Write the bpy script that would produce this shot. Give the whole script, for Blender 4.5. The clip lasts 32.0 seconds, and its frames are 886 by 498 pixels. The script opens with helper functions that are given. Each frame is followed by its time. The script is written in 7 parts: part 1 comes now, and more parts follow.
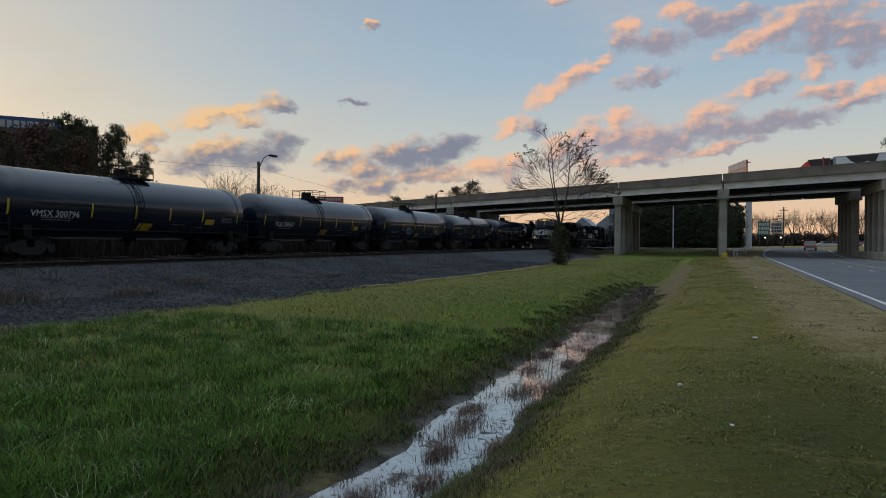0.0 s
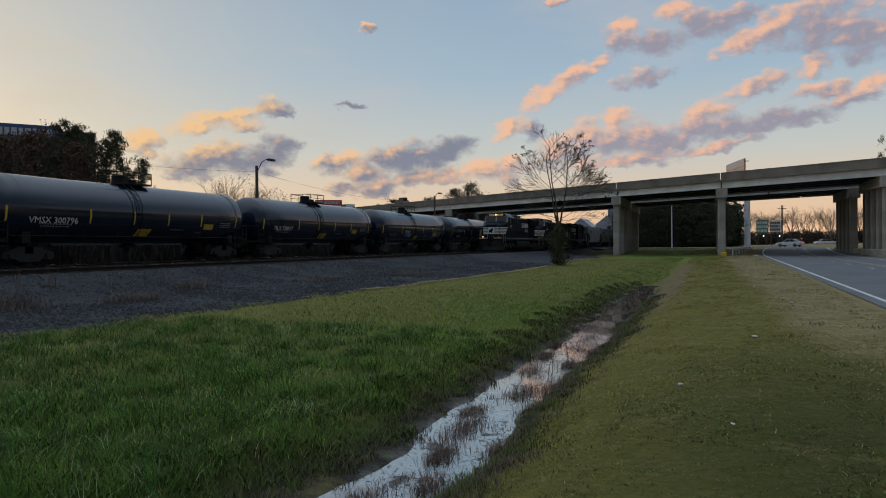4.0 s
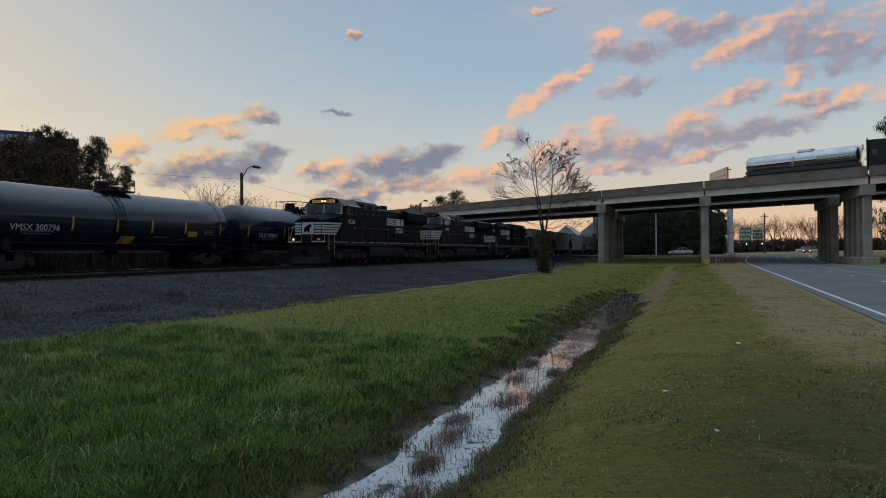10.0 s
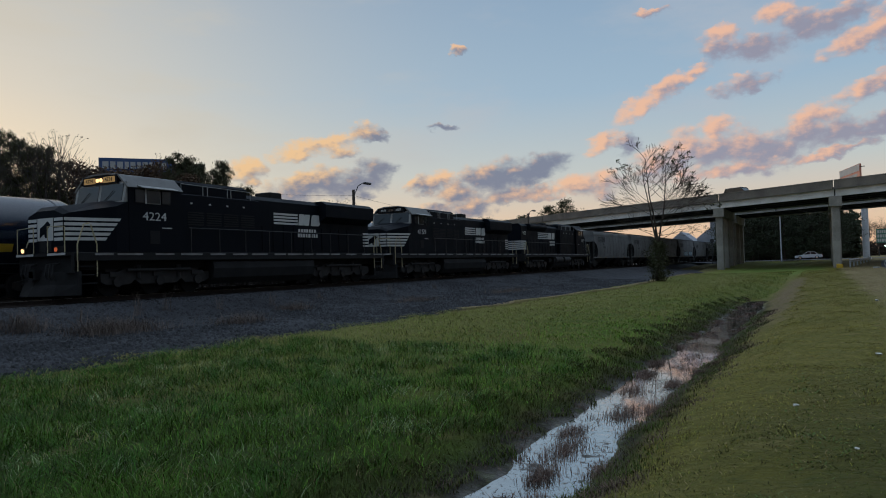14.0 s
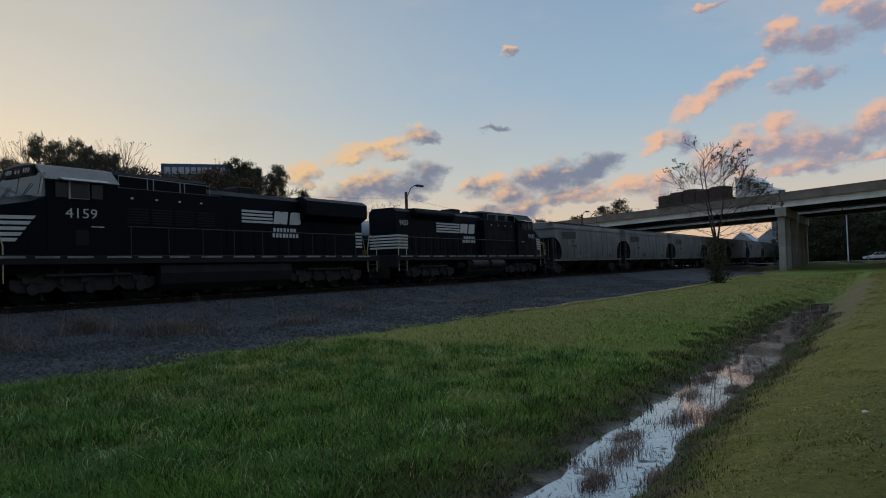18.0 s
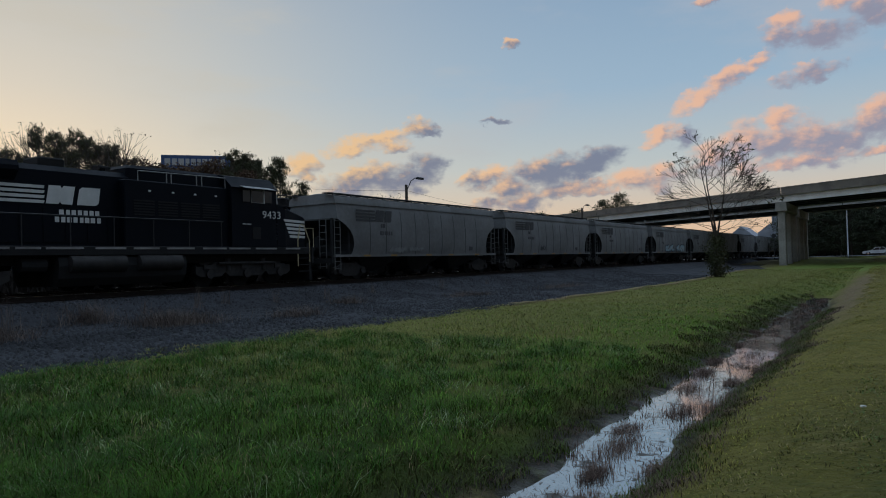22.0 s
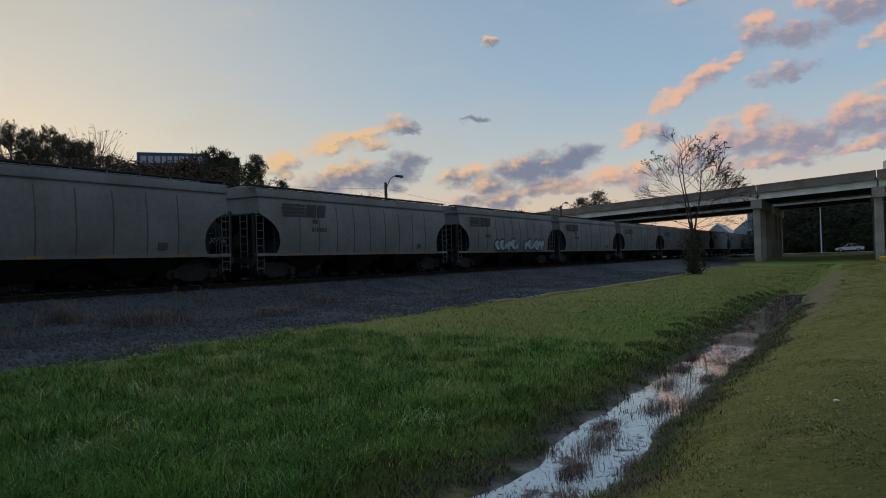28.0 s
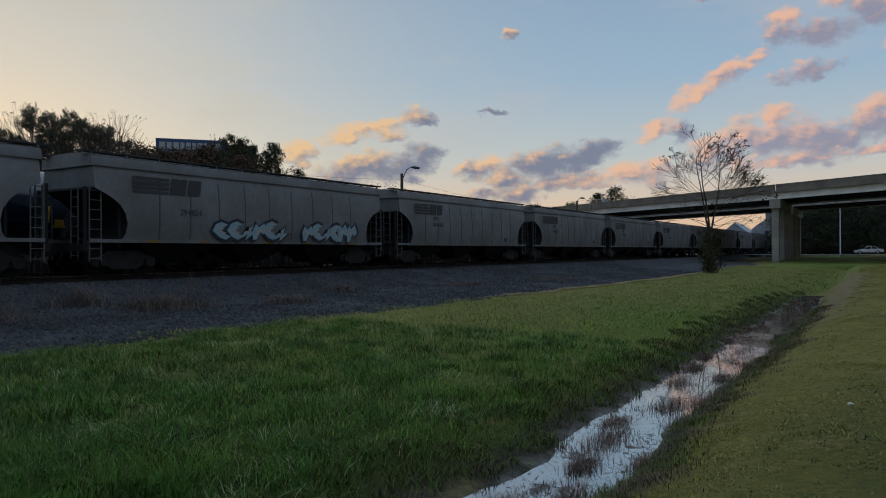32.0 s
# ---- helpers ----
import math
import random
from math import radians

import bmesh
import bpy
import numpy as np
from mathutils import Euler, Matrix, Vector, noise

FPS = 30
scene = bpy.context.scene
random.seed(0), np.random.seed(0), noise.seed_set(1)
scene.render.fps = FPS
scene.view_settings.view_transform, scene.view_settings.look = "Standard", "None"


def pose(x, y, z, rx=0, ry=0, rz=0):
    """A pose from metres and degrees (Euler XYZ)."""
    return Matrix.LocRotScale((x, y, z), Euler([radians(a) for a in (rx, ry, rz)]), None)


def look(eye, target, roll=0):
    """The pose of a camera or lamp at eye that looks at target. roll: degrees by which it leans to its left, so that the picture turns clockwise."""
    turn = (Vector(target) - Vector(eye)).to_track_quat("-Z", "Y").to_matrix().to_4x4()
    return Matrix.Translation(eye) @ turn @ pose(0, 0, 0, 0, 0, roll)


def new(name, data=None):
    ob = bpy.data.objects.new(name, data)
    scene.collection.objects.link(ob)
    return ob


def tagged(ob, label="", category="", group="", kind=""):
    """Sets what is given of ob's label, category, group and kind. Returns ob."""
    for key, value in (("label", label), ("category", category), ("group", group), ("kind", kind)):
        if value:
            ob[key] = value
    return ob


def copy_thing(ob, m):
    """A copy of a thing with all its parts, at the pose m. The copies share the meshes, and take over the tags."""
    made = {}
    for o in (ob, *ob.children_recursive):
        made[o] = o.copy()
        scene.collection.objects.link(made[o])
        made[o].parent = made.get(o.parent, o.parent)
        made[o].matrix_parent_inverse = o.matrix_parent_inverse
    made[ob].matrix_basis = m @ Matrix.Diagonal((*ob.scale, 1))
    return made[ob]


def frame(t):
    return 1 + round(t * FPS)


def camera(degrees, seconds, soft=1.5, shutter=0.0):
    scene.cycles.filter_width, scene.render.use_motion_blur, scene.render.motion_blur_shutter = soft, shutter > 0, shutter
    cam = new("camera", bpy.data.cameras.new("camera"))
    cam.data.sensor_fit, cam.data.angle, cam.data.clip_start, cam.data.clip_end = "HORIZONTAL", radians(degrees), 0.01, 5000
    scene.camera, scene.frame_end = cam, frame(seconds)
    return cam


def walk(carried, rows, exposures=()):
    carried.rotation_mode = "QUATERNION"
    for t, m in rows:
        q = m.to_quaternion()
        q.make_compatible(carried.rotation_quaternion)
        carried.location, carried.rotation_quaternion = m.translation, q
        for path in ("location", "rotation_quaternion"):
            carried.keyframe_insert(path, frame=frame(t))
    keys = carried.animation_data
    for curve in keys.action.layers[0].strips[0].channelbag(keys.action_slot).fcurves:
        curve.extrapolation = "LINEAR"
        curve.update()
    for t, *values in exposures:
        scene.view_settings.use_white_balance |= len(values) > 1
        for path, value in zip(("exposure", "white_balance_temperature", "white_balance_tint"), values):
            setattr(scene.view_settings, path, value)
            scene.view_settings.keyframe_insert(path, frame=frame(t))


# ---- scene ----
cam = camera(64.0, 32.0, soft=1.0)

# seconds, yaw, pitch, roll of the camera held at eye height beside the road
PATH = """
0 20.65 -0.49 0.2
0.5 20.55 -0.45 0.12
1 20.5 -0.4 0.03
1.5 20.51 -0.39 0.09
2 20.53 -0.41 0.01
2.5 20.5 -0.4 -0.07
3 20.5 -0.4 -0.22
3.5 20.48 -0.36 -0.38
5.5 20.8 -0.19 -0.58
6 20.76 -0.16 -0.55
6.5 20.57 -0.1 -0.39
7 20.18 -0.05 -0.2
7.5 19.62 0.06 -0.02
8 19.05 0.22 0.11
8.5 18.74 0.36 0.12
9 18.79 0.38 0.03
9.5 19.02 0.32 -0.18
10 19.41 0.28 -0.41
10.5 20.04 0.33 -0.75
11 21.03 0.39 -1.07
11.5 22.33 0.39 -1.37
12 23.76 0.4 -1.47
12.5 25.14 0.53 -1.55
13 26.27 0.86 -1.66
13.5 27.27 1.18 -1.66
14 28.16 1.34 -1.67
14.5 29.02 1.39 -1.72
16.5 30.95 1.35 -1.74
17 31.48 1.41 -1.78
17.5 32 1.5 -1.77
18 32.39 1.61 -1.79
18.5 32.67 1.68 -1.78
19 32.84 1.76 -1.77
19.5 32.95 1.75 -1.7
20 32.95 1.59 -1.57
20.5 32.82 1.34 -1.43
21 32.6 1.18 -1.35
21.5 32.43 1.08 -1.38
22 32.4 1.03 -1.5
22.5 32.42 1 -1.54
23 32.27 1 -1.56
23.5 31.96 0.99 -1.58
24 31.66 0.97 -1.64
24.5 31.5 0.91 -1.66
25 31.4 0.9 -1.65
25.5 31.28 0.9 -1.66
27.5 30.92 0.82 -1.69
28 30.76 0.81 -1.67
28.5 30.62 0.87 -1.55
29 30.53 1.15 -1.41
29.5 30.48 1.62 -1.35
30 30.38 1.93 -1.36
30.5 30.67 1.79 -1.4
31 31.55 1.27 -1.21
31.5 32.21 0.62 -0.67
32 31.94 0.2 -0.27
"""
EYE = (0.0, 0.0, 1.65)


def eye_pose(yaw, pitch, roll):
    y, p = radians(yaw), radians(pitch)
    ahead = Vector((-math.sin(y) * math.cos(p), math.cos(y) * math.cos(p), math.sin(p)))
    return look(EYE, Vector(EYE) + ahead, roll)


path_rows = [[float(v) for v in line.split()] for line in PATH.strip().splitlines()]
walk(cam, [(r[0], eye_pose(*r[1:])) for r in path_rows], exposures=((0.0, 0.02, 6200, 9), (8.0, 0.02, 6200, 9), (13.0, 0.0, 5950, 8), (20.0, -0.08, 5780, 7.5), (32.0, -0.08, 5800, 7.5)))

# ---- world: dusk sky with lit clouds, low sun behind the tracks ----
SUN_AZ, SUN_EL = -66.0, 3.0


class Nodes:
    """A small wrapper that adds nodes and links them."""

    def __init__(self, tree):
        self.t = tree

    def add(self, kind, ins=(), **props):
        n = self.t.nodes.new(kind)
        for key, value in props.items():
            setattr(n, key, value)
        for key, value in (ins.items() if isinstance(ins, dict) else enumerate(ins)):
            if isinstance(value, bpy.types.NodeSocket):
                self.t.links.new(value, n.inputs[key])
            elif value is not None:
                n.inputs[key].default_value = value
        return n

    def math(self, op, a, b=None, clamp=False):
        return self.add("ShaderNodeMath", (a, b), operation=op, use_clamp=clamp).outputs[0]

    def vec(self, op, a, b=None):
        n = self.add("ShaderNodeVectorMath", (a, b), operation=op)
        return n.outputs["Value" if op in ("LENGTH", "DOT_PRODUCT") else "Vector"]

    def noise(self, vector, scale, detail=4.0, rough=0.55, dims="3D"):
        return self.add("ShaderNodeTexNoise", {"Vector": vector, "Scale": scale, "Detail": detail, "Roughness": rough}, noise_dimensions=dims).outputs[0]

    def remap(self, x, a, b, c=0.0, d=1.0, smooth=True):
        return self.add("ShaderNodeMapRange", {0: x, 1: a, 2: b, 3: c, 4: d}, interpolation_type="SMOOTHSTEP" if smooth else "LINEAR").outputs[0]

    def mix(self, f, a, b):
        n = self.add("ShaderNodeMix", data_type="RGBA")
        for key, value in ((0, f), (6, a), (7, b)):
            if isinstance(value, bpy.types.NodeSocket):
                self.t.links.new(value, n.inputs[key])
            else:
                n.inputs[key].default_value = value if key == 0 else (*value, 1) if len(value) == 3 else value
        return n.outputs[2]

    def ramp(self, x, stops):
        n = self.add("ShaderNodeValToRGB", (x,))
        els = n.color_ramp.elements
        while len(els) < len(stops):
            els.new(0.5)
        for e, (at, col) in zip(els, stops):
            e.position, e.color = at, (*col, 1)
        return n.outputs[0]


# clouds: azimuth, elevation, half width, half height, tilt (degrees), warmth
CLOUDS_SUNSET = [
    (-43.5, 7.8, 1.2, 0.93, 0, 0.8), (-39.8, 9.2, 1.7, 0.65, 10, 0.95), (-37.5, 9.8, 2.2, 0.61, 8, 0.95),
    (-36.2, 9.3, 1.3, 0.4, 0, 0.7), (-34.1, 10.9, 1.0, 0.67, 0, 0.6), (-33.1, 10.6, 0.6, 0.36, 0, 0.15),
    (-27.9, 11.1, 1.1, 0.23, 0, 0.0), (-39.8, 6.2, 2.2, 0.95, 5, 0.25), (-37.8, 6.9, 2.4, 0.96, 5, 0.35), (-38.7, 7.3, 1.2, 0.39, 0, 0.6),
    (-35.4, 6.5, 2.6, 0.88, 8, 0.1), (-33.9, 7.5, 1.6, 0.98, 10, 0.0),
]
CLOUDS_MIDDLE = [
    (-29.4, 6.6, 1.3, 0.68, 10, 0.45), (-27.9, 6.9, 1.0, 0.63, 0, 0.8), (-26.8, 5.7, 1.7, 0.91, 0, 0.45), (-25.1, 6.9, 1.5, 0.91, 0, 0.25),
    (-22.7, 6.9, 2.5, 1.19, 6, 0.05), (-20.2, 7.6, 2.1, 0.82, 14, 0.0), (-28.4, 4.6, 1.5, 0.41, 0, 0.35), (-25.8, 4.5, 1.8, 0.55, 5, 0.45),
    (-22.6, 5.5, 2.7, 0.64, 5, 0.55), (-19.8, 5.7, 2.3, 0.55, 8, 0.85), (-17.1, 6.2, 1.5, 0.64, 5, 0.75), (-15.2, 6.0, 1.6, 0.91, 5, 0.65),
    (-15.0, 9.4, 1.5, 0.55, 32, 0.95), (-13.3, 9.0, 0.8, 0.72, 40, 0.1),
]
CLOUDS_HIGH = [
    (-12.4, 11.8, 2.0, 0.63, 32, 0.98), (-8.6, 13.8, 1.8, 0.4, 18, 0.95), (-10.5, 12.8, 2.2, 0.63, 25, 0.75), 
    (-4.9, 12.6, 1.9, 0.62, 8, 0.35), (-6.2, 16.5, 1.2, 0.49, 0, 0.85), (-6.1, 15.4, 1.6, 0.71, -5, 0.25),
    (-3.6, 15.2, 2.0, 0.7, 0, 0.2), (-2.3, 17.4, 1.3, 0.52, 5, 0.8), (-0.2, 16.2, 2.2, 0.77, -12, 0.2), (2.2, 16.5, 1.4, 0.59, 0, 0.25),
    (3.2, 14.8, 2.6, 0.71, 18, 0.6), (4.7, 15.3, 1.6, 1.07, 10, 0.55), (7.6, 15.2, 2.7, 1.61, 0, 0.25),
]
CLOUDS_BANK = [
    (10.5, 13.9, 2.0, 1.33, 0, 0.3), (3.6, 11.5, 2.2, 0.63, 18, 0.6), (7.1, 12.4, 1.1, 0.65, 8, 0.75), 
    (6.5, 10.6, 1.6, 0.41, 8, 0.55), (8.3, 10.7, 1.2, 0.48, 5, 0.6), (10.7, 10.9, 1.1, 0.43, 20, 0.85), (9.2, 9.8, 1.9, 0.4, 10, 0.3),
    (-9.1, 8.1, 1.8, 1.34, 10, 0.45), (-6.8, 9.6, 1.3, 0.8, 10, 0.8), (-6.0, 8.1, 2.6, 1.24, 5, 0.35), (-3.2, 7.6, 2.5, 1.13, 8, 0.25),
    (-0.1, 9.8, 1.8, 0.73, 8, 0.7), (-0.9, 8.5, 2.1, 0.95, 8, 0.3), (1.6, 8.7, 2.0, 0.76, 8, 0.2),
]
CLOUDS_EDGE = [
    (4.1, 8.9, 2.2, 0.62, 10, 0.12), (6.7, 8.9, 2.2, 0.45, 10, 0.12), (1.8, 7.4, 2.2, 0.3, 10, 0.55),
    (-5.5, 6.5, 4.0, 0.44, 4, 0.75), (-0.3, 7.0, 2.8, 0.3, 8, 0.75), (-11.4, 7.3, 1.5, 1.08, 5, 0.55), (-26.4, 17.0, 0.6, 0.23, 0, 0.6),
    (-11.4, 18.6, 1.2, 0.23, 0, 0.6),
]
CLOUDS_BESIDE = [
    (17.0, 16.0, 5.0, 2.2, 8, 0.4), (16.0, 11.5, 3.5, 0.9, 12, 0.7), (30.0, 14.0, 9.0, 2.5, 5, 0.4),
]

world = bpy.data.worlds.new("dusk_sky")
scene.world = world
world.use_nodes = True
world.node_tree.nodes.clear()
W = Nodes(world.node_tree)
direction = W.add("ShaderNodeTexCoord").outputs["Generated"]
xyz = W.add("ShaderNodeSeparateXYZ", (direction,)).outputs
az = W.math("MULTIPLY", W.math("ARCTAN2", xyz[0], xyz[1]), 57.2958)
el = W.math("MULTIPLY", W.math("ARCSINE", xyz[2]), 57.2958)
sky_at = W.add("ShaderNodeCombineXYZ", (az, el, 0.0)).outputs[0]
# clear sky by height, warmer and brighter round the sunken sun
base = W.ramp(W.math("DIVIDE", el, 60.0, True), [(0.0, (0.80, 0.46, 0.25)), (0.05, (0.76, 0.54, 0.36)), (0.12, (0.54, 0.545, 0.50)), (0.22, (0.35, 0.45, 0.53)), (0.36, (0.265, 0.36, 0.465)), (0.6, (0.46, 0.56, 0.68)), (1.0, (0.74, 0.85, 0.98))])
to_sun = (-math.sin(radians(-SUN_AZ)) * math.cos(radians(7)), math.cos(radians(SUN_AZ)) * math.cos(radians(7)), math.sin(radians(7)))
glow = W.math("POWER", W.math("MAXIMUM", W.vec("DOT_PRODUCT", direction, to_sun), 0.0), 9.0)
nishita = W.add("ShaderNodeTexSky", sky_type="NISHITA", sun_disc=False, sun_elevation=radians(SUN_EL), sun_rotation=radians(SUN_AZ), air_density=1.2, dust_density=2.0).outputs[0]
base = W.mix(W.math("MULTIPLY", glow, 0.60), base, (0.86, 0.67, 0.41))
base = W.add("ShaderNodeVectorMath", (base, W.add("ShaderNodeVectorMath", (nishita, (0.012, 0.012, 0.012)), operation="MULTIPLY").outputs[0]), operation="ADD").outputs[0]
# the sky away from the sunset is dimmer, most of all low down
facing = W.vec("DOT_PRODUCT", direction, (math.sin(radians(SUN_AZ)), math.cos(radians(SUN_AZ)), 0.0))
dim = W.math("MULTIPLY", W.remap(facing, -0.55, 0.12, 1.0, 0.0), W.remap(el, 20.0, 65.0, 0.78, 0.15))
base = W.mix(dim, base, (0.035, 0.045, 0.07))
# faint high veils that catch the last light
veil = W.remap(W.noise(W.vec("MULTIPLY", sky_at, (0.045, 0.15, 1.0)), 1.0, 6.0, 0.6, "2D"), 0.46, 0.74)
veil = W.math("MULTIPLY", veil, W.math("MULTIPLY", W.remap(el, 4.0, 9.0), W.remap(el, 20.0, 34.0, 1.0, 0.15)))
base = W.mix(W.math("MULTIPLY", veil, 0.45), base, W.mix(W.remap(az, -50.0, -15.0), (0.66, 0.56, 0.42), (0.50, 0.49, 0.50)))
# cloud cover, its outlines broken up
swirl = W.add("ShaderNodeTexNoise", {"Vector": W.vec("MULTIPLY", sky_at, (0.8, 1.2, 1.0)), "Scale": 0.9, "Detail": 4.0, "Roughness": 0.55}, noise_dimensions="2D").outputs["Color"]
swirl = W.vec("MULTIPLY", W.vec("SUBTRACT", swirl, (0.5, 0.5, 0.5)), (2.0, 1.2, 0.0))
cloud_at = W.vec("ADD", sky_at, swirl)
gathered = None
for c_az, c_el, c_w, c_h, c_tilt, c_warm in CLOUDS_SUNSET + CLOUDS_MIDDLE + CLOUDS_HIGH + CLOUDS_BANK + CLOUDS_EDGE + CLOUDS_BESIDE:
    m = W.add("ShaderNodeMapping", {"Vector": cloud_at, "Location": (c_az, c_el, 0), "Rotation": (0, 0, radians(c_tilt)), "Scale": (c_w * 1.6, c_h * 1.75, 1)}, vector_type="TEXTURE").outputs[0]
    one = W.math("SUBTRACT", 1.0, W.vec("LENGTH", m), True)
    # the side towards the sunset and the crown catch the light, the foot lies in shade
    lean = W.math("ADD", W.vec("DOT_PRODUCT", m, (-0.35, 0.75, 0.0)), c_warm * 1.25 - 0.30)
    here = W.add("ShaderNodeCombineXYZ", (one, W.math("MULTIPLY", one, lean), W.math("POWER", one, 5.0))).outputs[0]
    gathered = here if gathered is None else W.vec("ADD", gathered, here)
weight, tone, cover = W.add("ShaderNodeSeparateXYZ", (gathered,)).outputs
cover = W.math("POWER", cover, 0.2)
stretched = W.vec("MULTIPLY", sky_at, (0.75, 1.15, 1.0))
billow = W.noise(stretched, 0.8, 7.0, 0.52, "2D")
toward = W.noise(W.vec("ADD", stretched, (-0.3, 0.34, 0.0)), 0.8, 5.0, 0.52, "2D")
density = W.math("ADD", cover, W.math("MULTIPLY", W.math("SUBTRACT", billow, 0.5), 1.25))
mask = W.remap(W.math("MULTIPLY", density, W.remap(cover, 0.0, 0.32)), -0.02, 0.80)
edge = W.math("MULTIPLY", W.math("SUBTRACT", billow, toward), 1.5)
lit = W.remap(W.math("ADD", W.math("DIVIDE", tone, W.math("MAXIMUM", weight, 0.02)), edge), -0.12, 0.98)
gold = W.remap(az, -45.0, -5.0)
lit_colour = W.mix(gold, (0.90, 0.55, 0.26), (0.88, 0.49, 0.31))
shade_colour = W.mix(gold, (0.225, 0.222, 0.268), W.mix(W.remap(az, -20.0, -8.0), (0.20, 0.215, 0.28), (0.31, 0.285, 0.335)))
sky = W.mix(W.math("MULTIPLY", mask, 0.93), base, W.mix(lit, shade_colour, lit_colour))
# below the horizon the far land
sky = W.mix(W.remap(el, -1.5, -0.2), (0.03, 0.035, 0.025), sky)
background = W.add("ShaderNodeBackground", {"Color": sky, "Strength": 1.0})
W.t.links.new(background.outputs[0], W.add("ShaderNodeOutputWorld").inputs[0])

sun = new("sun", bpy.data.lights.new("sun", "SUN"))
sun.data.energy, sun.data.angle, sun.data.color = 0.25, radians(12), (1.0, 0.66, 0.4)
sun.matrix_world = look((0, 0, 0), (-to_sun[0], -to_sun[1], -math.tan(radians(SUN_EL))))

# ---- materials ----
def material(name, color, rough=0.8, metal=0.0, other=None, scale=2.0, grain=40.0, amount=0.5, bump=0.15, spread=0.0, island=0.0, spec=0.5, coat=0.0, upright=0.0):
    """A surface with stains at one scale and grain at another. spread, island: how far pieces differ from one another."""
    mt = bpy.data.materials.new(name)
    mt.use_nodes = True
    n = Nodes(mt.node_tree)
    n.t.nodes.clear()
    at = n.add("ShaderNodeTexCoord").outputs["Object"]
    big, small = n.noise(at, scale, 4.0, 0.6), n.noise(at, grain, 3.0, 0.6)
    other = other or tuple(c * 0.6 for c in color)
    f = n.remap(n.math("ADD", n.math("MULTIPLY", big, 0.65), n.math("MULTIPLY", small, 0.35)), 0.36, 0.64, 0.0, amount)
    col = n.mix(f, color, other)
    if spread or island:
        r = n.add("ShaderNodeObjectInfo").outputs["Random"] if spread else n.add("ShaderNodeNewGeometry").outputs["Random Per Island"]
        k = spread or island
        col = n.add("ShaderNodeHueSaturation", {"Hue": n.remap(r, 0, 1, 0.5 - 0.03 * k, 0.5 + 0.03 * k, False), "Value": n.remap(r, 0, 1, 1 - k, 1 + k, False), "Color": col}).outputs[0]
    b = n.add("ShaderNodeBump", {"Strength": bump, "Distance": 0.03, "Height": small}).outputs[0]
    if upright:
        # thin blades scatter light as the sward does, so their shading leans towards the sky
        b = n.vec("NORMALIZE", n.vec("ADD", n.add("ShaderNodeNewGeometry").outputs["Normal"], (0.0, 0.0, upright)))
    bs = n.add("ShaderNodeBsdfPrincipled", {"Base Color": col, "Metallic": metal, "Roughness": n.remap(big, 0.3, 0.7, max(rough - 0.1, 0.03), min(rough + 0.1, 1), False), "Normal": b, "Specular IOR Level": spec, "Coat Weight": coat})
    n.t.links.new(bs.outputs[0], n.add("ShaderNodeOutputMaterial").inputs[0])
    return mt


def glowing(name, color, strength):
    mt = bpy.data.materials.new(name)
    mt.use_nodes = True
    n = Nodes(mt.node_tree)
    n.t.nodes.clear()
    e = n.add("ShaderNodeEmission", {"Color": (*color, 1), "Strength": strength})
    n.t.links.new(e.outputs[0], n.add("ShaderNodeOutputMaterial").inputs[0])
    return mt


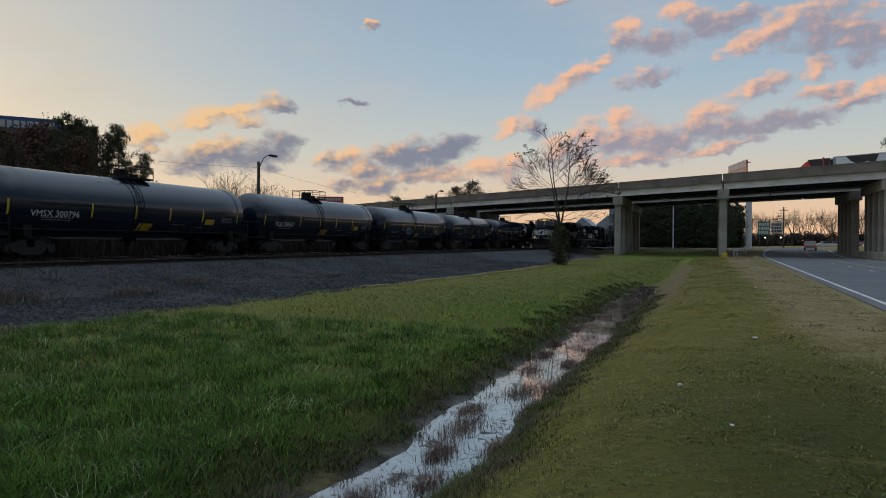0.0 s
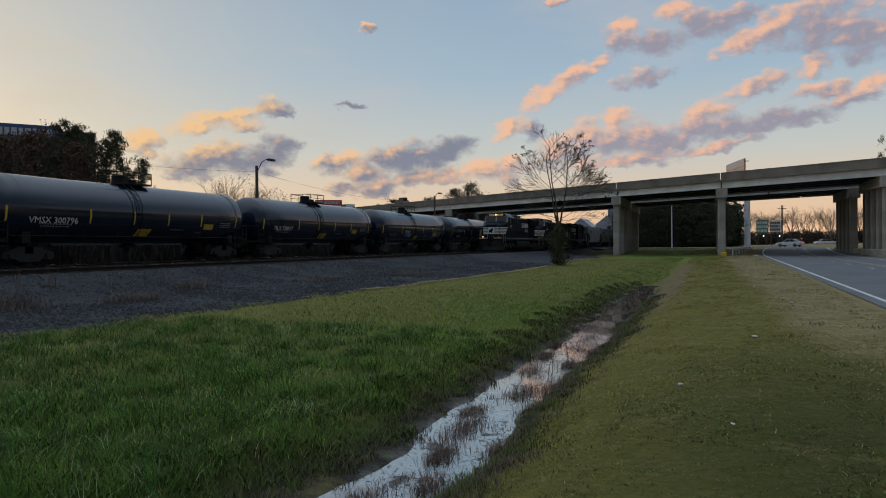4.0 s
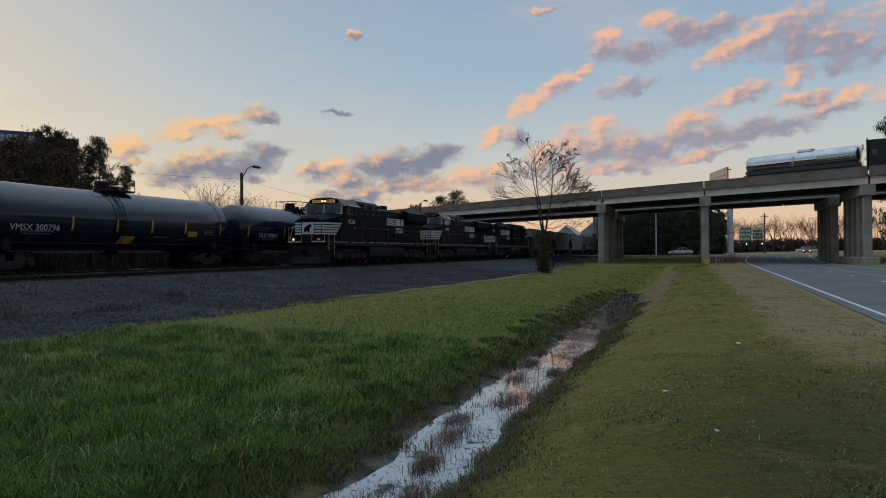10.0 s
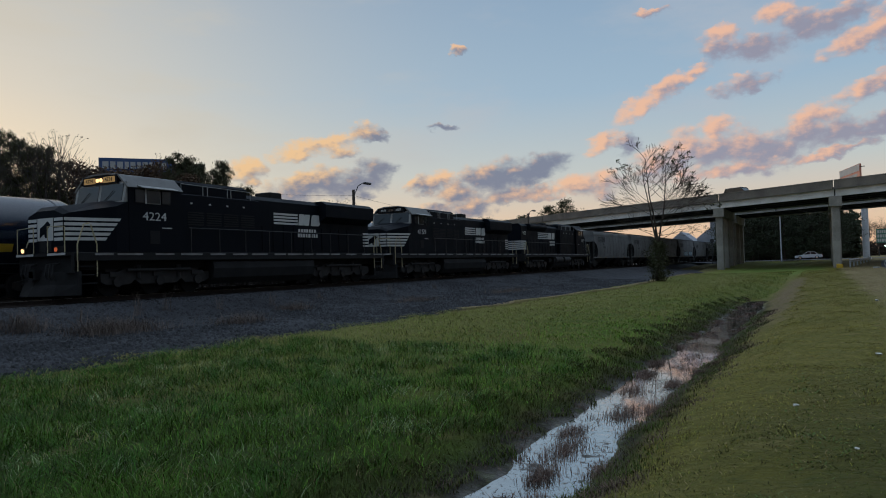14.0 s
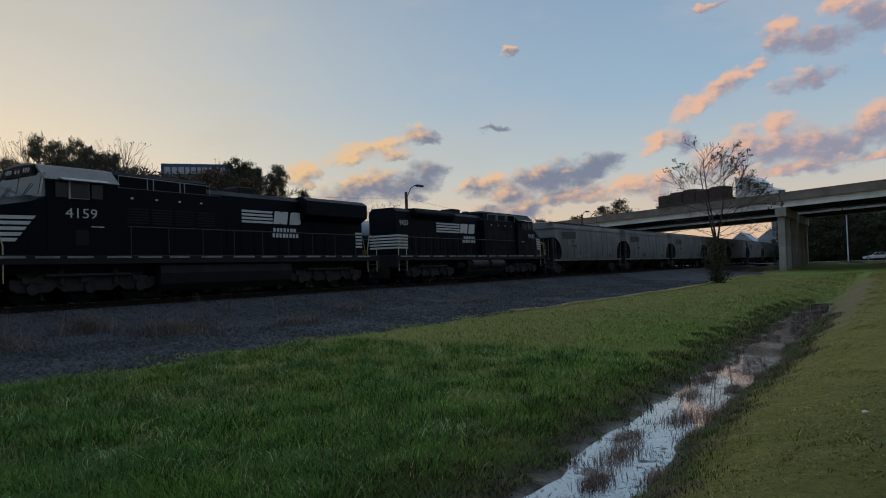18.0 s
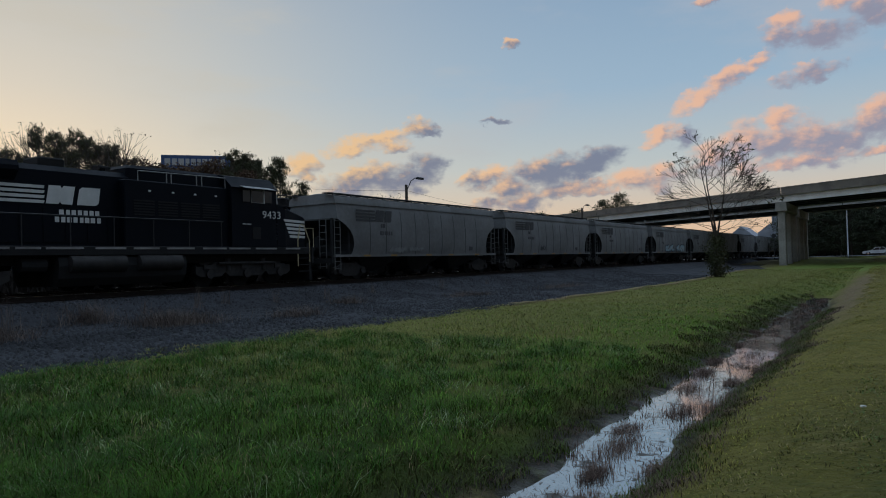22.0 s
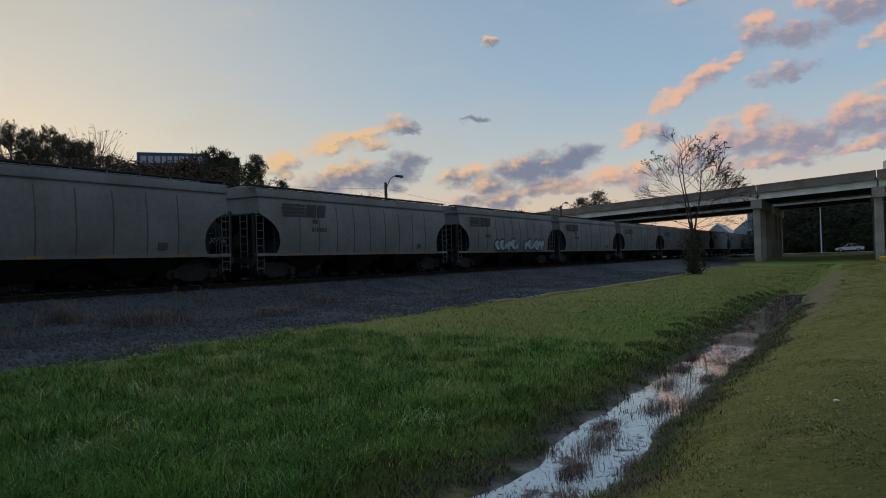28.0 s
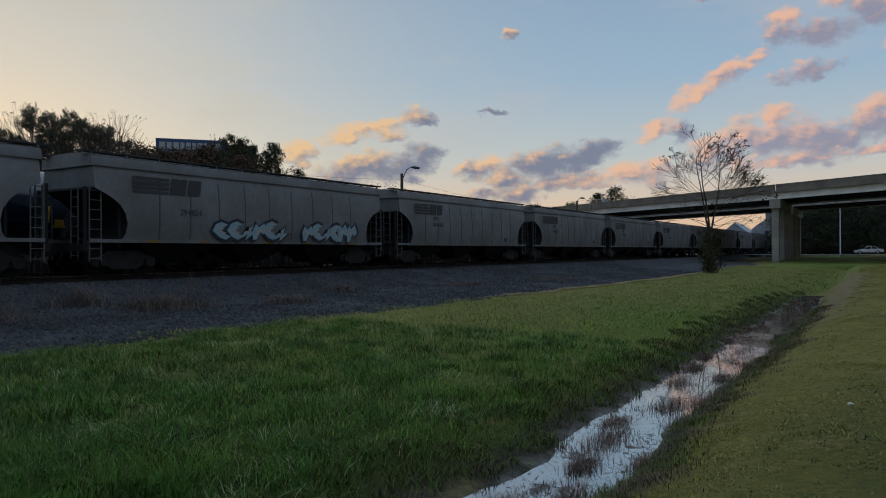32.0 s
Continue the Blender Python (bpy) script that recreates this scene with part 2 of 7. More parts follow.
def ground_material():
    """Meadow, mown verge, mud and dry straw by the lie of the land."""
    mt = bpy.data.materials.new("ground_cover")
    mt.use_nodes = True
    n = Nodes(mt.node_tree)
    n.t.nodes.clear()
    at = n.add("ShaderNodeNewGeometry").outputs["Position"]
    x, y, z = n.add("ShaderNodeSeparateXYZ", (at,)).outputs
    wob = n.math("MULTIPLY", n.math("SUBTRACT", n.noise(at, 0.35, 4.0), 0.5), 3.0)
    xw = n.math("ADD", x, wob)
    patch, fine, mid = n.noise(at, 0.22, 5.0, 0.6), n.noise(at, 9.0, 4.0, 0.7), n.noise(at, 1.6, 4.0, 0.6)
    green = n.mix(n.remap(mid, 0.35, 0.65), (0.070, 0.115, 0.010), (0.12, 0.13, 0.020))
    green = n.mix(n.remap(patch, 0.45, 0.68, 0.0, 0.6), green, (0.14, 0.115, 0.026))
    green = n.mix(n.remap(n.math("ADD", x, n.math("MULTIPLY", wob, 0.8)), -12.5, -6.0, 0.75, 0.0), green, (0.215, 0.20, 0.05))
    # darkened towards the near end: shade between the tufts put into the colour
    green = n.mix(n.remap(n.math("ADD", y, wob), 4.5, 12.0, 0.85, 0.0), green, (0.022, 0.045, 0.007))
    olive = n.mix(n.remap(mid, 0.35, 0.65), (0.180, 0.155, 0.030), (0.20, 0.17, 0.042))
    olive = n.mix(n.remap(patch, 0.4, 0.65, 0.0, 0.55), olive, (0.125, 0.12, 0.024))
    straw = n.mix(n.remap(mid, 0.3, 0.7), (0.37, 0.28, 0.15), (0.25, 0.20, 0.09))
    mud = n.mix(n.remap(mid, 0.35, 0.65), (0.018, 0.015, 0.014), (0.040, 0.032, 0.028))
    # meadow paler and yellower with distance
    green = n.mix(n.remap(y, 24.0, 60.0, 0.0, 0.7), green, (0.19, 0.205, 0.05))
    # verge darker towards the near end
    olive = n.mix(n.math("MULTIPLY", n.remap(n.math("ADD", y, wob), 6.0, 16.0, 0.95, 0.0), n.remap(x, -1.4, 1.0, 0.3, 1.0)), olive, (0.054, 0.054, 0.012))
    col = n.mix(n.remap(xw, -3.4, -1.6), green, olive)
    col = n.mix(n.math("MULTIPLY", n.remap(n.math("ADD", x, n.math("MULTIPLY", wob, 0.4)), 1.3, 2.1), n.remap(n.math("ADD", y, n.math("MULTIPLY", wob, 3.0)), 9.0, 16.0, 0.0, 0.9)), col, straw)
    # bare tan ridge beside the far end of the ditch
    ridge = n.math("MULTIPLY", n.remap(n.math("ABSOLUTE", n.math("ADD", n.math("ADD", x, 1.75), n.math("MULTIPLY", wob, 0.45))), 0.0, 1.25, 1.0, 0.0), n.math("MULTIPLY", n.remap(y, 14.0, 34.0), n.remap(y, 56.0, 74.0, 1.0, 0.0)))
    col = n.mix(n.math("MULTIPLY", ridge, n.remap(mid, 0.2, 0.6, 0.4, 0.9)), col, (0.20, 0.14, 0.09))
    # greener growth where the drain ends before the bridge
    drain = n.math("MULTIPLY", n.math("MULTIPLY", n.remap(y, 72.0, 80.0), n.remap(y, 104.0, 112.0, 1.0, 0.0)), n.math("MULTIPLY", n.remap(xw, -13.0, -9.0), n.remap(xw, -1.0, 1.0, 1.0, 0.0)))
    col = n.mix(n.math("MULTIPLY", drain, 0.8), col, (0.16, 0.23, 0.045))
    # wet mud in the bottom of the ditch
    col = n.mix(n.math("MULTIPLY", n.remap(n.math("ADD", z, n.math("MULTIPLY", wob, 0.04)), -0.60, -0.47, 1.0, 0.0), n.remap(y, 30.0, 42.0, 1.0, 0.0)), col, mud)
    # dry edge along the ballast, dirt beyond the tracks
    col = n.mix(n.remap(xw, -14.6, -12.4, 0.7, 0.0), col, (0.16, 0.12, 0.075))
    col = n.mix(n.remap(xw, -31.0, -29.0, 1.0, 0.0), col, (0.075, 0.065, 0.045))
    col = n.mix(n.remap(n.noise(at, 3.4, 5.0, 0.7), 0.52, 0.66, 0.0, 0.5), col, (0.07, 0.085, 0.016))
    col = n.mix(n.remap(n.noise(at, 0.9, 5.0, 0.65), 0.55, 0.70, 0.0, 0.45), col, (0.26, 0.21, 0.08))
    col = n.mix(n.remap(fine, 0.3, 0.7, 0.0, 0.45), col, (0.04, 0.045, 0.012))
    h = n.math("ADD", fine, n.math("MULTIPLY", mid, 2.0))
    b = n.add("ShaderNodeBump", {"Strength": 0.7, "Distance": 0.08, "Height": h}).outputs[0]
    wet = n.math("MULTIPLY", n.remap(z, -0.66, -0.58, 1.0, 0.0), n.math("MULTIPLY", n.remap(mid, 0.4, 0.6, 0.2, 0.8), n.remap(y, 34.0, 40.0, 1.0, 0.0)))
    bs = n.add("ShaderNodeBsdfPrincipled", {"Base Color": col, "Roughness": n.remap(wet, 0.0, 1.0, 0.95, 0.28, False), "Normal": b, "Specular IOR Level": n.remap(wet, 0.0, 1.0, 0.15, 0.6, False)})
    n.t.links.new(bs.outputs[0], n.add("ShaderNodeOutputMaterial").inputs[0])
    return mt


def water_material():
    mt = bpy.data.materials.new("ditch_water")
    mt.use_nodes = True
    n = Nodes(mt.node_tree)
    n.t.nodes.clear()
    at = n.add("ShaderNodeNewGeometry").outputs["Position"]
    ripple = n.noise(at, 5.0, 3.0, 0.5)
    scum = n.remap(n.noise(at, 2.6, 6.0, 0.7), 0.58, 0.64)
    scum = n.math("MAXIMUM", scum, n.remap(n.noise(at, 11.0, 4.0, 0.7), 0.59, 0.65))
    b = n.add("ShaderNodeBump", {"Strength": 0.2, "Distance": 0.05, "Height": ripple}).outputs[0]
    wet = n.add("ShaderNodeBsdfPrincipled", {"Base Color": (0.02, 0.018, 0.014, 1), "Roughness": 0.05, "IOR": 1.33, "Normal": b, "Specular IOR Level": 1.0, "Coat Weight": 1.0, "Coat Roughness": 0.03, "Coat IOR": 7.5})
    dirt = n.add("ShaderNodeBsdfPrincipled", {"Base Color": (0.035, 0.028, 0.02, 1), "Roughness": 0.6})
    mx = n.add("ShaderNodeMixShader", (scum, wet.outputs[0], dirt.outputs[0]))
    n.t.links.new(mx.outputs[0], n.add("ShaderNodeOutputMaterial").inputs[0])
    return mt


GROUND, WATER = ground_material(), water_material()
ASPHALT = material("asphalt", (0.115, 0.12, 0.13), 0.85, other=(0.075, 0.079, 0.085), scale=0.35, grain=60, bump=0.25)
PAINT_WHITE = material("road_paint_white", (0.62, 0.62, 0.58), 0.7, other=(0.3, 0.3, 0.28), scale=3, amount=0.4)
PAINT_YELLOW = material("road_paint_yellow", (0.34, 0.25, 0.10), 0.7, other=(0.16, 0.14, 0.10), scale=3)
BALLAST = material("ballast_stone", (0.021, 0.0225, 0.028), 0.95, other=(0.010, 0.010, 0.012), scale=0.5, grain=22, amount=0.9, bump=1.0, island=0.45)
STONE = material("loose_ballast_stone", (0.027, 0.029, 0.034), 0.9, other=(0.014, 0.015, 0.017), scale=0.5, grain=22, amount=0.9, bump=0.5, island=0.8)
RAIL = material("rail_rust", (0.030, 0.022, 0.018), 0.9, other=(0.016, 0.013, 0.012), scale=1.0, spec=0.2)
RAIL_TOP = material("polished_rail_head", (0.62, 0.61, 0.60), 0.25, 1.0, other=(0.2, 0.19, 0.18), scale=1.0, bump=0.0)
BOGIE = material("rusty_bogie_castings", (0.018, 0.015, 0.0135), 0.75, other=(0.008, 0.0072, 0.0068), scale=2.5, grain=16, amount=0.8)
TIE = material("creosote_tie", (0.022, 0.019, 0.017), 0.9, scale=3, spread=0.3)
CONCRETE = material("weathered_concrete", (0.36, 0.34, 0.30), 0.9, other=(0.18, 0.17, 0.15), scale=0.5, grain=12, amount=0.8)
CONCRETE_DARK = material("stained_concrete", (0.20, 0.178, 0.15), 0.9, other=(0.10, 0.092, 0.082), scale=0.45, grain=9, amount=0.85)
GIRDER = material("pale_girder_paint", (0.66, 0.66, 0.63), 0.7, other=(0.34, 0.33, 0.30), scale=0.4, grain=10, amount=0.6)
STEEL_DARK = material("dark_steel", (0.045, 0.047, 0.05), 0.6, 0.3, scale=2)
TANK_BLACK = material("tank_black_paint", (0.004, 0.010, 0.024), 0.13, other=(0.007, 0.014, 0.030), scale=0.6, grain=9, amount=0.35, bump=0.008, spec=0.75)
LOCO_BLACK = material("loco_black_paint", (0.0028, 0.0048, 0.0092), 0.55, other=(0.005, 0.0062, 0.009), scale=0.8, grain=12, amount=0.5, bump=0.05, spec=0.09)
# black paint and grime, with the shadow under the stock darkened in
UNDER_BLACK = material("underframe_grime", (0.0045, 0.0046, 0.0052), 0.9, other=(0.009, 0.0085, 0.0085), scale=1.5, grain=14, amount=0.7)
LOCO_WHITE = material("loco_white_paint", (0.62, 0.62, 0.60), 0.6, other=(0.4, 0.4, 0.38), scale=2, amount=0.4)
HOPPER_RAIL = material("sooty_ladder_paint", (0.11, 0.11, 0.105), 0.7, scale=2)
HOPPER_GREY = material("hopper_grey_paint", (0.178, 0.180, 0.180), 0.7, other=(0.112, 0.108, 0.102), scale=0.5, grain=5, amount=0.7, spread=0.14)
# shade of the end bays and underbody put into the colour
HOPPER_SHADE = material("sooty_slope_sheet", (0.010, 0.010, 0.0105), 0.9, scale=1.0)
HOPPER_SEAM = material("dusty_side_seam", (0.085, 0.085, 0.085), 0.8, other=(0.13, 0.13, 0.128), scale=1.5)
HOPPER_INK = material("faded_dark_lettering", (0.045, 0.045, 0.048), 0.8, other=(0.09, 0.09, 0.09), scale=3)
YELLOW = material("reflective_yellow", (0.62, 0.40, 0.03), 0.5, scale=4)
SILL_STRIPE = material("dull_sill_stripe", (0.30, 0.29, 0.28), 0.6, other=(0.13, 0.12, 0.115), scale=1.2, amount=0.9)
DIM_LAMP = glowing("dim_ditch_lamp", (1.0, 0.22, 0.08), 0.35)
SILL_MARK = material("dirty_sill_reflector", (0.30, 0.17, 0.03), 0.6, other=(0.14, 0.09, 0.03), scale=4)
CREAM = material("cream_handrail_paint", (0.50, 0.43, 0.25), 0.6, scale=6)
GLASS_DARK = material("dark_window_glass", (0.02, 0.024, 0.028), 0.12, scale=1, bump=0.0, spec=0.5)
WOOD_POLE = material("grey_pole_wood", (0.09, 0.075, 0.06), 0.9, scale=3, grain=30)
RUBBER = material("tyre_rubber", (0.02, 0.02, 0.02), 0.85)
HEADLAMP = glowing("lit_headlamp", (1.0, 0.56, 0.22), 2.0)
BEACON = glowing("lit_number_board", (1.0, 0.62, 0.25), 0.22)


# ---- mesh helpers ----
def box(bm, x0, x1, y0, y1, z0, z1):
    v = [bm.verts.new((x, y, z)) for z in (z0, z1) for y in (y0, y1) for x in (x0, x1)]
    for f in ((0, 2, 3, 1), (4, 5, 7, 6), (0, 1, 5, 4), (2, 6, 7, 3), (0, 4, 6, 2), (1, 3, 7, 5)):
        bm.faces.new([v[i] for i in f])


def chamfered(bm, x0, x1, y0, y1, z0, z1, c=0.03):
    """A box with its upright and top edges taken off."""
    ring = lambda k, z: [bm.verts.new(p + (z,)) for p in ((x0 + k + c, y0 + k), (x1 - k - c, y0 + k), (x1 - k, y0 + k + c), (x1 - k, y1 - k - c), (x1 - k - c, y1 - k), (x0 + k + c, y1 - k), (x0 + k, y1 - k - c), (x0 + k, y0 + k + c))]
    rings = [ring(0, z0), ring(0, z1 - c), ring(c, z1)]
    for a, b in zip(rings, rings[1:]):
        for i in range(8):
            bm.faces.new((a[i], a[(i + 1) % 8], b[(i + 1) % 8], b[i]))
    bm.faces.new(rings[0][::-1])
    bm.faces.new(rings[-1])


def tube(bm, a, b, r0, r1=None, n=8, caps=True):
    a, b = Vector(a), Vector(b)
    r1 = r0 if r1 is None else r1
    d = (b - a).normalized()
    s = d.orthogonal().normalized()
    t = d.cross(s)
    rings = []
    for p, r in ((a, r0), (b, r1)):
        rings.append([bm.verts.new(p + (s * math.cos(2 * math.pi * i / n) + t * math.sin(2 * math.pi * i / n)) * r) for i in range(n)])
    for i in range(n):
        bm.faces.new((rings[0][i], rings[0][(i + 1) % n], rings[1][(i + 1) % n], rings[1][i]))
    if caps:
        bm.faces.new(rings[0][::-1])
        bm.faces.new(rings[1])


def path_tube(bm, points, r, n=6):
    """One bent tube through the points."""
    pts = [Vector(p) for p in points]
    s, rings = None, []
    for k, p in enumerate(pts):
        d = (pts[min(k + 1, len(pts) - 1)] - pts[max(k - 1, 0)]).normalized()
        s = d.orthogonal() if s is None or (s - d * s.dot(d)).length < 1e-4 else s - d * s.dot(d)
        s.normalize()
        t = d.cross(s)
        rings.append([bm.verts.new(p + (s * math.cos(2 * math.pi * i / n) + t * math.sin(2 * math.pi * i / n)) * r) for i in range(n)])
    for u, v in zip(rings, rings[1:]):
        for i in range(n):
            bm.faces.new((u[i], u[(i + 1) % n], v[(i + 1) % n], v[i]))
    bm.faces.new(rings[0][::-1])
    bm.faces.new(rings[-1])


def prism(bm, outline, a, b, axis):
    """An outline, anticlockwise, drawn out from a to b along an axis ('x': outline in y, z; 'y': in x, z; 'z': in x, y)."""
    put = {"x": lambda p, k: (k, p[0], p[1]), "y": lambda p, k: (p[0], k, p[1]), "z": lambda p, k: (p[0], p[1], k)}[axis]
    ra, rb = [bm.verts.new(put(p, a)) for p in outline], [bm.verts.new(put(p, b)) for p in outline]
    n = len(outline)
    for i in range(n):
        bm.faces.new((ra[i], ra[(i + 1) % n], rb[(i + 1) % n], rb[i]))
    bm.faces.new(ra[::-1])
    bm.faces.new(rb)


def lathe(bm, rings, axis="y", n=32):
    """Rings of (place along the axis, radius, centre height) joined into one skin; ends closed."""
    put = {"y": lambda k, u, w: (u, k, w), "x": lambda k, u, w: (k, u, w)}[axis]
    made = []
    for k, r, zc in rings:
        made.append([bm.verts.new(put(k, r * math.cos(2 * math.pi * i / n), zc + r * math.sin(2 * math.pi * i / n))) for i in range(n)])
    for a, b in zip(made, made[1:]):
        for i in range(n):
            bm.faces.new((a[i], a[(i + 1) % n], b[(i + 1) % n], b[i]))
    bm.faces.new(made[0][::-1])
    bm.faces.new(made[-1])


def mesh_of(name, bm, mats, smooth=False):
    bmesh.ops.recalc_face_normals(bm, faces=bm.faces)
    me = bpy.data.meshes.new(name)
    bm.to_mesh(me)
    bm.free()
    for m in mats if isinstance(mats, (list, tuple)) else (mats,):
        me.materials.append(m)
    if smooth:
        me.shade_smooth()
        me.set_sharp_from_angle(angle=radians(38))
    return me


def part(name, bm, mats, parent, label="", smooth=False):
    """One mesh under a thing or under a part."""
    ob = new(name, mesh_of(name, bm, mats, smooth))
    ob.parent = parent
    return tagged(ob, label)


def again(ob, m, parent=None):
    """The same piece once more at another pose, on the same mesh, with the pieces under it."""
    o = new(ob.name.split(".")[0], ob.data)
    o.parent, o.matrix_basis = parent or ob.parent, m
    if "label" in ob:
        o["label"] = ob["label"]
    for child in ob.children:
        again(child, child.matrix_basis.copy(), o)
    return o


def thing(name, m, label, category, group=""):
    ob = new(name)
    ob.empty_display_size = 0.3
    ob.matrix_basis = m
    return tagged(ob, label, category, group)


def setting(name, bm, mats, label="", smooth=False, m=None):
    ob = new(name, mesh_of(name, bm, mats, smooth))
    if m is not None:
        ob.matrix_basis = m
    return tagged(ob, label, kind="structure")


def B(*calls):
    """A bmesh from (maker, arguments...) rows."""
    bm = bmesh.new()
    for make, *args in calls:
        make(bm, *args)
    return bm


def lettering(name, text, size, mat, parent, m, label=""):
    """Characters in the built-in font, as a thin mesh; they read along local x, upright in local y."""
    cu = bpy.data.curves.new(name, "FONT")
    cu.body, cu.size, cu.extrude, cu.resolution_u = text, size, 0.004, 2
    cu.align_x, cu.align_y = "CENTER", "CENTER"
    tmp = bpy.data.objects.new(name, cu)
    me = bpy.data.meshes.new_from_object(tmp)
    bpy.data.objects.remove(tmp)
    me.materials.clear()
    me.materials.append(mat)
    ob = new(name, me)
    ob.parent, ob.matrix_basis = parent, m
    return tagged(ob, label)


SIDE = pose(0, 0, 0, 90, 0, 90)  # stands lettering on a face that looks towards +x
RAIL_Z = 0.87
TRACK_X, SIDING_X = -24.2, -28.5


# ---- the lie of the land ----
PROFILE = [(-400, 0.6), (-60, 0.6), (-36, 0.35), (-33, 0.2), (-31.5, 0.3), (-22.0, 0.25), (-19.0, 0.0), (-15.2, -0.2), (-9, -0.24), (-5.2, -0.28), (-4.3, -0.38), (-3.8, -0.55), (-3.52, -0.63), (-3.36, -0.648), (-3.05, -0.76), (-2.62, -0.76), (-2.28, -0.65), (-1.8, -0.44), (-0.9, -0.18), (0.5, -0.03), (4.2, 0.0), (17, 0.0), (24, 0.2), (60, 0.6), (400, 0.8)]
PX, PZ = [p[0] for p in PROFILE], [p[1] for p in PROFILE]


def ditch_shift(y):
    """How far the ditch wanders off its line."""
    return float(np.interp(y, (0, 5.8, 7.2, 8.5, 10.6, 13.7, 17, 20, 24, 35, 50), (-0.14, -0.08, 0.1, 0.05, -0.06, 0.0, 0.08, -0.03, 0.0, -0.18, -0.4))) + 0.04 * math.sin(y * 1.9) + 0.05 * math.sin(y * 1.1 + 1)


def land(x, y):
    near = max(0.0, 1 - abs(x + 2.8) / 2.5)
    xs = x - ditch_shift(min(y, 70)) * min(1.0, near * 2)
    z = float(np.interp(xs, PX, PZ))
    if -6.5 < x < 1:
        flat = float(np.interp(x, (-6.5, 1), (-0.28, -0.05)))
        fill = min(1.0, max(0.0, (y - 52) / 30.0))
        z += (flat - z) * fill * fill * (3 - 2 * fill)
    if x < -15.4 and x > -34:
        z -= 0.3
    rise = min(1.0, max(0.0, (y - 92) / 40.0))
    z += 0.75 * rise * rise * (3 - 2 * rise) * (1 if x > -20 else 0.4)
    if x < 4.0 and x > -18.5:
        z += 0.05 * noise.noise((x * 0.5, y * 0.5, 0)) + 0.025 * noise.noise((x * 1.7, y * 1.7, 3))
    return z


def build_ground():
    xs = sorted(set([-2500, -1200, -700, -400, -250, -150, -100, -75, -60, -50, -44, -40, -36, -34, -33, -31.5, -29, -26, -23.5, -22, -21, -20, -19, -18] + [round(-17 + 0.5 * i, 2) for i in range(21)] + [round(-6.5 + 0.22 * i, 2) for i in range(37)] + [2.2, 2.9, 3.6, 4.2, 5, 7, 9, 12, 15, 17, 20, 24, 30, 40, 60, 90, 140, 220, 400, 800, 1600, 2500]))
    ys = [-60, -30, -15, -8, -4, -2] + [round(0.3 * i, 2) for i in range(100)] + [30 + 0.8 * i for i in range(50)] + [70 + 3 * i for i in range(30)] + [165, 180, 200, 240, 300, 400, 600, 900, 1400, 2200, 3000]
    verts = [(x, y, land(x, y)) for y in ys for x in xs]
    w = len(xs)
    faces = [(j * w + i, j * w + i + 1, (j + 1) * w + i + 1, (j + 1) * w + i) for j in range(len(ys) - 1) for i in range(w - 1)]
    me = bpy.data.meshes.new("ground")
    me.from_pydata(verts, [], faces)
    me.materials.append(GROUND)
    me.shade_smooth()
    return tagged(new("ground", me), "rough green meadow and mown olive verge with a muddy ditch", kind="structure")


build_ground()


def ribbon(name, left, right, z0, ys, mat, label, lift=0.0):
    """A strip that follows the land's length between two edges given as functions of y."""
    verts, faces = [], []
    for y in ys:
        for x in (left(y), (left(y) + right(y)) / 2, right(y)):
            verts.append((x, y, z0(x, y) + lift))
    for j in range(len(ys) - 1):
        for i in (0, 1):
            a = 3 * j + i
            faces.append((a, a + 1, a + 4, a + 3))
    me = bpy.data.meshes.new(name)
    me.from_pydata(verts, [], faces)
    me.materials.append(mat)
    return tagged(new(name, me), label, kind="structure")


# road: nearly straight beside the camera, bending right past the bridge
def road_left(y):
    return 4.12 + 0.026 * max(y - 10, 0) + 0.0016 * max(y - 95, 0) ** 2


def road_z(x, y):
    rise = min(1.0, max(0.0, (y - 92) / 40.0))
    return 0.02 + 0.75 * rise * rise * (3 - 2 * rise)


ROAD_YS = [-60, -30, -10] + [2.5 * i for i in range(0, 72)]
ribbon("road", lambda y: road_left(y) - 0.35, lambda y: road_left(y) + 10.4, road_z, ROAD_YS, ASPHALT, "grey asphalt road with white edge lines")
ribbon("edge_line_near", lambda y: road_left(y) + 0.0, lambda y: road_left(y) + 0.14, road_z, ROAD_YS, PAINT_WHITE, "worn white edge line", 0.005)
ribbon("edge_line_far", lambda y: road_left(y) + 8.8, lambda y: road_left(y) + 8.95, road_z, ROAD_YS, PAINT_WHITE, "worn white edge line", 0.005)
for k in (0.0, 0.3):
    ribbon("centre_line", lambda y: road_left(y) + 5.4 + k, lambda y: road_left(y) + 5.52 + k, road_z, ROAD_YS, PAINT_YELLOW, "faded yellow centre line", 0.005)
for k in range(16):
    y0 = 4 + 9.0 * k
    ribbon("lane_dash", lambda y: road_left(y) + 4.1, lambda y: road_left(y) + 4.2, road_z, [y0, y0 + 1.0, y0 + 2], PAINT_WHITE, "white lane dash", 0.005)
ribbon("side_road", lambda y: -70 if y > 0 else 0, lambda y: 60.0, lambda x, y: 0.80 + 0.0 * x, [139.0, 147.0, 155.0], ASPHALT, "grey asphalt side road past the bridge")
ribbon("water", lambda y: -4.0 + ditch_shift(y), lambda y: -1.8 + ditch_shift(y), lambda x, y: -0.655, [-60 + 2.0 * i for i in range(30)] + [0.4 * i for i in range(100)], WATER, "shallow ditch water that mirrors the sky")


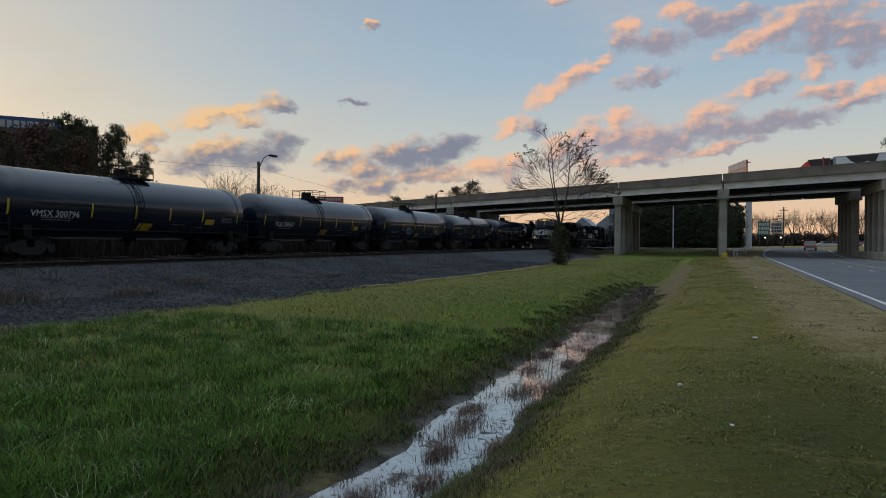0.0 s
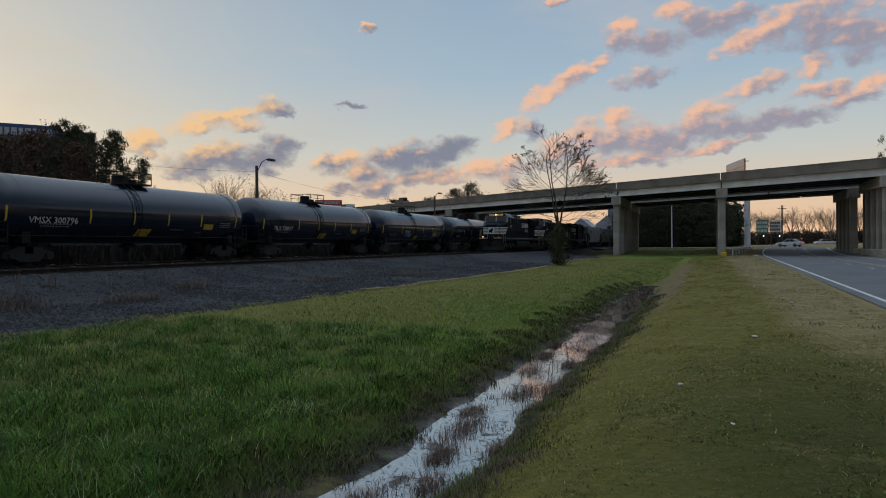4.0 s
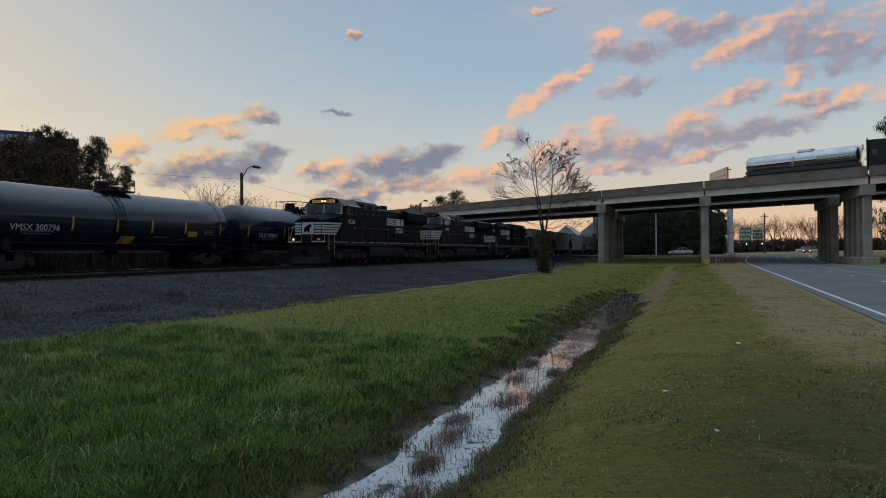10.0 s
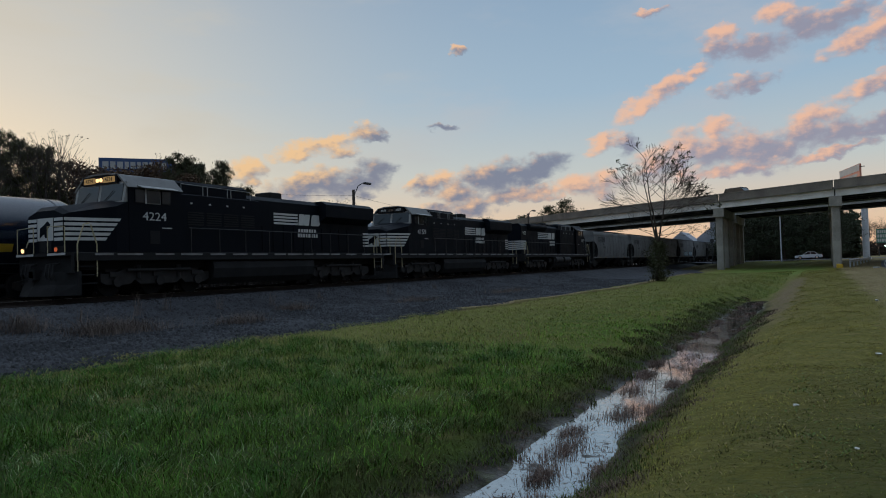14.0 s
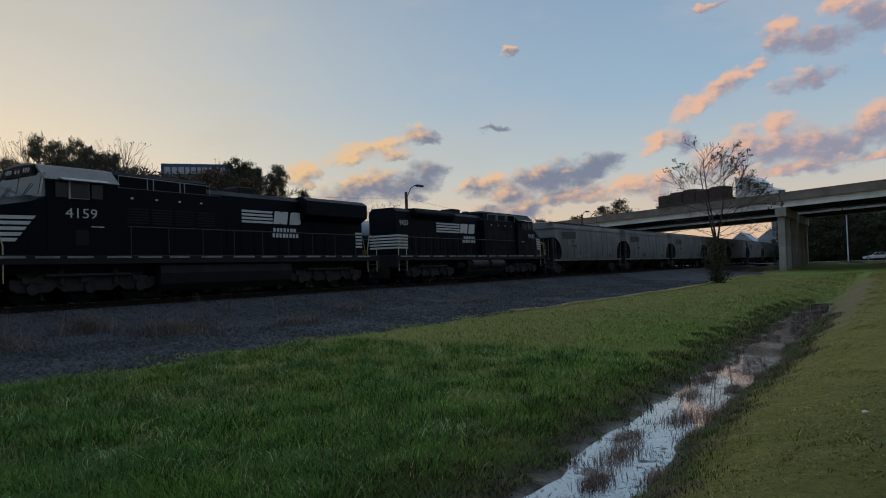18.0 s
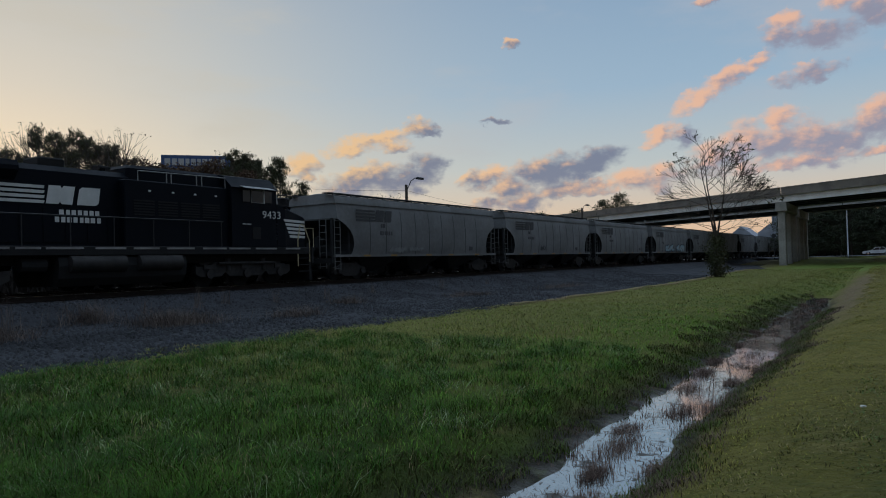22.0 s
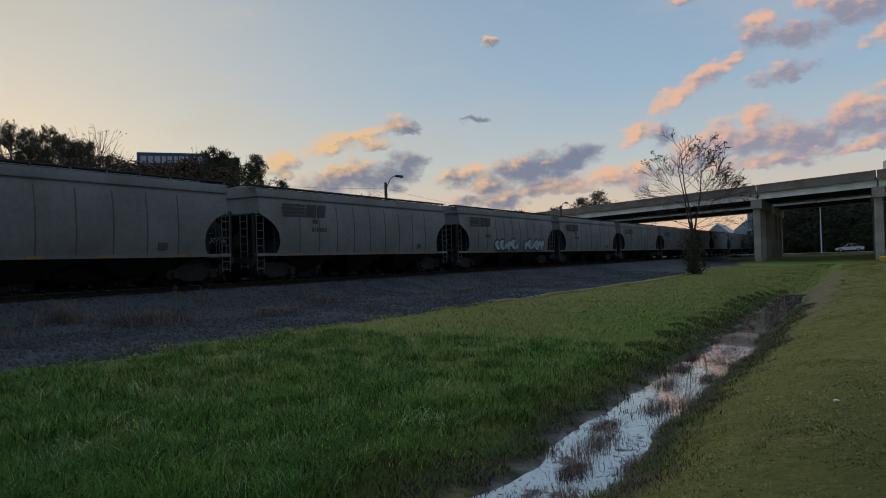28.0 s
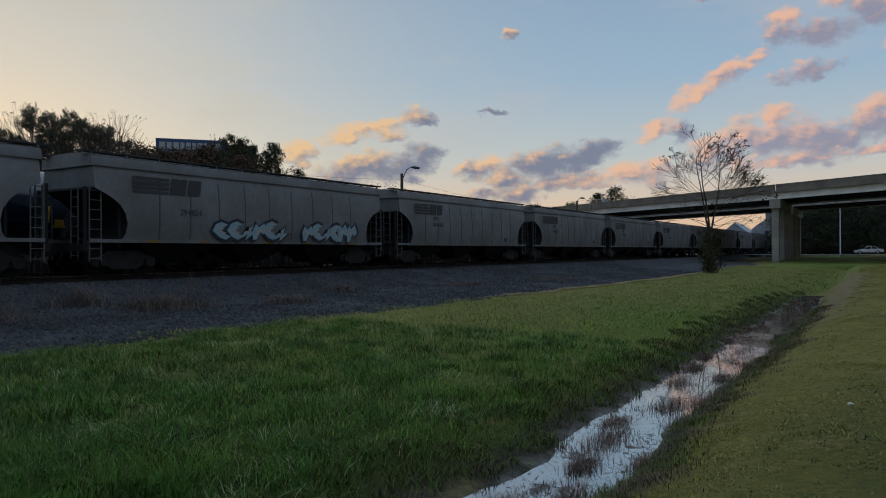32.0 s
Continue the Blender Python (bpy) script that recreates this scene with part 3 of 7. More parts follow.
# ---- railway: ballast bed, ties, rails ----
BED = [(-34.0, 0.15), (-32.2, 0.52), (-30.4, 0.66), (-26.6, 0.66), (-26.2, 0.64), (-22.4, 0.66), (-21.7, 0.62), (-19.8, 0.08), (-18.2, -0.02), (-15.0, -0.12), (-13.4, -0.22), (-11.6, -0.42)]


def build_bed():
    xs = np.interp(np.linspace(0, 1, 72), np.linspace(0, 1, len(BED)), [p[0] for p in BED])
    ys = [-60, -40, -20, -10] + [0.5 * i for i in range(160)] + [80 + 2 * i for i in range(40)] + [180, 240, 320, 500, 900]
    bx, bz = [p[0] for p in BED], [p[1] for p in BED]
    verts = []
    for y in ys:
        for i, x in enumerate(xs):
            edge = 0.55 * noise.noise((0, y * 0.25, 7)) + 0.25 * noise.noise((0, y * 1.1, 2)) if i == len(xs) - 1 else 0
            rough = 0.035 * noise.noise((x * 2.3, y * 2.3, 1)) if i not in (0, len(xs) - 1) else 0
            hump = 0.04 * noise.noise((x * 0.4, y * 0.25, 5)) if x > -20.5 and i < len(xs) - 2 else 0
            verts.append((float(x) + edge, y, float(np.interp(x, bx, bz)) + rough + hump + 0.01))
    w = len(xs)
    faces = [(j * w + i, j * w + i + 1, (j + 1) * w + i + 1, (j + 1) * w + i) for j in range(len(ys) - 1) for i in range(w - 1)]
    me = bpy.data.meshes.new("track_bed")
    me.from_pydata(verts, [], faces)
    me.materials.append(BALLAST)
    return tagged(new("track_bed", me), "dark grey crushed stone ballast bank", kind="structure")


build_bed()

RAIL_SHAPE = [(-0.07, 0), (0.07, 0), (0.07, 0.02), (0.012, 0.04), (0.012, 0.13), (0.037, 0.14), (0.037, 0.17), (0.025, 0.178), (-0.025, 0.178), (-0.037, 0.17), (-0.037, 0.14), (-0.012, 0.13), (-0.012, 0.04), (-0.07, 0.02)]


def build_track(x, name, label):
    t = thing(name, pose(x, 0, RAIL_Z), label, "railway track")
    t["kind"] = "structure"
    for sx in (-0.7525, 0.7525):
        bm = bmesh.new()
        prism(bm, [(px + sx, pz - 0.178) for px, pz in RAIL_SHAPE], -60, 700, "y")
        rail = part("rail", bm, RAIL, t, "worn steel rail")
        part("rail_head", B((box, sx - 0.025, sx + 0.025, -60, 700, 0.0, 0.003)), RAIL_TOP, rail, "polished running surface")
    first = part("tie", B((chamfered, -1.3, 1.3, -0.115, 0.115, -0.36, -0.18, 0.015)), TIE, t)
    for i in range(1, 210):
        again(first, pose(random.uniform(-0.03, 0.03), 0.56 * i, 0, 0, 0, random.uniform(-0.8, 0.8)))
    return t


build_track(TRACK_X, "railway_track", "steel rails on wooden ties in dark ballast")
build_track(SIDING_X, "siding_track", "steel rails of the siding on wooden ties")


# ---- twin highway overpass ----
BRIDGE = pose(1.545, 96.788, 0, 0, 0, -27)   # local +x runs up to the right, +y away
SKEW = Vector((-0.454, 0.891, 0))            # the bents stand along the railway


def deck_z(x):
    """Top of the parapet at local x: a light grade, then down to the ground far off."""
    s = -x
    z = 10.57 - 0.0102 * s
    if s > 95:
        z -= 0.0001 * (min(s, 330) - 95) ** 2 * 1.35
    return max(z, 1.4)


DECK_XS = [-420, -330, -290, -250, -220, -190, -160, -140, -120, -105, -95, -80, -65, -50.9, -15.7, -0.2, 18.6, 37, 60, 120, 260]


def swept(bm, y0, y1, top, bottom, xs):
    """A beam along the bridge between two lateral offsets and two depths under the parapet's top."""
    rows = []
    for x in xs:
        z = deck_z(x)
        rows.append([bm.verts.new((x, y, z - d)) for y, d in ((y0, top), (y1, top), (y1, bottom), (y0, bottom))])
    for a, b in zip(rows, rows[1:]):
        for i in range(4):
            bm.faces.new((a[i], a[(i + 1) % 4], b[(i + 1) % 4], b[i]))
    bm.faces.new(rows[0])
    bm.faces.new(rows[-1][::-1])


def build_bridge(y0, drop, name):
    br = thing(name, BRIDGE @ pose(0, y0, -drop), "concrete highway overpass on pale girders and column bents", "bridge")
    br["kind"] = "structure"
    width = 12.2
    spans = [(-420, -51.0), (-50.8, -15.8), (-15.6, -0.3), (-0.1, 18.5), (18.7, 260)]
    for a, b in spans:
        xs = [a] + [x for x in DECK_XS if a < x < b] + [b]
        part("parapet", B((swept, 0.0, 0.22, 0.0, 0.85, xs), (swept, -0.06, 0.3, 0.84, 1.12, xs), (swept, -0.03, 0.02, 0.02, 0.12, xs)), CONCRETE_DARK, br, "stained concrete parapet")
        part("parapet", B((swept, width - 0.22, width, 0.0, 0.85, xs), (swept, width - 0.3, width + 0.06, 0.84, 1.12, xs)), CONCRETE_DARK, br, "stained concrete parapet")
        part("deck", B((swept, 0.3, width - 0.3, 0.85, 1.12, xs)), CONCRETE_DARK, br)
        for k in range(5):
            y = 0.35 + k * (width - 0.7) / 4
            # inner girders dark: the soffit's shadow put into their colour
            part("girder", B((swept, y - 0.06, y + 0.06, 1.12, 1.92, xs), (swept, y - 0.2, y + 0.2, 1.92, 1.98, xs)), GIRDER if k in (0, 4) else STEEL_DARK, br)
    for bx, many in ((18.6, 8), (0.0, 3), (-15.7, 3), (-50.9, 3), (-88.0, 3)):
        bx -= 0.5095 * y0 + (0.6 if y0 and many == 8 else 0.0)
        zt = deck_z(bx) - 1.98
        base = -0.3 if y0 < 5 else 0.0
        part("bent_cap", bent_cap(bx, zt, width if many == 3 else 10.8), CONCRETE, br, "concrete cap beam")
        for k in range(many):
            f = 0.6 + (width - (1.2 if many == 3 else 3.0)) * k / (many - 1)
            p = Vector((bx, 0, 0)) + SKEW * (f / 0.891)
            bm = bmesh.new()
            r = 0.46 if many == 3 else 0.42
            chamfered(bm, -r, r, -r, r, base - (0 if y0 < 5 else -0.3) + drop - 0.6, zt - 1.15, 0.08)
            col = part("column", bm, CONCRETE if many == 3 else CONCRETE_DARK if k % 2 else CONCRETE, br, "square concrete column")
            col.matrix_basis = pose(p.x, p.y, 0, 0, 0, 27)
    # low crash wall under the bent beside the road
    foot = Vector((18.6 - 0.5095 * y0, 0, 0))
    p, q = foot - SKEW * 1.5, foot + SKEW * 15.2
    wall = part("crash_wall", B((chamfered, -0.75, 0.75, 0.0, (q - p).length, -0.4 + drop, 0.8 + drop, 0.06)), CONCRETE, br, "low concrete crash wall")
    wall.matrix_basis = pose(p.x, p.y, 0, 0, 0, 27)
    # sloped paving under the end span
    bm = bmesh.new()
    prism(bm, [(20.0, 0.0), (60.0, 0.0), (60.0, 8.2), (34.0, 8.2)], -1.5, width + 1.5, "y")
    part("slope_paving", bm, CONCRETE_DARK, br, "sloped concrete paving under the end span")
    return br


def bent_cap(bx, zt, width):
    """A cap beam laid along the bent, with a squared end block."""
    bm = bmesh.new()
    a, b = Vector((bx, 0, 0)) - SKEW * 0.1, Vector((bx, 0, 0)) + SKEW * (width / 0.891 + 0.1)
    side = Vector((0.891, 0.454, 0)) * 0.68
    for z0, z1, grow in ((zt - 1.2, zt, 1.0),):
        vs = []
        for z in (z0, z1):
            for p in (a - side, a + side, b + side, b - side):
                vs.append(bm.verts.new((p.x, p.y, z)))
        for f in ((3, 2, 1, 0), (4, 5, 6, 7), (0, 1, 5, 4), (1, 2, 6, 5), (2, 3, 7, 6), (3, 0, 4, 7)):
            bm.faces.new([vs[i] for i in f])
    return bm


build_bridge(0.0, 0.0, "overpass_near")
build_bridge(14.0, 0.15, "overpass_far")


# ---- rolling stock; local y runs back from the leading coupler, z up from the rail ----
def wheel_mesh(r, half=0.0):
    """A wheelset: axle and two flanged wheels about its own centre."""
    bm = bmesh.new()
    tube(bm, (-0.95, 0, 0), (0.95, 0, 0), 0.08, n=8)
    for s in (-1, 1):
        x = 0.75 * s
        for a, b, ra, rb in ((x - 0.065, x + 0.065, r, r), (x - 0.085 * s - 0.0, x - 0.06 * s, r + 0.026, r + 0.026)):
            tube(bm, (min(a, b), 0, 0), (max(a, b), 0, 0), ra, rb, n=24)
        tube(bm, (x + 0.06 * s, 0, 0), (x + 0.075 * s, 0, 0), r * 0.5, r * 0.3, n=16)
    return mesh_of("wheelset", bm, UNDER_BLACK)


WHEEL_CAR, WHEEL_LOCO = wheel_mesh(0.46), wheel_mesh(0.53)
rolling = []   # (wheelset, radius) for every turning wheelset


def car_bogie(parent, y, turning):
    """Cast three-piece freight bogie with two wheelsets."""
    bm = bmesh.new()
    for s in (-1, 1):
        x0, x1 = sorted((0.93 * s, 1.1 * s))
        prism(bm, [(-1.25, 0.36), (-1.05, 0.28), (-0.7, 0.34), (-0.45, 0.2), (0.45, 0.2), (0.7, 0.34), (1.05, 0.28), (1.25, 0.36), (1.2, 0.62), (0.85, 0.68), (0.5, 0.86), (-0.5, 0.86), (-0.85, 0.68), (-1.2, 0.62)], x0, x1, "x")
        for yy in (-0.16, 0.0, 0.16):
            tube(bm, (1.0 * s, yy, 0.3), (1.0 * s, yy, 0.62), 0.07, n=8)
        for yy in (-0.88, 0.88):
            tube(bm, (1.1 * s, yy, 0.46), (1.2 * s, yy, 0.46), 0.12, n=10)
    box(bm, -1.1, 1.1, -0.2, 0.2, 0.55, 0.85)
    bog = part("bogie", bm, BOGIE, parent, "cast steel freight bogie")
    bog.matrix_basis = pose(0, y, 0)
    for yy in (-0.88, 0.88):
        w = new("wheelset", WHEEL_CAR)
        w.parent, w.matrix_basis = bog, pose(0, yy, 0.46)
        if turning:
            rolling.append((w, 0.46, (0, yy, 0.46)))
    return bog


def coupler(parent, y, way):
    return part("coupler", B((box, -0.12, 0.12, min(y, y + 0.75 * way), max(y, y + 0.75 * way), 0.76, 0.98), (box, -0.2, 0.2, min(y, y + 0.3 * way), max(y, y + 0.3 * way), 0.7, 1.05)), UNDER_BLACK, parent)


def ladder(parent, x, y, z0, z1, mat, along="y", name="ladder", width=0.42, label=""):
    bm = bmesh.new()
    d = Vector((0, 1, 0)) if along == "y" else Vector((1, 0, 0))
    a, b = Vector((x, y, 0)) - d * width / 2, Vector((x, y, 0)) + d * width / 2
    for p in (a, b):
        tube(bm, (p.x, p.y, z0), (p.x, p.y, z1), 0.025, n=6)
    k = z0 + 0.1
    while k < z1:
        tube(bm, (a.x, a.y, k), (b.x, b.y, k), 0.016, n=5)
        k += 0.33
    return part(name, bm, mat, parent, label)


def logo_shapes(parent, x, y, z, h, bars, block, mat, way=1, name="emblem"):
    """Railway emblem in plain shapes: long level bars, then two slanted blocks. way: -1 where it reads towards falling y."""
    em = new(name)
    em.parent = parent
    d = 0.008 if way > 0 else -0.008
    at = lambda k: y + way * k
    for k in range(4):
        z0 = z + h * 0.26 * k
        part("bar", B((prism, [(at(0.0), z0), (at(bars), z0), (at(bars + 0.05 * h), z0 + h * 0.16), (at(0.0), z0 + h * 0.16)], min(x, x + d), max(x, x + d), "x")), mat, em)
    # two heavy leaning blocks with notched edges
    y1 = bars + 0.10 * h
    first = [(0.0, 0.0), (0.46, 0.0), (0.52, 0.14), (0.58, 0.0), (0.98, 0.0), (1.10, 0.98), (0.66, 0.98), (0.60, 0.84), (0.54, 0.98), (0.12, 0.98)]
    second = [(1.16, 0.0), (1.90, 0.0), (2.02, 0.14), (2.10, 0.98), (1.38, 0.98), (1.26, 0.84)]
    for outline in (first, second):
        part("block", B((prism, [(at(y1 + block * u), z + h * v) for u, v in outline], min(x, x + d), max(x, x + d), "x")), mat, em)
    return em


def text_bars(parent, x, y, z, mat, rows, name="lettering"):
    """Rows of small upright bars that stand for writing: (offset, drop, count, width, height)."""
    bm = bmesh.new()
    for oy, oz, count, w, h in rows:
        for i in range(count):
            y0 = y + oy + i * w * 1.3
            box(bm, x, x + 0.006, y0, y0 + w * random.uniform(0.75, 1.0), z + oz, z + oz + h)
    return part(name, bm, mat, parent)


LOCO_L = 20.7


def build_loco(number, m, backwards=False, lit=False):
    """Six-axle wide-cab diesel in black with white nose bars."""
    lo = thing("locomotive", m, "black six-axle diesel locomotive with white nose bars" + (" and lit headlights" if lit else ""), "locomotive", "train locomotives")
    L = LOCO_L
    # frame, walkway, tank
    part("frame", B((chamfered, -1.5, 1.5, 0.75, L - 0.75, 1.32, 1.62, 0.03), (box, -0.9, 0.9, 0.9, L - 0.9, 1.0, 1.32)), UNDER_BLACK, lo)
    bm = bmesh.new()
    tank_y = (7.5, 12.4) if backwards else (6.98, 13.7)
    prism(bm, [(-1.4, 0.55), (-1.15, 0.28), (1.15, 0.28), (1.4, 0.55), (1.48, 0.95), (1.42, 1.24), (1.2, 1.31), (-1.2, 1.31), (-1.42, 1.24), (-1.48, 0.95)], *tank_y, "y")
    part("fuel_tank", bm, UNDER_BLACK, lo, "grimy black fuel tank")
    for k, (y0, y1) in enumerate(((12.7, 13.3),) if backwards else ()):
        for s in (-1, 1):
            bm = bmesh.new()
            tube(bm, (1.15 * s, y0, 1.0), (1.15 * s, y1 + 0.2, 1.0), 0.22, n=12)
            part("air_reservoir", bm, UNDER_BLACK, lo)
    for s in (-1, 1):
        y = 1.4
        while y < L - 1.6:
            n = random.uniform(0.7, 1.25)
            part("sill_stripe", B((box, min(1.5 * s, 1.512 * s), max(1.5 * s, 1.512 * s), y, y + n, 1.51, 1.58)), SILL_STRIPE, lo, "dull white reflective sill stripe")
            y += n + random.uniform(0.15, 0.6)
    # bogies with three wheelsets each
    for y in (4.35, L - 4.35):
        bm = bmesh.new()
        for s in (-1, 1):
            x0, x1 = sorted((1.0 * s, 1.22 * s))
            prism(bm, [(-2.55, 0.55), (-2.3, 0.42), (-1.3, 0.42), (-1.1, 0.6), (-0.85, 0.42), (0.85, 0.42), (1.1, 0.6), (1.3, 0.42), (2.3, 0.42), (2.55, 0.55), (2.55, 0.85), (2.0, 0.8), (1.6, 1.0), (-1.6, 1.0), (-2.0, 0.8), (-2.55, 0.85)], x0, x1, "x")
            for yy in (-1.9, 0.0, 1.9):
                tube(bm, (1.2 * s, yy, 0.53), (1.32 * s, yy, 0.53), 0.19, n=12)
                box(bm, min(1.0 * s, 1.28 * s), max(1.0 * s, 1.28 * s), yy - 0.3, yy + 0.3, 0.72, 0.9)
            for yy in (-0.95, 0.95):
                tube(bm, (1.2 * s, yy, 0.65), (1.2 * s, yy, 1.15), 0.11, n=8)
            tube(bm, (1.3 * s, -1.5, 0.95), (1.3 * s, 1.5, 0.95), 0.06, n=8)
        box(bm, -1.0, 1.0, -2.2, 2.2, 0.7, 1.0)
        bog = part("bogie", bm, BOGIE, lo, "three-axle locomotive bogie")
        bog.matrix_basis = pose(0, y, 0)
        for yy in (-1.9, 0, 1.9):
            w = new("wheelset", WHEEL_LOCO)
            w.parent, w.matrix_basis = bog, pose(0, yy, 0.53)
            rolling.append((w, 0.53, (0, yy, 0.53)))
    # nose: narrow at the front, widening to the cab
    def section(y, w, side, crown):
        return [(-w, y, 1.62), (w, y, 1.62), (w, y, side), (w * 0.5, y, crown), (-w * 0.5, y, crown), (-w, y, side)]
    bm = bmesh.new()
    rings = [[bm.verts.new(p) for p in s] for s in (section(0.55, 1.0, 2.94, 3.12), section(0.75, 1.06, 3.02, 3.28), section(2.3, 1.5, 3.30, 3.52), section(2.8, 1.5, 3.5, 3.62))]
    for p, q in zip(rings, rings[1:]):
        for k in range(6):
            bm.faces.new((p[k], p[(k + 1) % 6], q[(k + 1) % 6], q[k]))
    bm.faces.new(rings[0])
    nose = part("nose", bm, LOCO_BLACK, lo)
    part("nose_door_frame", B((box, -0.34, 0.34, 0.535, 0.56, 1.66, 2.05)), UNDER_BLACK, nose)
    bm = bmesh.new()
    prism(bm, [(-1.5, 1.62), (1.5, 1.62), (1.5, 4.06), (1.02, 4.52), (0.5, 4.6), (-0.5, 4.6), (-1.02, 4.52), (-1.5, 4.06)], 2.82, 5.3, "y")
    part("cab", bm, LOCO_BLACK, lo)
    # raked cab front round the windshields
    part("cab_front", B((prism, [(2.66, 3.5), (2.83, 3.46), (2.83, 4.28), (2.80, 4.28)], -1.44, 1.44, "x")), material_frame, lo, "pale cab front round the windshields")
    part("cab_roof", B((prism, [(-1.56, 4.06), (-1.04, 4.56), (-0.5, 4.66), (0.5, 4.66), (1.04, 4.56), (1.56, 4.06), (1.5, 4.03), (1.0, 4.5), (0.5, 4.6), (-0.5, 4.6), (-1.0, 4.5), (-1.5, 4.03)], 2.74, 5.34, "y")), LOCO_BLACK if backwards else material_roof, lo, "black cab roof" if backwards else "weathered pale cab roof")
    part("brow", B((box, -1.0, 1.0, 2.72, 2.80, 4.24, 4.56)), LOCO_BLACK, lo, "black brow that holds the lamps")
    for x0, x1 in ((-1.3, -0.08), (0.08, 1.3)):
        bm = bmesh.new()
        prism(bm, [(2.655, 3.56), (2.69, 3.56), (2.80, 4.2), (2.765, 4.2)], x0, x1, "x")
        part("windshield", bm, GLASS_DARK, lo, "dark slanted windshield")
        part("wiper", B((tube, (x0 + 0.3, 2.64, 3.6), (x0 + 0.75, 2.68, 3.95), 0.012)), UNDER_BLACK, lo)
    for s in (-1, 1):
        x0, x1 = sorted((1.5 * s, 1.512 * s))
        for y0, y1 in ((3.1, 3.5), (3.62, 4.22), (4.32, 4.72)):
            fr = part("side_window", B((box, x0, x1, y0 - 0.03, y1 + 0.03, 3.47, 4.03)), material_frame if y0 > 3.2 and y0 < 4 else LOCO_BLACK, lo, "cab side window")
            xa, xb = sorted((1.513 * s, 1.524 * s))
            part("pane", B((box, xa, xb, y0, y1, 3.5, 4.0)), GLASS_DARK, fr)
        part("window_post", B((box, min(1.512 * s, 1.54 * s), max(1.512 * s, 1.54 * s), 3.53, 3.58, 3.46, 4.04)), LOCO_WHITE, lo, "pale window post")
        part("sunshade", B((prism, [(1.5 * s, 4.12), (1.86 * s, 4.02), (1.86 * s, 4.04), (1.5 * s, 4.15)], 3.2, 4.85, "y")), material_frame, lo, "pale metal sunshade")
        part("cab_door_step", B((box, min(1.5 * s, 1.53 * s), max(1.5 * s, 1.53 * s), 4.3, 4.75, 2.55, 2.58)), LOCO_WHITE, lo)
        part("access_door", B((box, min(1.5 * s, 1.512 * s), max(1.5 * s, 1.512 * s), 3.75, 4.2, 1.95, 2.45)), UNDER_BLACK, lo)
    # number boards, lamps
    for s in (-1, 1):
        nb = part("number_board", B((box, 0.56 * s - 0.32, 0.56 * s + 0.32, 2.69, 2.73, 4.29, 4.51)), BEACON if lit else UNDER_BLACK, lo, "lit amber number board" if lit else "dark number board")
        lettering("board_number", number, 0.21, LOCO_BLACK if lit else LOCO_WHITE, nb, pose(0.56 * s, 2.684, 4.40, 90, 0, 0))
        bm = bmesh.new()
        tube(bm, (0.1 * s, 2.68, 4.4), (0.1 * s, 2.74, 4.4), 0.075, n=12)
        part("headlight", bm, HEADLAMP if lit else GLASS_DARK, lo, "round headlight")
        bm = bmesh.new()
        tube(bm, (0.95 * s, 0.28, 1.72), (0.95 * s, 0.42, 1.72), 0.075, n=12)
        part("ditch_light", bm, (DIM_LAMP if s > 0 else HEADLAMP) if lit else GLASS_DARK, lo, ("dim reddish ditch light" if s > 0 else "lit amber ditch light") if lit else "round ditch light")
        part("lamp_housing", B((box, 0.95 * s - 0.12, 0.95 * s + 0.12, 0.31, 0.52, 1.6, 1.84)), UNDER_BLACK, lo)
    # pilot and plow, air hoses
    bm = bmesh.new()
    rings = [[bm.verts.new(p) for p in ((-1.52, 0.75 - 0.1 * f, z), (-0.95, 0.4 - 0.25 * f, z), (0.0, 0.22 - 0.35 * f, z), (0.95, 0.4 - 0.25 * f, z), (1.52, 0.75 - 0.1 * f, z), (1.52, 0.85, z), (-1.52, 0.85, z))] for z, f in ((0.12, 1.0), (0.5, 0.35), (0.95, 0.0))]
    for p, q in zip(rings, rings[1:]):
        for k in range(7):
            bm.faces.new((p[k], p[(k + 1) % 7], q[(k + 1) % 7], q[k]))
    bm.faces.new(rings[0])
    bm.faces.new(rings[-1])
    part("plow", bm, UNDER_BLACK, lo, "black snow plow")
    part("front_pilot", B((box, -1.48, 1.48, 0.5, 0.62, 0.9, 1.62), (box, -1.46, 1.46, 0.35, 0.5, 1.5, 1.62)), UNDER_BLACK, lo)
    for x in (-0.85, -0.65, -0.45, 0.45, 0.65, 0.85):
        part("air_hose", B((path_tube, [(x, 0.5, 1.25), (x * 1.02, 0.26, 1.2), (x * 1.05, 0.2, 0.85), (x * 1.05, 0.3, 0.62)], 0.03)), RUBBER, lo)
    for x in (-1.4, 0.4):
        part("front_sill_stripe", B((box, x, x + 1.0, 0.335, 0.348, 1.52, 1.6)), LOCO_WHITE, lo)
    part("pilot", B((box, -1.5, 1.5, L - 0.75, L - 0.6, 0.95, 1.6), (box, -0.9, 0.9, L - 0.75, L - 0.6, 0.35, 0.95)), UNDER_BLACK, lo)
    coupler(lo, 0.0, 1)
    coupler(lo, L, -1)
    # long hood with radiator wings
    bm = bmesh.new()
    prism(bm, [(-0.95, 1.62), (0.95, 1.62), (0.95, 4.1), (0.7, 4.3), (-0.7, 4.3), (-0.95, 4.1)], 5.3, L - 1.35, "y")
    part("long_hood", bm, LOCO_BLACK, lo)
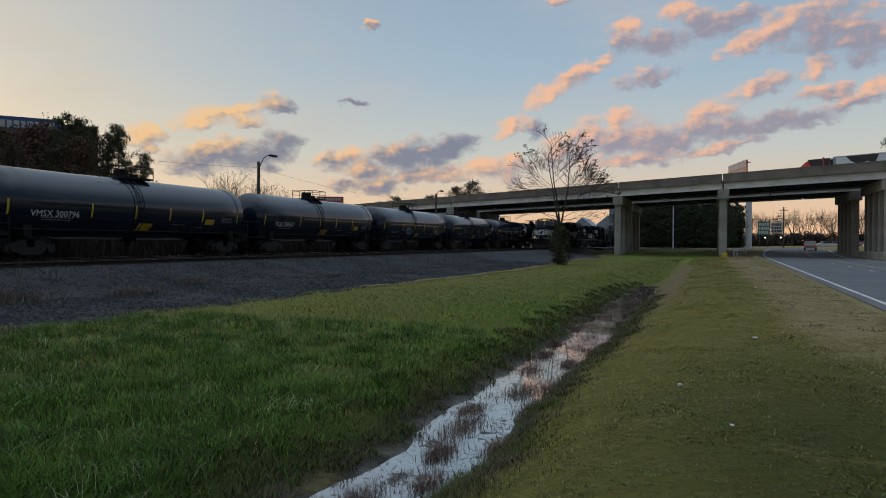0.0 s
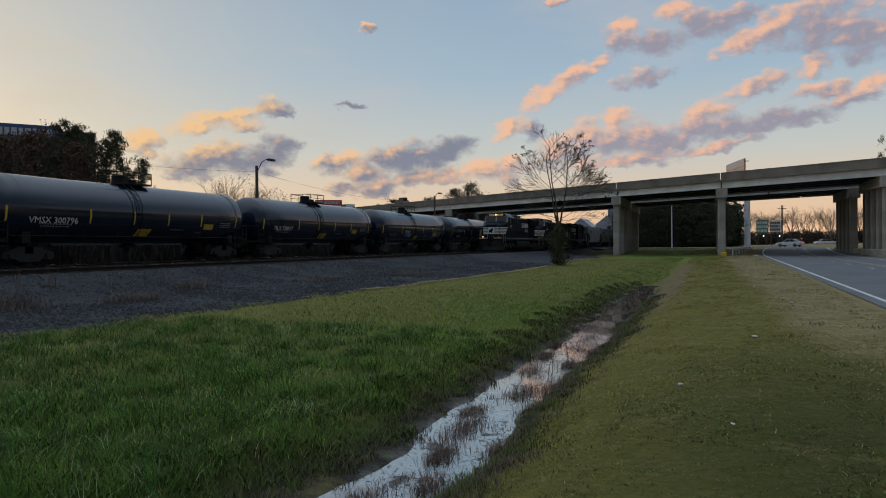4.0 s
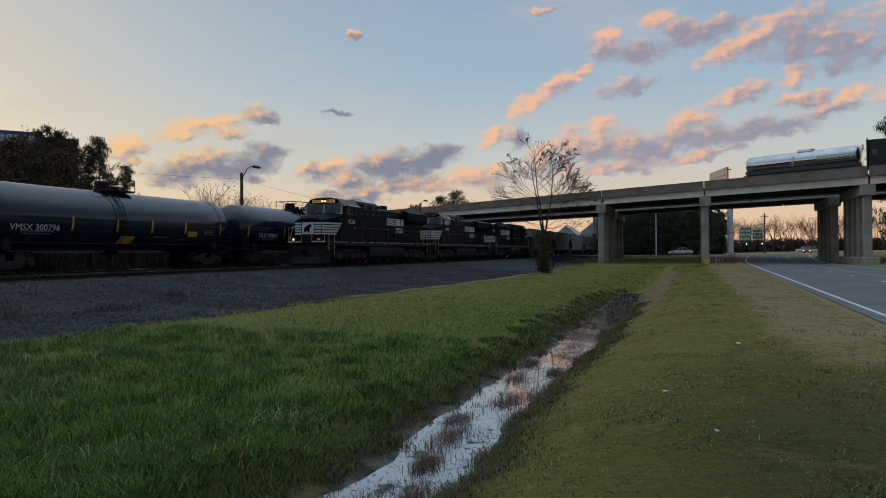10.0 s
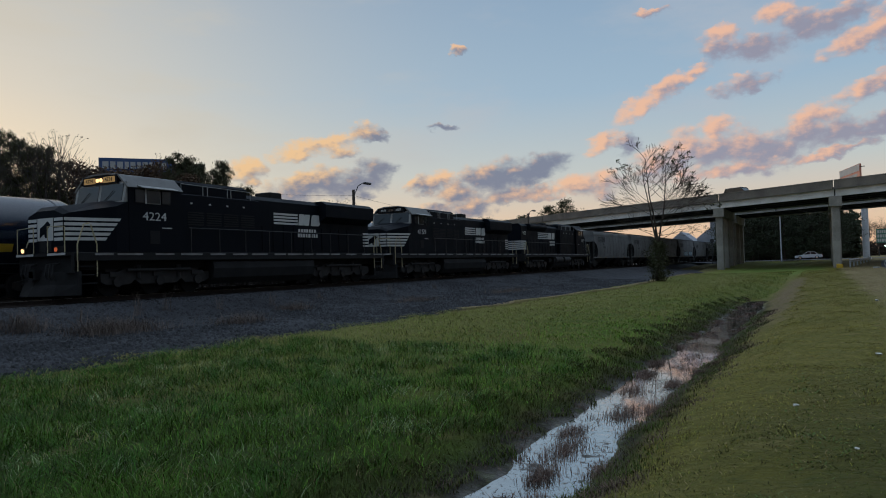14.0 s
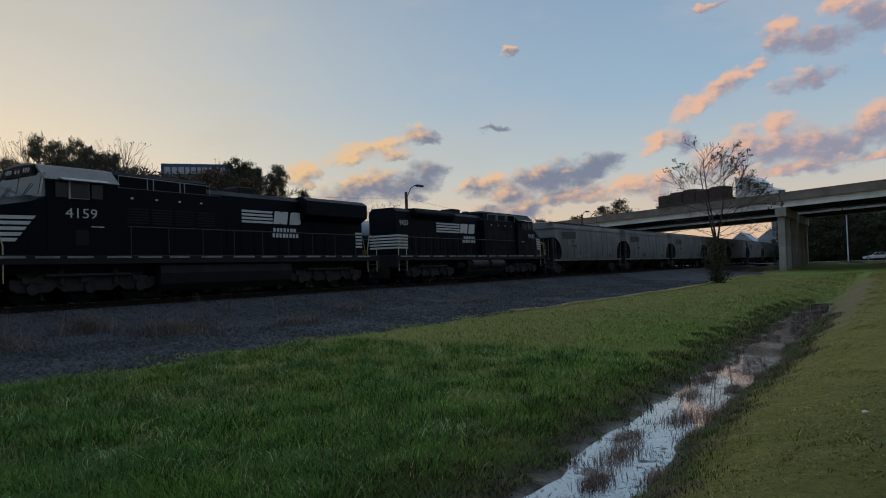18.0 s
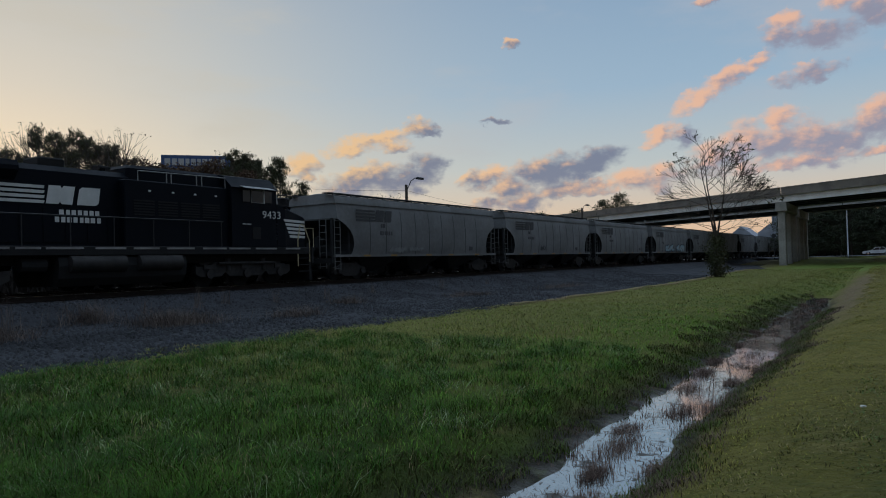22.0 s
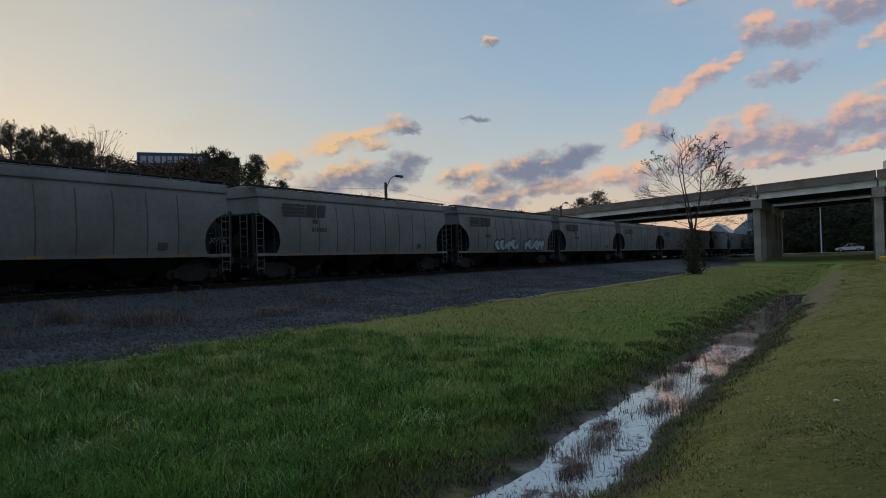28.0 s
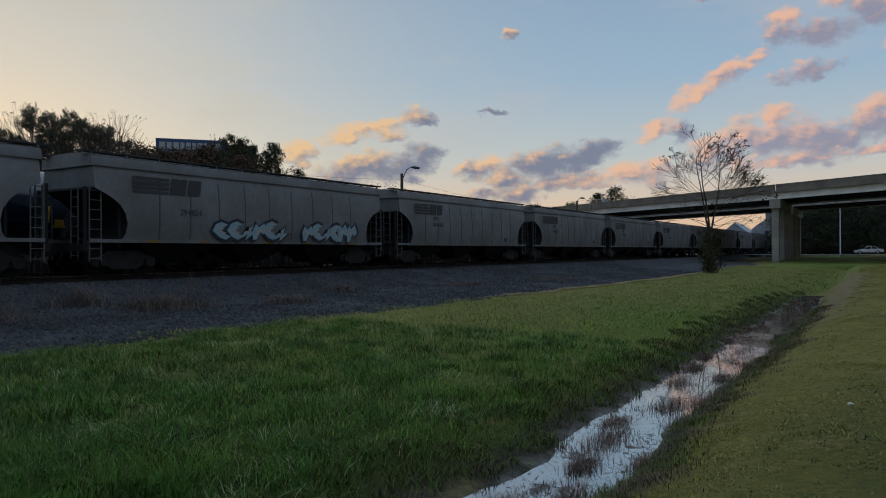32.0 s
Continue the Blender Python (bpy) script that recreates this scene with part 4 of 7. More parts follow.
    part("equipment_cabinet", B((chamfered, -1.32, 1.32, 5.31, 9.95, 1.62, 4.02, 0.04), (chamfered, -0.98, 0.98, 5.31, 9.6, 4.0, 4.6, 0.12)), LOCO_BLACK, lo)
    for s in (-1, 1):
        bm = bmesh.new()
        path_tube(bm, [(1.3 * s, 5.45, 4.0), (1.3 * s, 5.45, 4.42), (1.3 * s, 9.4, 4.36), (1.3 * s, 9.4, 4.0)], 0.018)
        for y in (6.6, 6.85, 8.0, 8.2):
            tube(bm, (1.3 * s, y, 4.0), (1.3 * s, y, 4.4), 0.022, n=5)
        part("cabinet_rail", bm, material_frame, lo, "pale rail along the cabinet top")
        for y in (5.9, 6.9, 7.9, 8.9):
            part("lifting_eye", B((box, min(1.32 * s, 1.34 * s), max(1.32 * s, 1.34 * s), y, y + 0.1, 3.62, 3.68)), LOCO_WHITE, lo)
    bm = bmesh.new()
    foot, flare = (3.7, 1.25) if backwards else (3.2, 1.45)
    prism(bm, [(-0.96, foot), (0.96, foot), (flare, foot + 0.3), (flare, 4.14), (1.15, 4.32), (-1.15, 4.32), (-flare, 4.14), (-flare, foot + 0.3)], L - (7.2 if backwards else 5.9), L - (2.9 if backwards else 1.5), "y")
    part("radiator", bm, LOCO_BLACK, lo, "flared black radiator housing")
    for s in (-1, 1):
        x0, x1 = sorted((0.95 * s, 0.975 * s))
        for k in range(11):
            y0 = 9.75 + k * 0.75
            if y0 + 0.6 < L - 1.5:
                part("hood_door", B((box, x0, x1, y0, y0 + 0.62, 1.75, 2.9)), LOCO_BLACK, lo)
        x0, x1 = sorted((1.32 * s, 1.335 * s))
        for k in range(4):
            part("grille", B(*[(box, x0, x1, 5.75 + k * 1.0, 6.6 + k * 1.0, 2.75 + j * 0.1, 2.8 + j * 0.1) for j in range(6)]), UNDER_BLACK, lo)
    bm = bmesh.new()
    chamfered(bm, -0.5, 0.5, 11.6, 12.5, 4.3, 4.62, 0.05)
    part("exhaust_stack", bm, UNDER_BLACK, lo)
    bm = bmesh.new()
    for k in range(3):
        tube(bm, (-0.15 + 0.15 * k, 9.75, 4.5), (-0.15 + 0.15 * k, 10.2, 4.5), 0.06, 0.1, n=8)
    box(bm, -0.25, 0.25, 9.85, 10.0, 4.25, 4.5)
    part("air_horn", bm, UNDER_BLACK, lo)
    # nose bars, emblem plate, lettering
    for k in range(5):
        z0 = 2.04 + k * 0.175
        for x0, x1 in ((-0.98, -0.5), (0.5, 0.98)):
            part("nose_bar", B((box, x0, x1, 0.538, 0.552, z0, z0 + 0.11)), LOCO_WHITE, lo, "white bar on the nose")
        for s in (-1, 1):
            end = 1.9 + 0.12 * k
            bm = bmesh.new()
            rows = []
            for y, z, lift in ((0.57, z0, 0), (end, z0, 0.0), (end + 0.07, z0 + 0.11, 0.0), (0.57, z0 + 0.11, 0)):
                x = 1.006 + max(0.0, y - 0.55) / 0.2 * 0.06 if y < 0.75 else 1.066 + (y - 0.75) / 1.55 * 0.44
                rows.append((s * (x + 0.006), y, z))
            mid = [(s * 1.072, 0.76, z0), (s * 1.072, 0.76, z0 + 0.11)]
            quads = ((rows[0], mid[0], mid[1], rows[3]), (mid[0], rows[1], rows[2], mid[1]))
            for quad in quads:
                bm.faces.new([bm.verts.new(p) for p in quad])
                bm.faces.new([bm.verts.new((p[0] - 0.005 * s, p[1], p[2])) for p in quad])
            part("nose_bar", bm, LOCO_WHITE, lo, "white bar on the nose")
    part("nose_plate", B((box, -0.44, 0.44, 0.532, 0.553, 2.06, 2.86)), LOCO_WHITE, lo, "white emblem plate")
    part("nose_emblem", B((prism, [(-0.3, 2.16), (-0.05, 2.3), (0.0, 2.16), (0.12, 2.16), (0.15, 2.45), (0.32, 2.62), (0.15, 2.75), (-0.05, 2.62), (-0.28, 2.5)], 0.524, 0.534, "y")), LOCO_BLACK, lo)
    for s in (-1, 1):
        lettering("cab_number", number, 0.46, LOCO_WHITE, lo, pose(1.506 * s, 3.1 if backwards else 3.98, 2.98, 90, 0, 90 * s) @ Matrix.Diagonal((1.22, 1, 1, 1)), "white cab number")
    logo_shapes(lo, 0.98, 11.3, 3.02, 0.58, 1.75, 0.85, LOCO_WHITE)
    text_bars(lo, 0.98, 13.1, 2.42, LOCO_WHITE, [(0, 0.24, 7, 0.16, 0.18), (-0.05, 0, 8, 0.16, 0.18)], "side_lettering")
    if backwards:
        # two long air reservoirs hang beside the tank
        for y0, y1 in ((7.7, 9.6), (10.0, 12.1)):
            bm = bmesh.new()
            lathe(bm, [(y0, 0.12, 1.02), (y0 + 0.06, 0.30, 1.02), (y1 - 0.06, 0.30, 1.02), (y1, 0.12, 1.02)], "y", 18)
            res = part("air_reservoir", bm, BOGIE, lo, "long grimy air reservoir", smooth=True)
            res.matrix_basis = pose(-1.36, 0, 0)
        # the side that shows is the other one
        logo_shapes(lo, -0.98, 15.3, 3.02, 0.62, 2.7, 0.9, LOCO_WHITE, -1)
        text_bars(lo, -0.986, 10.7, 2.42, LOCO_WHITE, [(0, 0.24, 7, 0.16, 0.18), (-0.05, 0, 8, 0.16, 0.18)], "side_lettering")
        for k in range(5):
            z0 = 2.0 + k * 0.17
            part("rear_bar", B((box, -0.97, -0.95, L - 2.4, L - 1.345, z0, z0 + 0.1), (box, -0.95, 0.95, L - 1.36, L - 1.345, z0, z0 + 0.1)), LOCO_WHITE, lo, "white bar at the rear of the hood")
        lettering("rear_number", number, 0.42, LOCO_WHITE, lo, pose(-0.975, L - 2.05, 3.45, 90, 0, -90), "white number")
    else:
        for k in range(5):
            z0 = 2.0 + k * 0.17
            part("rear_bar", B((box, 0.95, 0.97, L - 1.9, L - 1.36, z0, z0 + 0.1)), LOCO_WHITE, lo, "white bar at the rear of the hood")
    # handrails along the walkway and step rails at the corners
    for s in (-1, 1):
        bm = bmesh.new()
        y = 5.8
        while y < L - 1.0:
            tube(bm, (1.45 * s, y, 1.62), (1.45 * s, y, 2.62), 0.02, n=5)
            y += 1.55
        path_tube(bm, [(1.45 * s, 5.7, 2.62), (1.45 * s, L - 1.0, 2.62)], 0.022)
        part("handrail", bm, material_rail, lo, "thin walkway handrail")
        for y0, d in ((0.75, 1), (L - 0.8, -1)):
            bm = bmesh.new()
            path_tube(bm, [(1.46 * s, y0, 0.75), (1.46 * s, y0, 1.9), (1.42 * s, y0 + 0.28 * d, 2.6), (1.42 * s, y0 + 0.5 * d, 2.65)], 0.024)
            path_tube(bm, [(1.46 * s, y0 + 0.75 * d, 0.75), (1.46 * s, y0 + 0.75 * d, 1.9), (1.42 * s, y0 + 0.55 * d, 2.6)], 0.024)
            part("step_rail", bm, CREAM, lo, "cream step handrail")
            part("steps", B(*[(box, min(1.1 * s, 1.48 * s), max(1.1 * s, 1.48 * s), y0 + (0.02 if d > 0 else -0.73), y0 + (0.73 if d > 0 else -0.02), 0.5 + 0.3 * k, 0.54 + 0.3 * k) for k in range(4)]), UNDER_BLACK, lo)
    for s in (-1, 1):
        bm = bmesh.new()
        path_tube(bm, [(1.35 * s, 0.36, 1.62), (1.35 * s, 0.36, 2.5), (0.4 * s, 0.36, 2.55), (0.4 * s, 0.36, 1.62)], 0.018)
        part("front_rail", bm, CREAM, lo, "cream front handrail")
    return lo


material_roof = material("dusty_cab_roof", (0.13, 0.13, 0.125), 0.6, other=(0.09, 0.09, 0.085), scale=1.5)
material_frame = material("window_frame_grey", (0.27, 0.27, 0.26), 0.5)
material_rail = material("handrail_grey", (0.022, 0.022, 0.022), 0.5, scale=5)

# the leading number sits 3.6 m behind the coupler face; the train runs at 6.535 m/s towards the camera's side
TRAIN_V = 6.535
TRAIN_Y0 = 110.3 - 3.9
train = []    # (thing, metres behind the leading coupler, turned round)
train.append((build_loco("4224", pose(TRACK_X, 0, RAIL_Z), lit=True), 0.0, False))
train.append((build_loco("4159", pose(TRACK_X, 0, RAIL_Z)), LOCO_L, False))
train.append((build_loco("9433", pose(TRACK_X, 0, RAIL_Z), backwards=True), 2 * LOCO_L + 0.35, True))

HOP_L = 17.75
HOP_W = [(1.22, 1.53), (1.35, 1.55), (1.8, 1.6), (2.3, 1.61), (2.8, 1.6), (3.2, 1.565), (3.55, 1.52), (3.78, 1.47)]
HOP_CUT = [(1.22, 1.92), (1.45, 2.06), (1.8, 2.12), (2.15, 2.04), (2.45, 1.84), (2.7, 1.52), (2.88, 1.16), (2.98, 0.94), (3.05, 0.9), (3.78, 0.9)]


def hop_x(z):
    return float(np.interp(z, [p[0] for p in HOP_W], [p[1] for p in HOP_W]))


def hop_cut(z):
    return float(np.interp(z, [p[0] for p in HOP_CUT], [p[1] for p in HOP_CUT]))


def build_hopper(m, turning=True):
    """Three-bay covered hopper with bulged sides and open sloped ends."""
    h = thing("covered_hopper", m, "weathered grey three-bay covered hopper wagon in a moving train", "freight wagon", "covered hoppers of the train")
    L = HOP_L
    zs = [1.22, 1.45, 1.6, 1.8, 2.0, 2.15, 2.3, 2.45, 2.58, 2.7, 2.8, 2.88, 2.94, 2.98, 3.05, 3.2, 3.55, 3.78]
    bm = bmesh.new()
    cols = 12
    for s in (-1, 1):
        grid = []
        for z in zs:
            c = hop_cut(z)
            grid.append([bm.verts.new((s * hop_x(z), c + (L - 2 * c) * i / cols, z)) for i in range(cols + 1)])
        for a, b in zip(grid, grid[1:]):
            for i in range(cols):
                bm.faces.new((a[i], a[i + 1], b[i + 1], b[i]))
    part("side_sheet", bm, HOPPER_GREY, h, smooth=True)
    # sloped end sheets, coloured black for the overhang's shade; upper end plates
    for end in (0, 1):
        bm, up = bmesh.new(), bmesh.new()
        rows = []
        for z in zs:
            c = hop_cut(z)
            y = c if end == 0 else L - c
            rows.append((z, y))
        for (z0, y0), (z1, y1) in zip(rows, rows[1:]):
            use = up if z0 >= 2.95 else bm
            use.faces.new([use.verts.new(p) for p in ((-hop_x(z0), y0, z0), (hop_x(z0), y0, z0), (hop_x(z1), y1, z1), (-hop_x(z1), y1, z1))])
        part("slope_sheet", bm, HOPPER_SHADE, h)
        part("end_plate", up, HOPPER_GREY, h)
    # roof with running boards
    bm = bmesh.new()
    prism(bm, [(-1.53, 3.76), (1.53, 3.76), (1.53, 3.84), (1.46, 4.10), (0.95, 4.22), (0.4, 4.25), (-0.4, 4.25), (-0.95, 4.22), (-1.46, 4.10), (-1.53, 3.84)], 0.82, L - 0.82, "y")
    part("roof", bm, HOPPER_GREY, h, smooth=True)
    for s in (-1, 1):
        x0, x1 = sorted((0.95 * s, 1.35 * s))
        part("running_board", B((box, x0, x1 + (0.03 if s > 0 else 0), 0.55, L - 0.55, 4.235, 4.28)), STEEL_DARK, h, "dark grating running board")
        for k in range(13):
            part("board_bracket", B((box, s * 1.33 - 0.03, s * 1.33 + 0.03, 0.9 + 1.33 * k, 0.97 + 1.33 * k, 3.98, 4.245)), HOPPER_GREY, h, "pale upright bracket under the running board")
        x0, x1 = sorted((1.43 * s, 1.56 * s))
        part("side_sill", B((box, x0, x1, 0.75, L - 0.75, 1.14, 1.26)), HOPPER_GREY, h)
        for y0 in (2.9, 5.2, 8.6, 11.0, 14.2):
            part("sill_mark", B((box, min(1.56 * s, 1.567 * s), max(1.56 * s, 1.567 * s), y0, y0 + 0.55, 1.155, 1.245)), SILL_MARK, h, "small dirty orange reflective mark")
    part("hatch_trough", B((chamfered, -0.32, 0.32, 1.2, L - 1.2, 4.2, 4.33, 0.04)), HOPPER_GREY, h)
    # upright joints of the side sheets
    for s in (-1, 1):
        for k in range(9):
            y = 3.4 + k * (L - 6.8) / 8
            bm = bmesh.new()
            pts = [z for z in zs if z <= 3.55]
            for za, zb in zip(pts, pts[1:]):
                a0, a1 = s * (hop_x(za) - 0.01), s * (hop_x(za) + 0.012)
                b0, b1 = s * (hop_x(zb) - 0.01), s * (hop_x(zb) + 0.012)
                bm.faces.new([bm.verts.new(p) for p in ((a1, y, za), (a1, y + 0.045, za), (b1, y + 0.045, zb), (b1, y, zb))])
                for yy in (y, y + 0.045):
                    bm.faces.new([bm.verts.new(p) for p in ((a0, yy, za), (a1, yy, za), (b1, yy, zb), (b0, yy, zb))])
            part("side_joint", bm, HOPPER_SEAM, h)
    # end frames, ladders, sills
    for y, d in ((0.55, 1), (L - 0.55, -1)):
        part("end_sill", B((box, -1.5, 1.5, min(y, y + 0.25 * d), max(y, y + 0.25 * d), 0.85, 1.1), (box, -0.3, 0.3, min(y, y + 2.4 * d), max(y, y + 2.4 * d), 0.75, 1.05)), HOPPER_SHADE, h)
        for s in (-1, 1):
            part("corner_post", B((box, s * 1.42 - 0.05, s * 1.42 + 0.05, min(y + 0.05 * d, y + 0.15 * d), max(y + 0.05 * d, y + 0.15 * d), 1.0, 3.02)), HOPPER_SHADE, h)
            part("end_brace", B((box, s * 1.42 - 0.04, s * 1.42 + 0.04, min(y + 1.3 * d, y + 1.4 * d), max(y + 1.3 * d, y + 1.4 * d), 1.0, 2.75)), HOPPER_SHADE, h)
            ladder(h, s * 1.5, y + 0.42 * d, 0.5, 3.02, HOPPER_RAIL)
        ladder(h, 0.9, y + 0.05 * d, 0.6, 3.0, HOPPER_RAIL, "x")
        coupler(h, 0.0 if d > 0 else L, d)
    bm = bmesh.new()
    tube(bm, (0.5, 0.62, 1.9), (0.5, 0.72, 1.9), 0.28, n=16)
    part("brake_wheel", bm, UNDER_BLACK, h)
    bm = bmesh.new()
    tube(bm, (-0.8, 1.2, 1.5), (-0.8, 2.2, 1.5), 0.2, n=12)
    part("brake_reservoir", bm, UNDER_BLACK, h)
    # outlet hoppers
    for k in range(3):
        y = 4.6 + k * 4.27
        bm = bmesh.new()
        rows = [[bm.verts.new((sx * hx, y + sy * hy, z)) for sx, sy in ((-1, -1), (1, -1), (1, 1), (-1, 1))] for z, hx, hy in ((1.24, 1.42, 2.05), (0.38, 0.5, 0.45))]
        for i in range(4):
            bm.faces.new((rows[0][i], rows[0][(i + 1) % 4], rows[1][(i + 1) % 4], rows[1][i]))
        bm.faces.new(rows[1])
        part("outlet_hopper", bm, HOPPER_SHADE, h, "outlet hopper coloured black for the shade under the wagon")
        part("gate", B((box, -0.75, 0.75, y - 0.4, y + 0.4, 0.3, 0.38)), UNDER_BLACK, h)
    for y in (2.35, L - 2.35):
        car_bogie(h, y, turning)
    # faded emblem and figures
    for s in (1,):
        logo_shapes(h, 1.6, 2.3, 2.94, 0.62, 1.5, 0.68, HOPPER_INK)
        text_bars(h, 1.612, 4.3, 2.42, HOPPER_INK, [(0, 0.22, 2, 0.16, 0.2), (-0.05, -0.16, 6, 0.14, 0.2)], "wagon_figures")
        part("data_plate", B((box, 1.59, 1.602, L - 4.3, L - 3.9, 1.45, 1.7)), HOPPER_INK, h)
    return h


STROKES = [
    [(0, 0.1), (0.5, 0.35), (0.4, 0.0), (1.1, 0.55), (0.7, 0.5), (0.85, 0.95), (0.3, 0.55), (0.45, 0.75)],
    [(-0.1, 0.5), (0.3, 0.15), (0.75, 0.0), (1.1, 0.2), (0.8, 0.3), (0.45, 0.45), (0.55, 0.7), (0.95, 0.85), (0.5, 1.0), (0.1, 0.85)],
    [(0.1, 0.0), (0.35, 0.05), (0.6, 0.5), (0.85, 0.35), (1.1, 0.6), (0.8, 1.05), (0.45, 0.8), (0.2, 1.0), (0.0, 0.6)],
    [(0, 0.25), (0.35, 0.0), (0.8, 0.12), (1.05, 0.5), (0.95, 0.9), (0.6, 0.7), (0.5, 1.1), (0.2, 0.75), (-0.08, 0.65)],
]


def splash(bm, x, y, z, w, hgt, grow=0.0):
    """One bold painted stroke shape, leaning into its neighbour."""
    shape = random.choice(STROKES)
    lean, drop, tall = random.uniform(-0.05, 0.22), random.uniform(-0.06, 0.06), random.uniform(0.85, 1.15)
    pts = []
    for u, v in shape:
        u, v = u + (u - 0.5) * grow, v + (v - 0.5) * grow
        pts.append((y + w * (u + lean * v), z + hgt * (v * tall + drop)))
    prism(bm, pts, x, x + 0.006, "x")


GRAF_PALE = material("pale_spray_paint", (0.24, 0.38, 0.44), 0.7, other=(0.42, 0.46, 0.47), scale=4)
GRAF_DARK = material("dark_spray_paint", (0.03, 0.035, 0.05), 0.7, scale=4)
GRAF_FAINT = material("faded_grey_spray_paint", (0.20, 0.20, 0.195), 0.8, scale=4)
GRAF_WHITE = material("thin_white_spray_paint", (0.45, 0.45, 0.43), 0.8, scale=4)
first_hopper = build_hopper(pose(TRACK_X, 0, RAIL_Z))
HOPPERS = 15
wagons = [first_hopper]
for k in range(1, HOPPERS):
    wagons.append(copy_thing(first_hopper, pose(TRACK_X, 0, RAIL_Z)))
rolling += [(w, 0.46, tuple(w.matrix_basis.translation)) for h in wagons[1:6] for b in h.children if b.name.startswith("bogie") for w in b.children]
for k, h in enumerate(wagons):
    train.append((h, 3 * LOCO_L + 0.55 + HOP_L * k, False))


def spray(h, y, z, count, w, hgt, pale, name="spray_paint"):
    layers = ((1.616, 0.34, GRAF_DARK, "dark outline of spray-painted lettering"), (1.624, 0.0, pale, "pale spray-painted lettering"), (1.632, -0.5, GRAF_WHITE, "white highlight in spray-painted lettering"))
    for x, grow, mat, label in layers if pale is GRAF_PALE else layers[1:2]:
        random.seed(int(y * 10))
        bm = bmesh.new()
        for i in range(count):
            splash(bm, x + 0.0003 * i, y + i * w * 0.86, z + (0.12 * hgt if grow < 0 else 0.0), w, hgt * (0.8 if grow < 0 else 1.0), grow)
        part(name, bm, mat, h, label)


spray(wagons[3], 5.9, 1.28, 6, 0.75, 0.72, GRAF_PALE)
spray(wagons[3], 10.9, 1.28, 6, 0.72, 0.78, GRAF_PALE)
spray(wagons[0], 4.9, 1.3, 4, 0.45, 0.38, GRAF_FAINT)
spray(wagons[0], 6.8, 1.4, 5, 0.32, 0.26, GRAF_FAINT)
spray(wagons[1], 6.4, 1.45, 4, 0.26, 0.34, HOPPER_INK)


# ---- tank wagons on the siding ----
TANK_L = 17.9


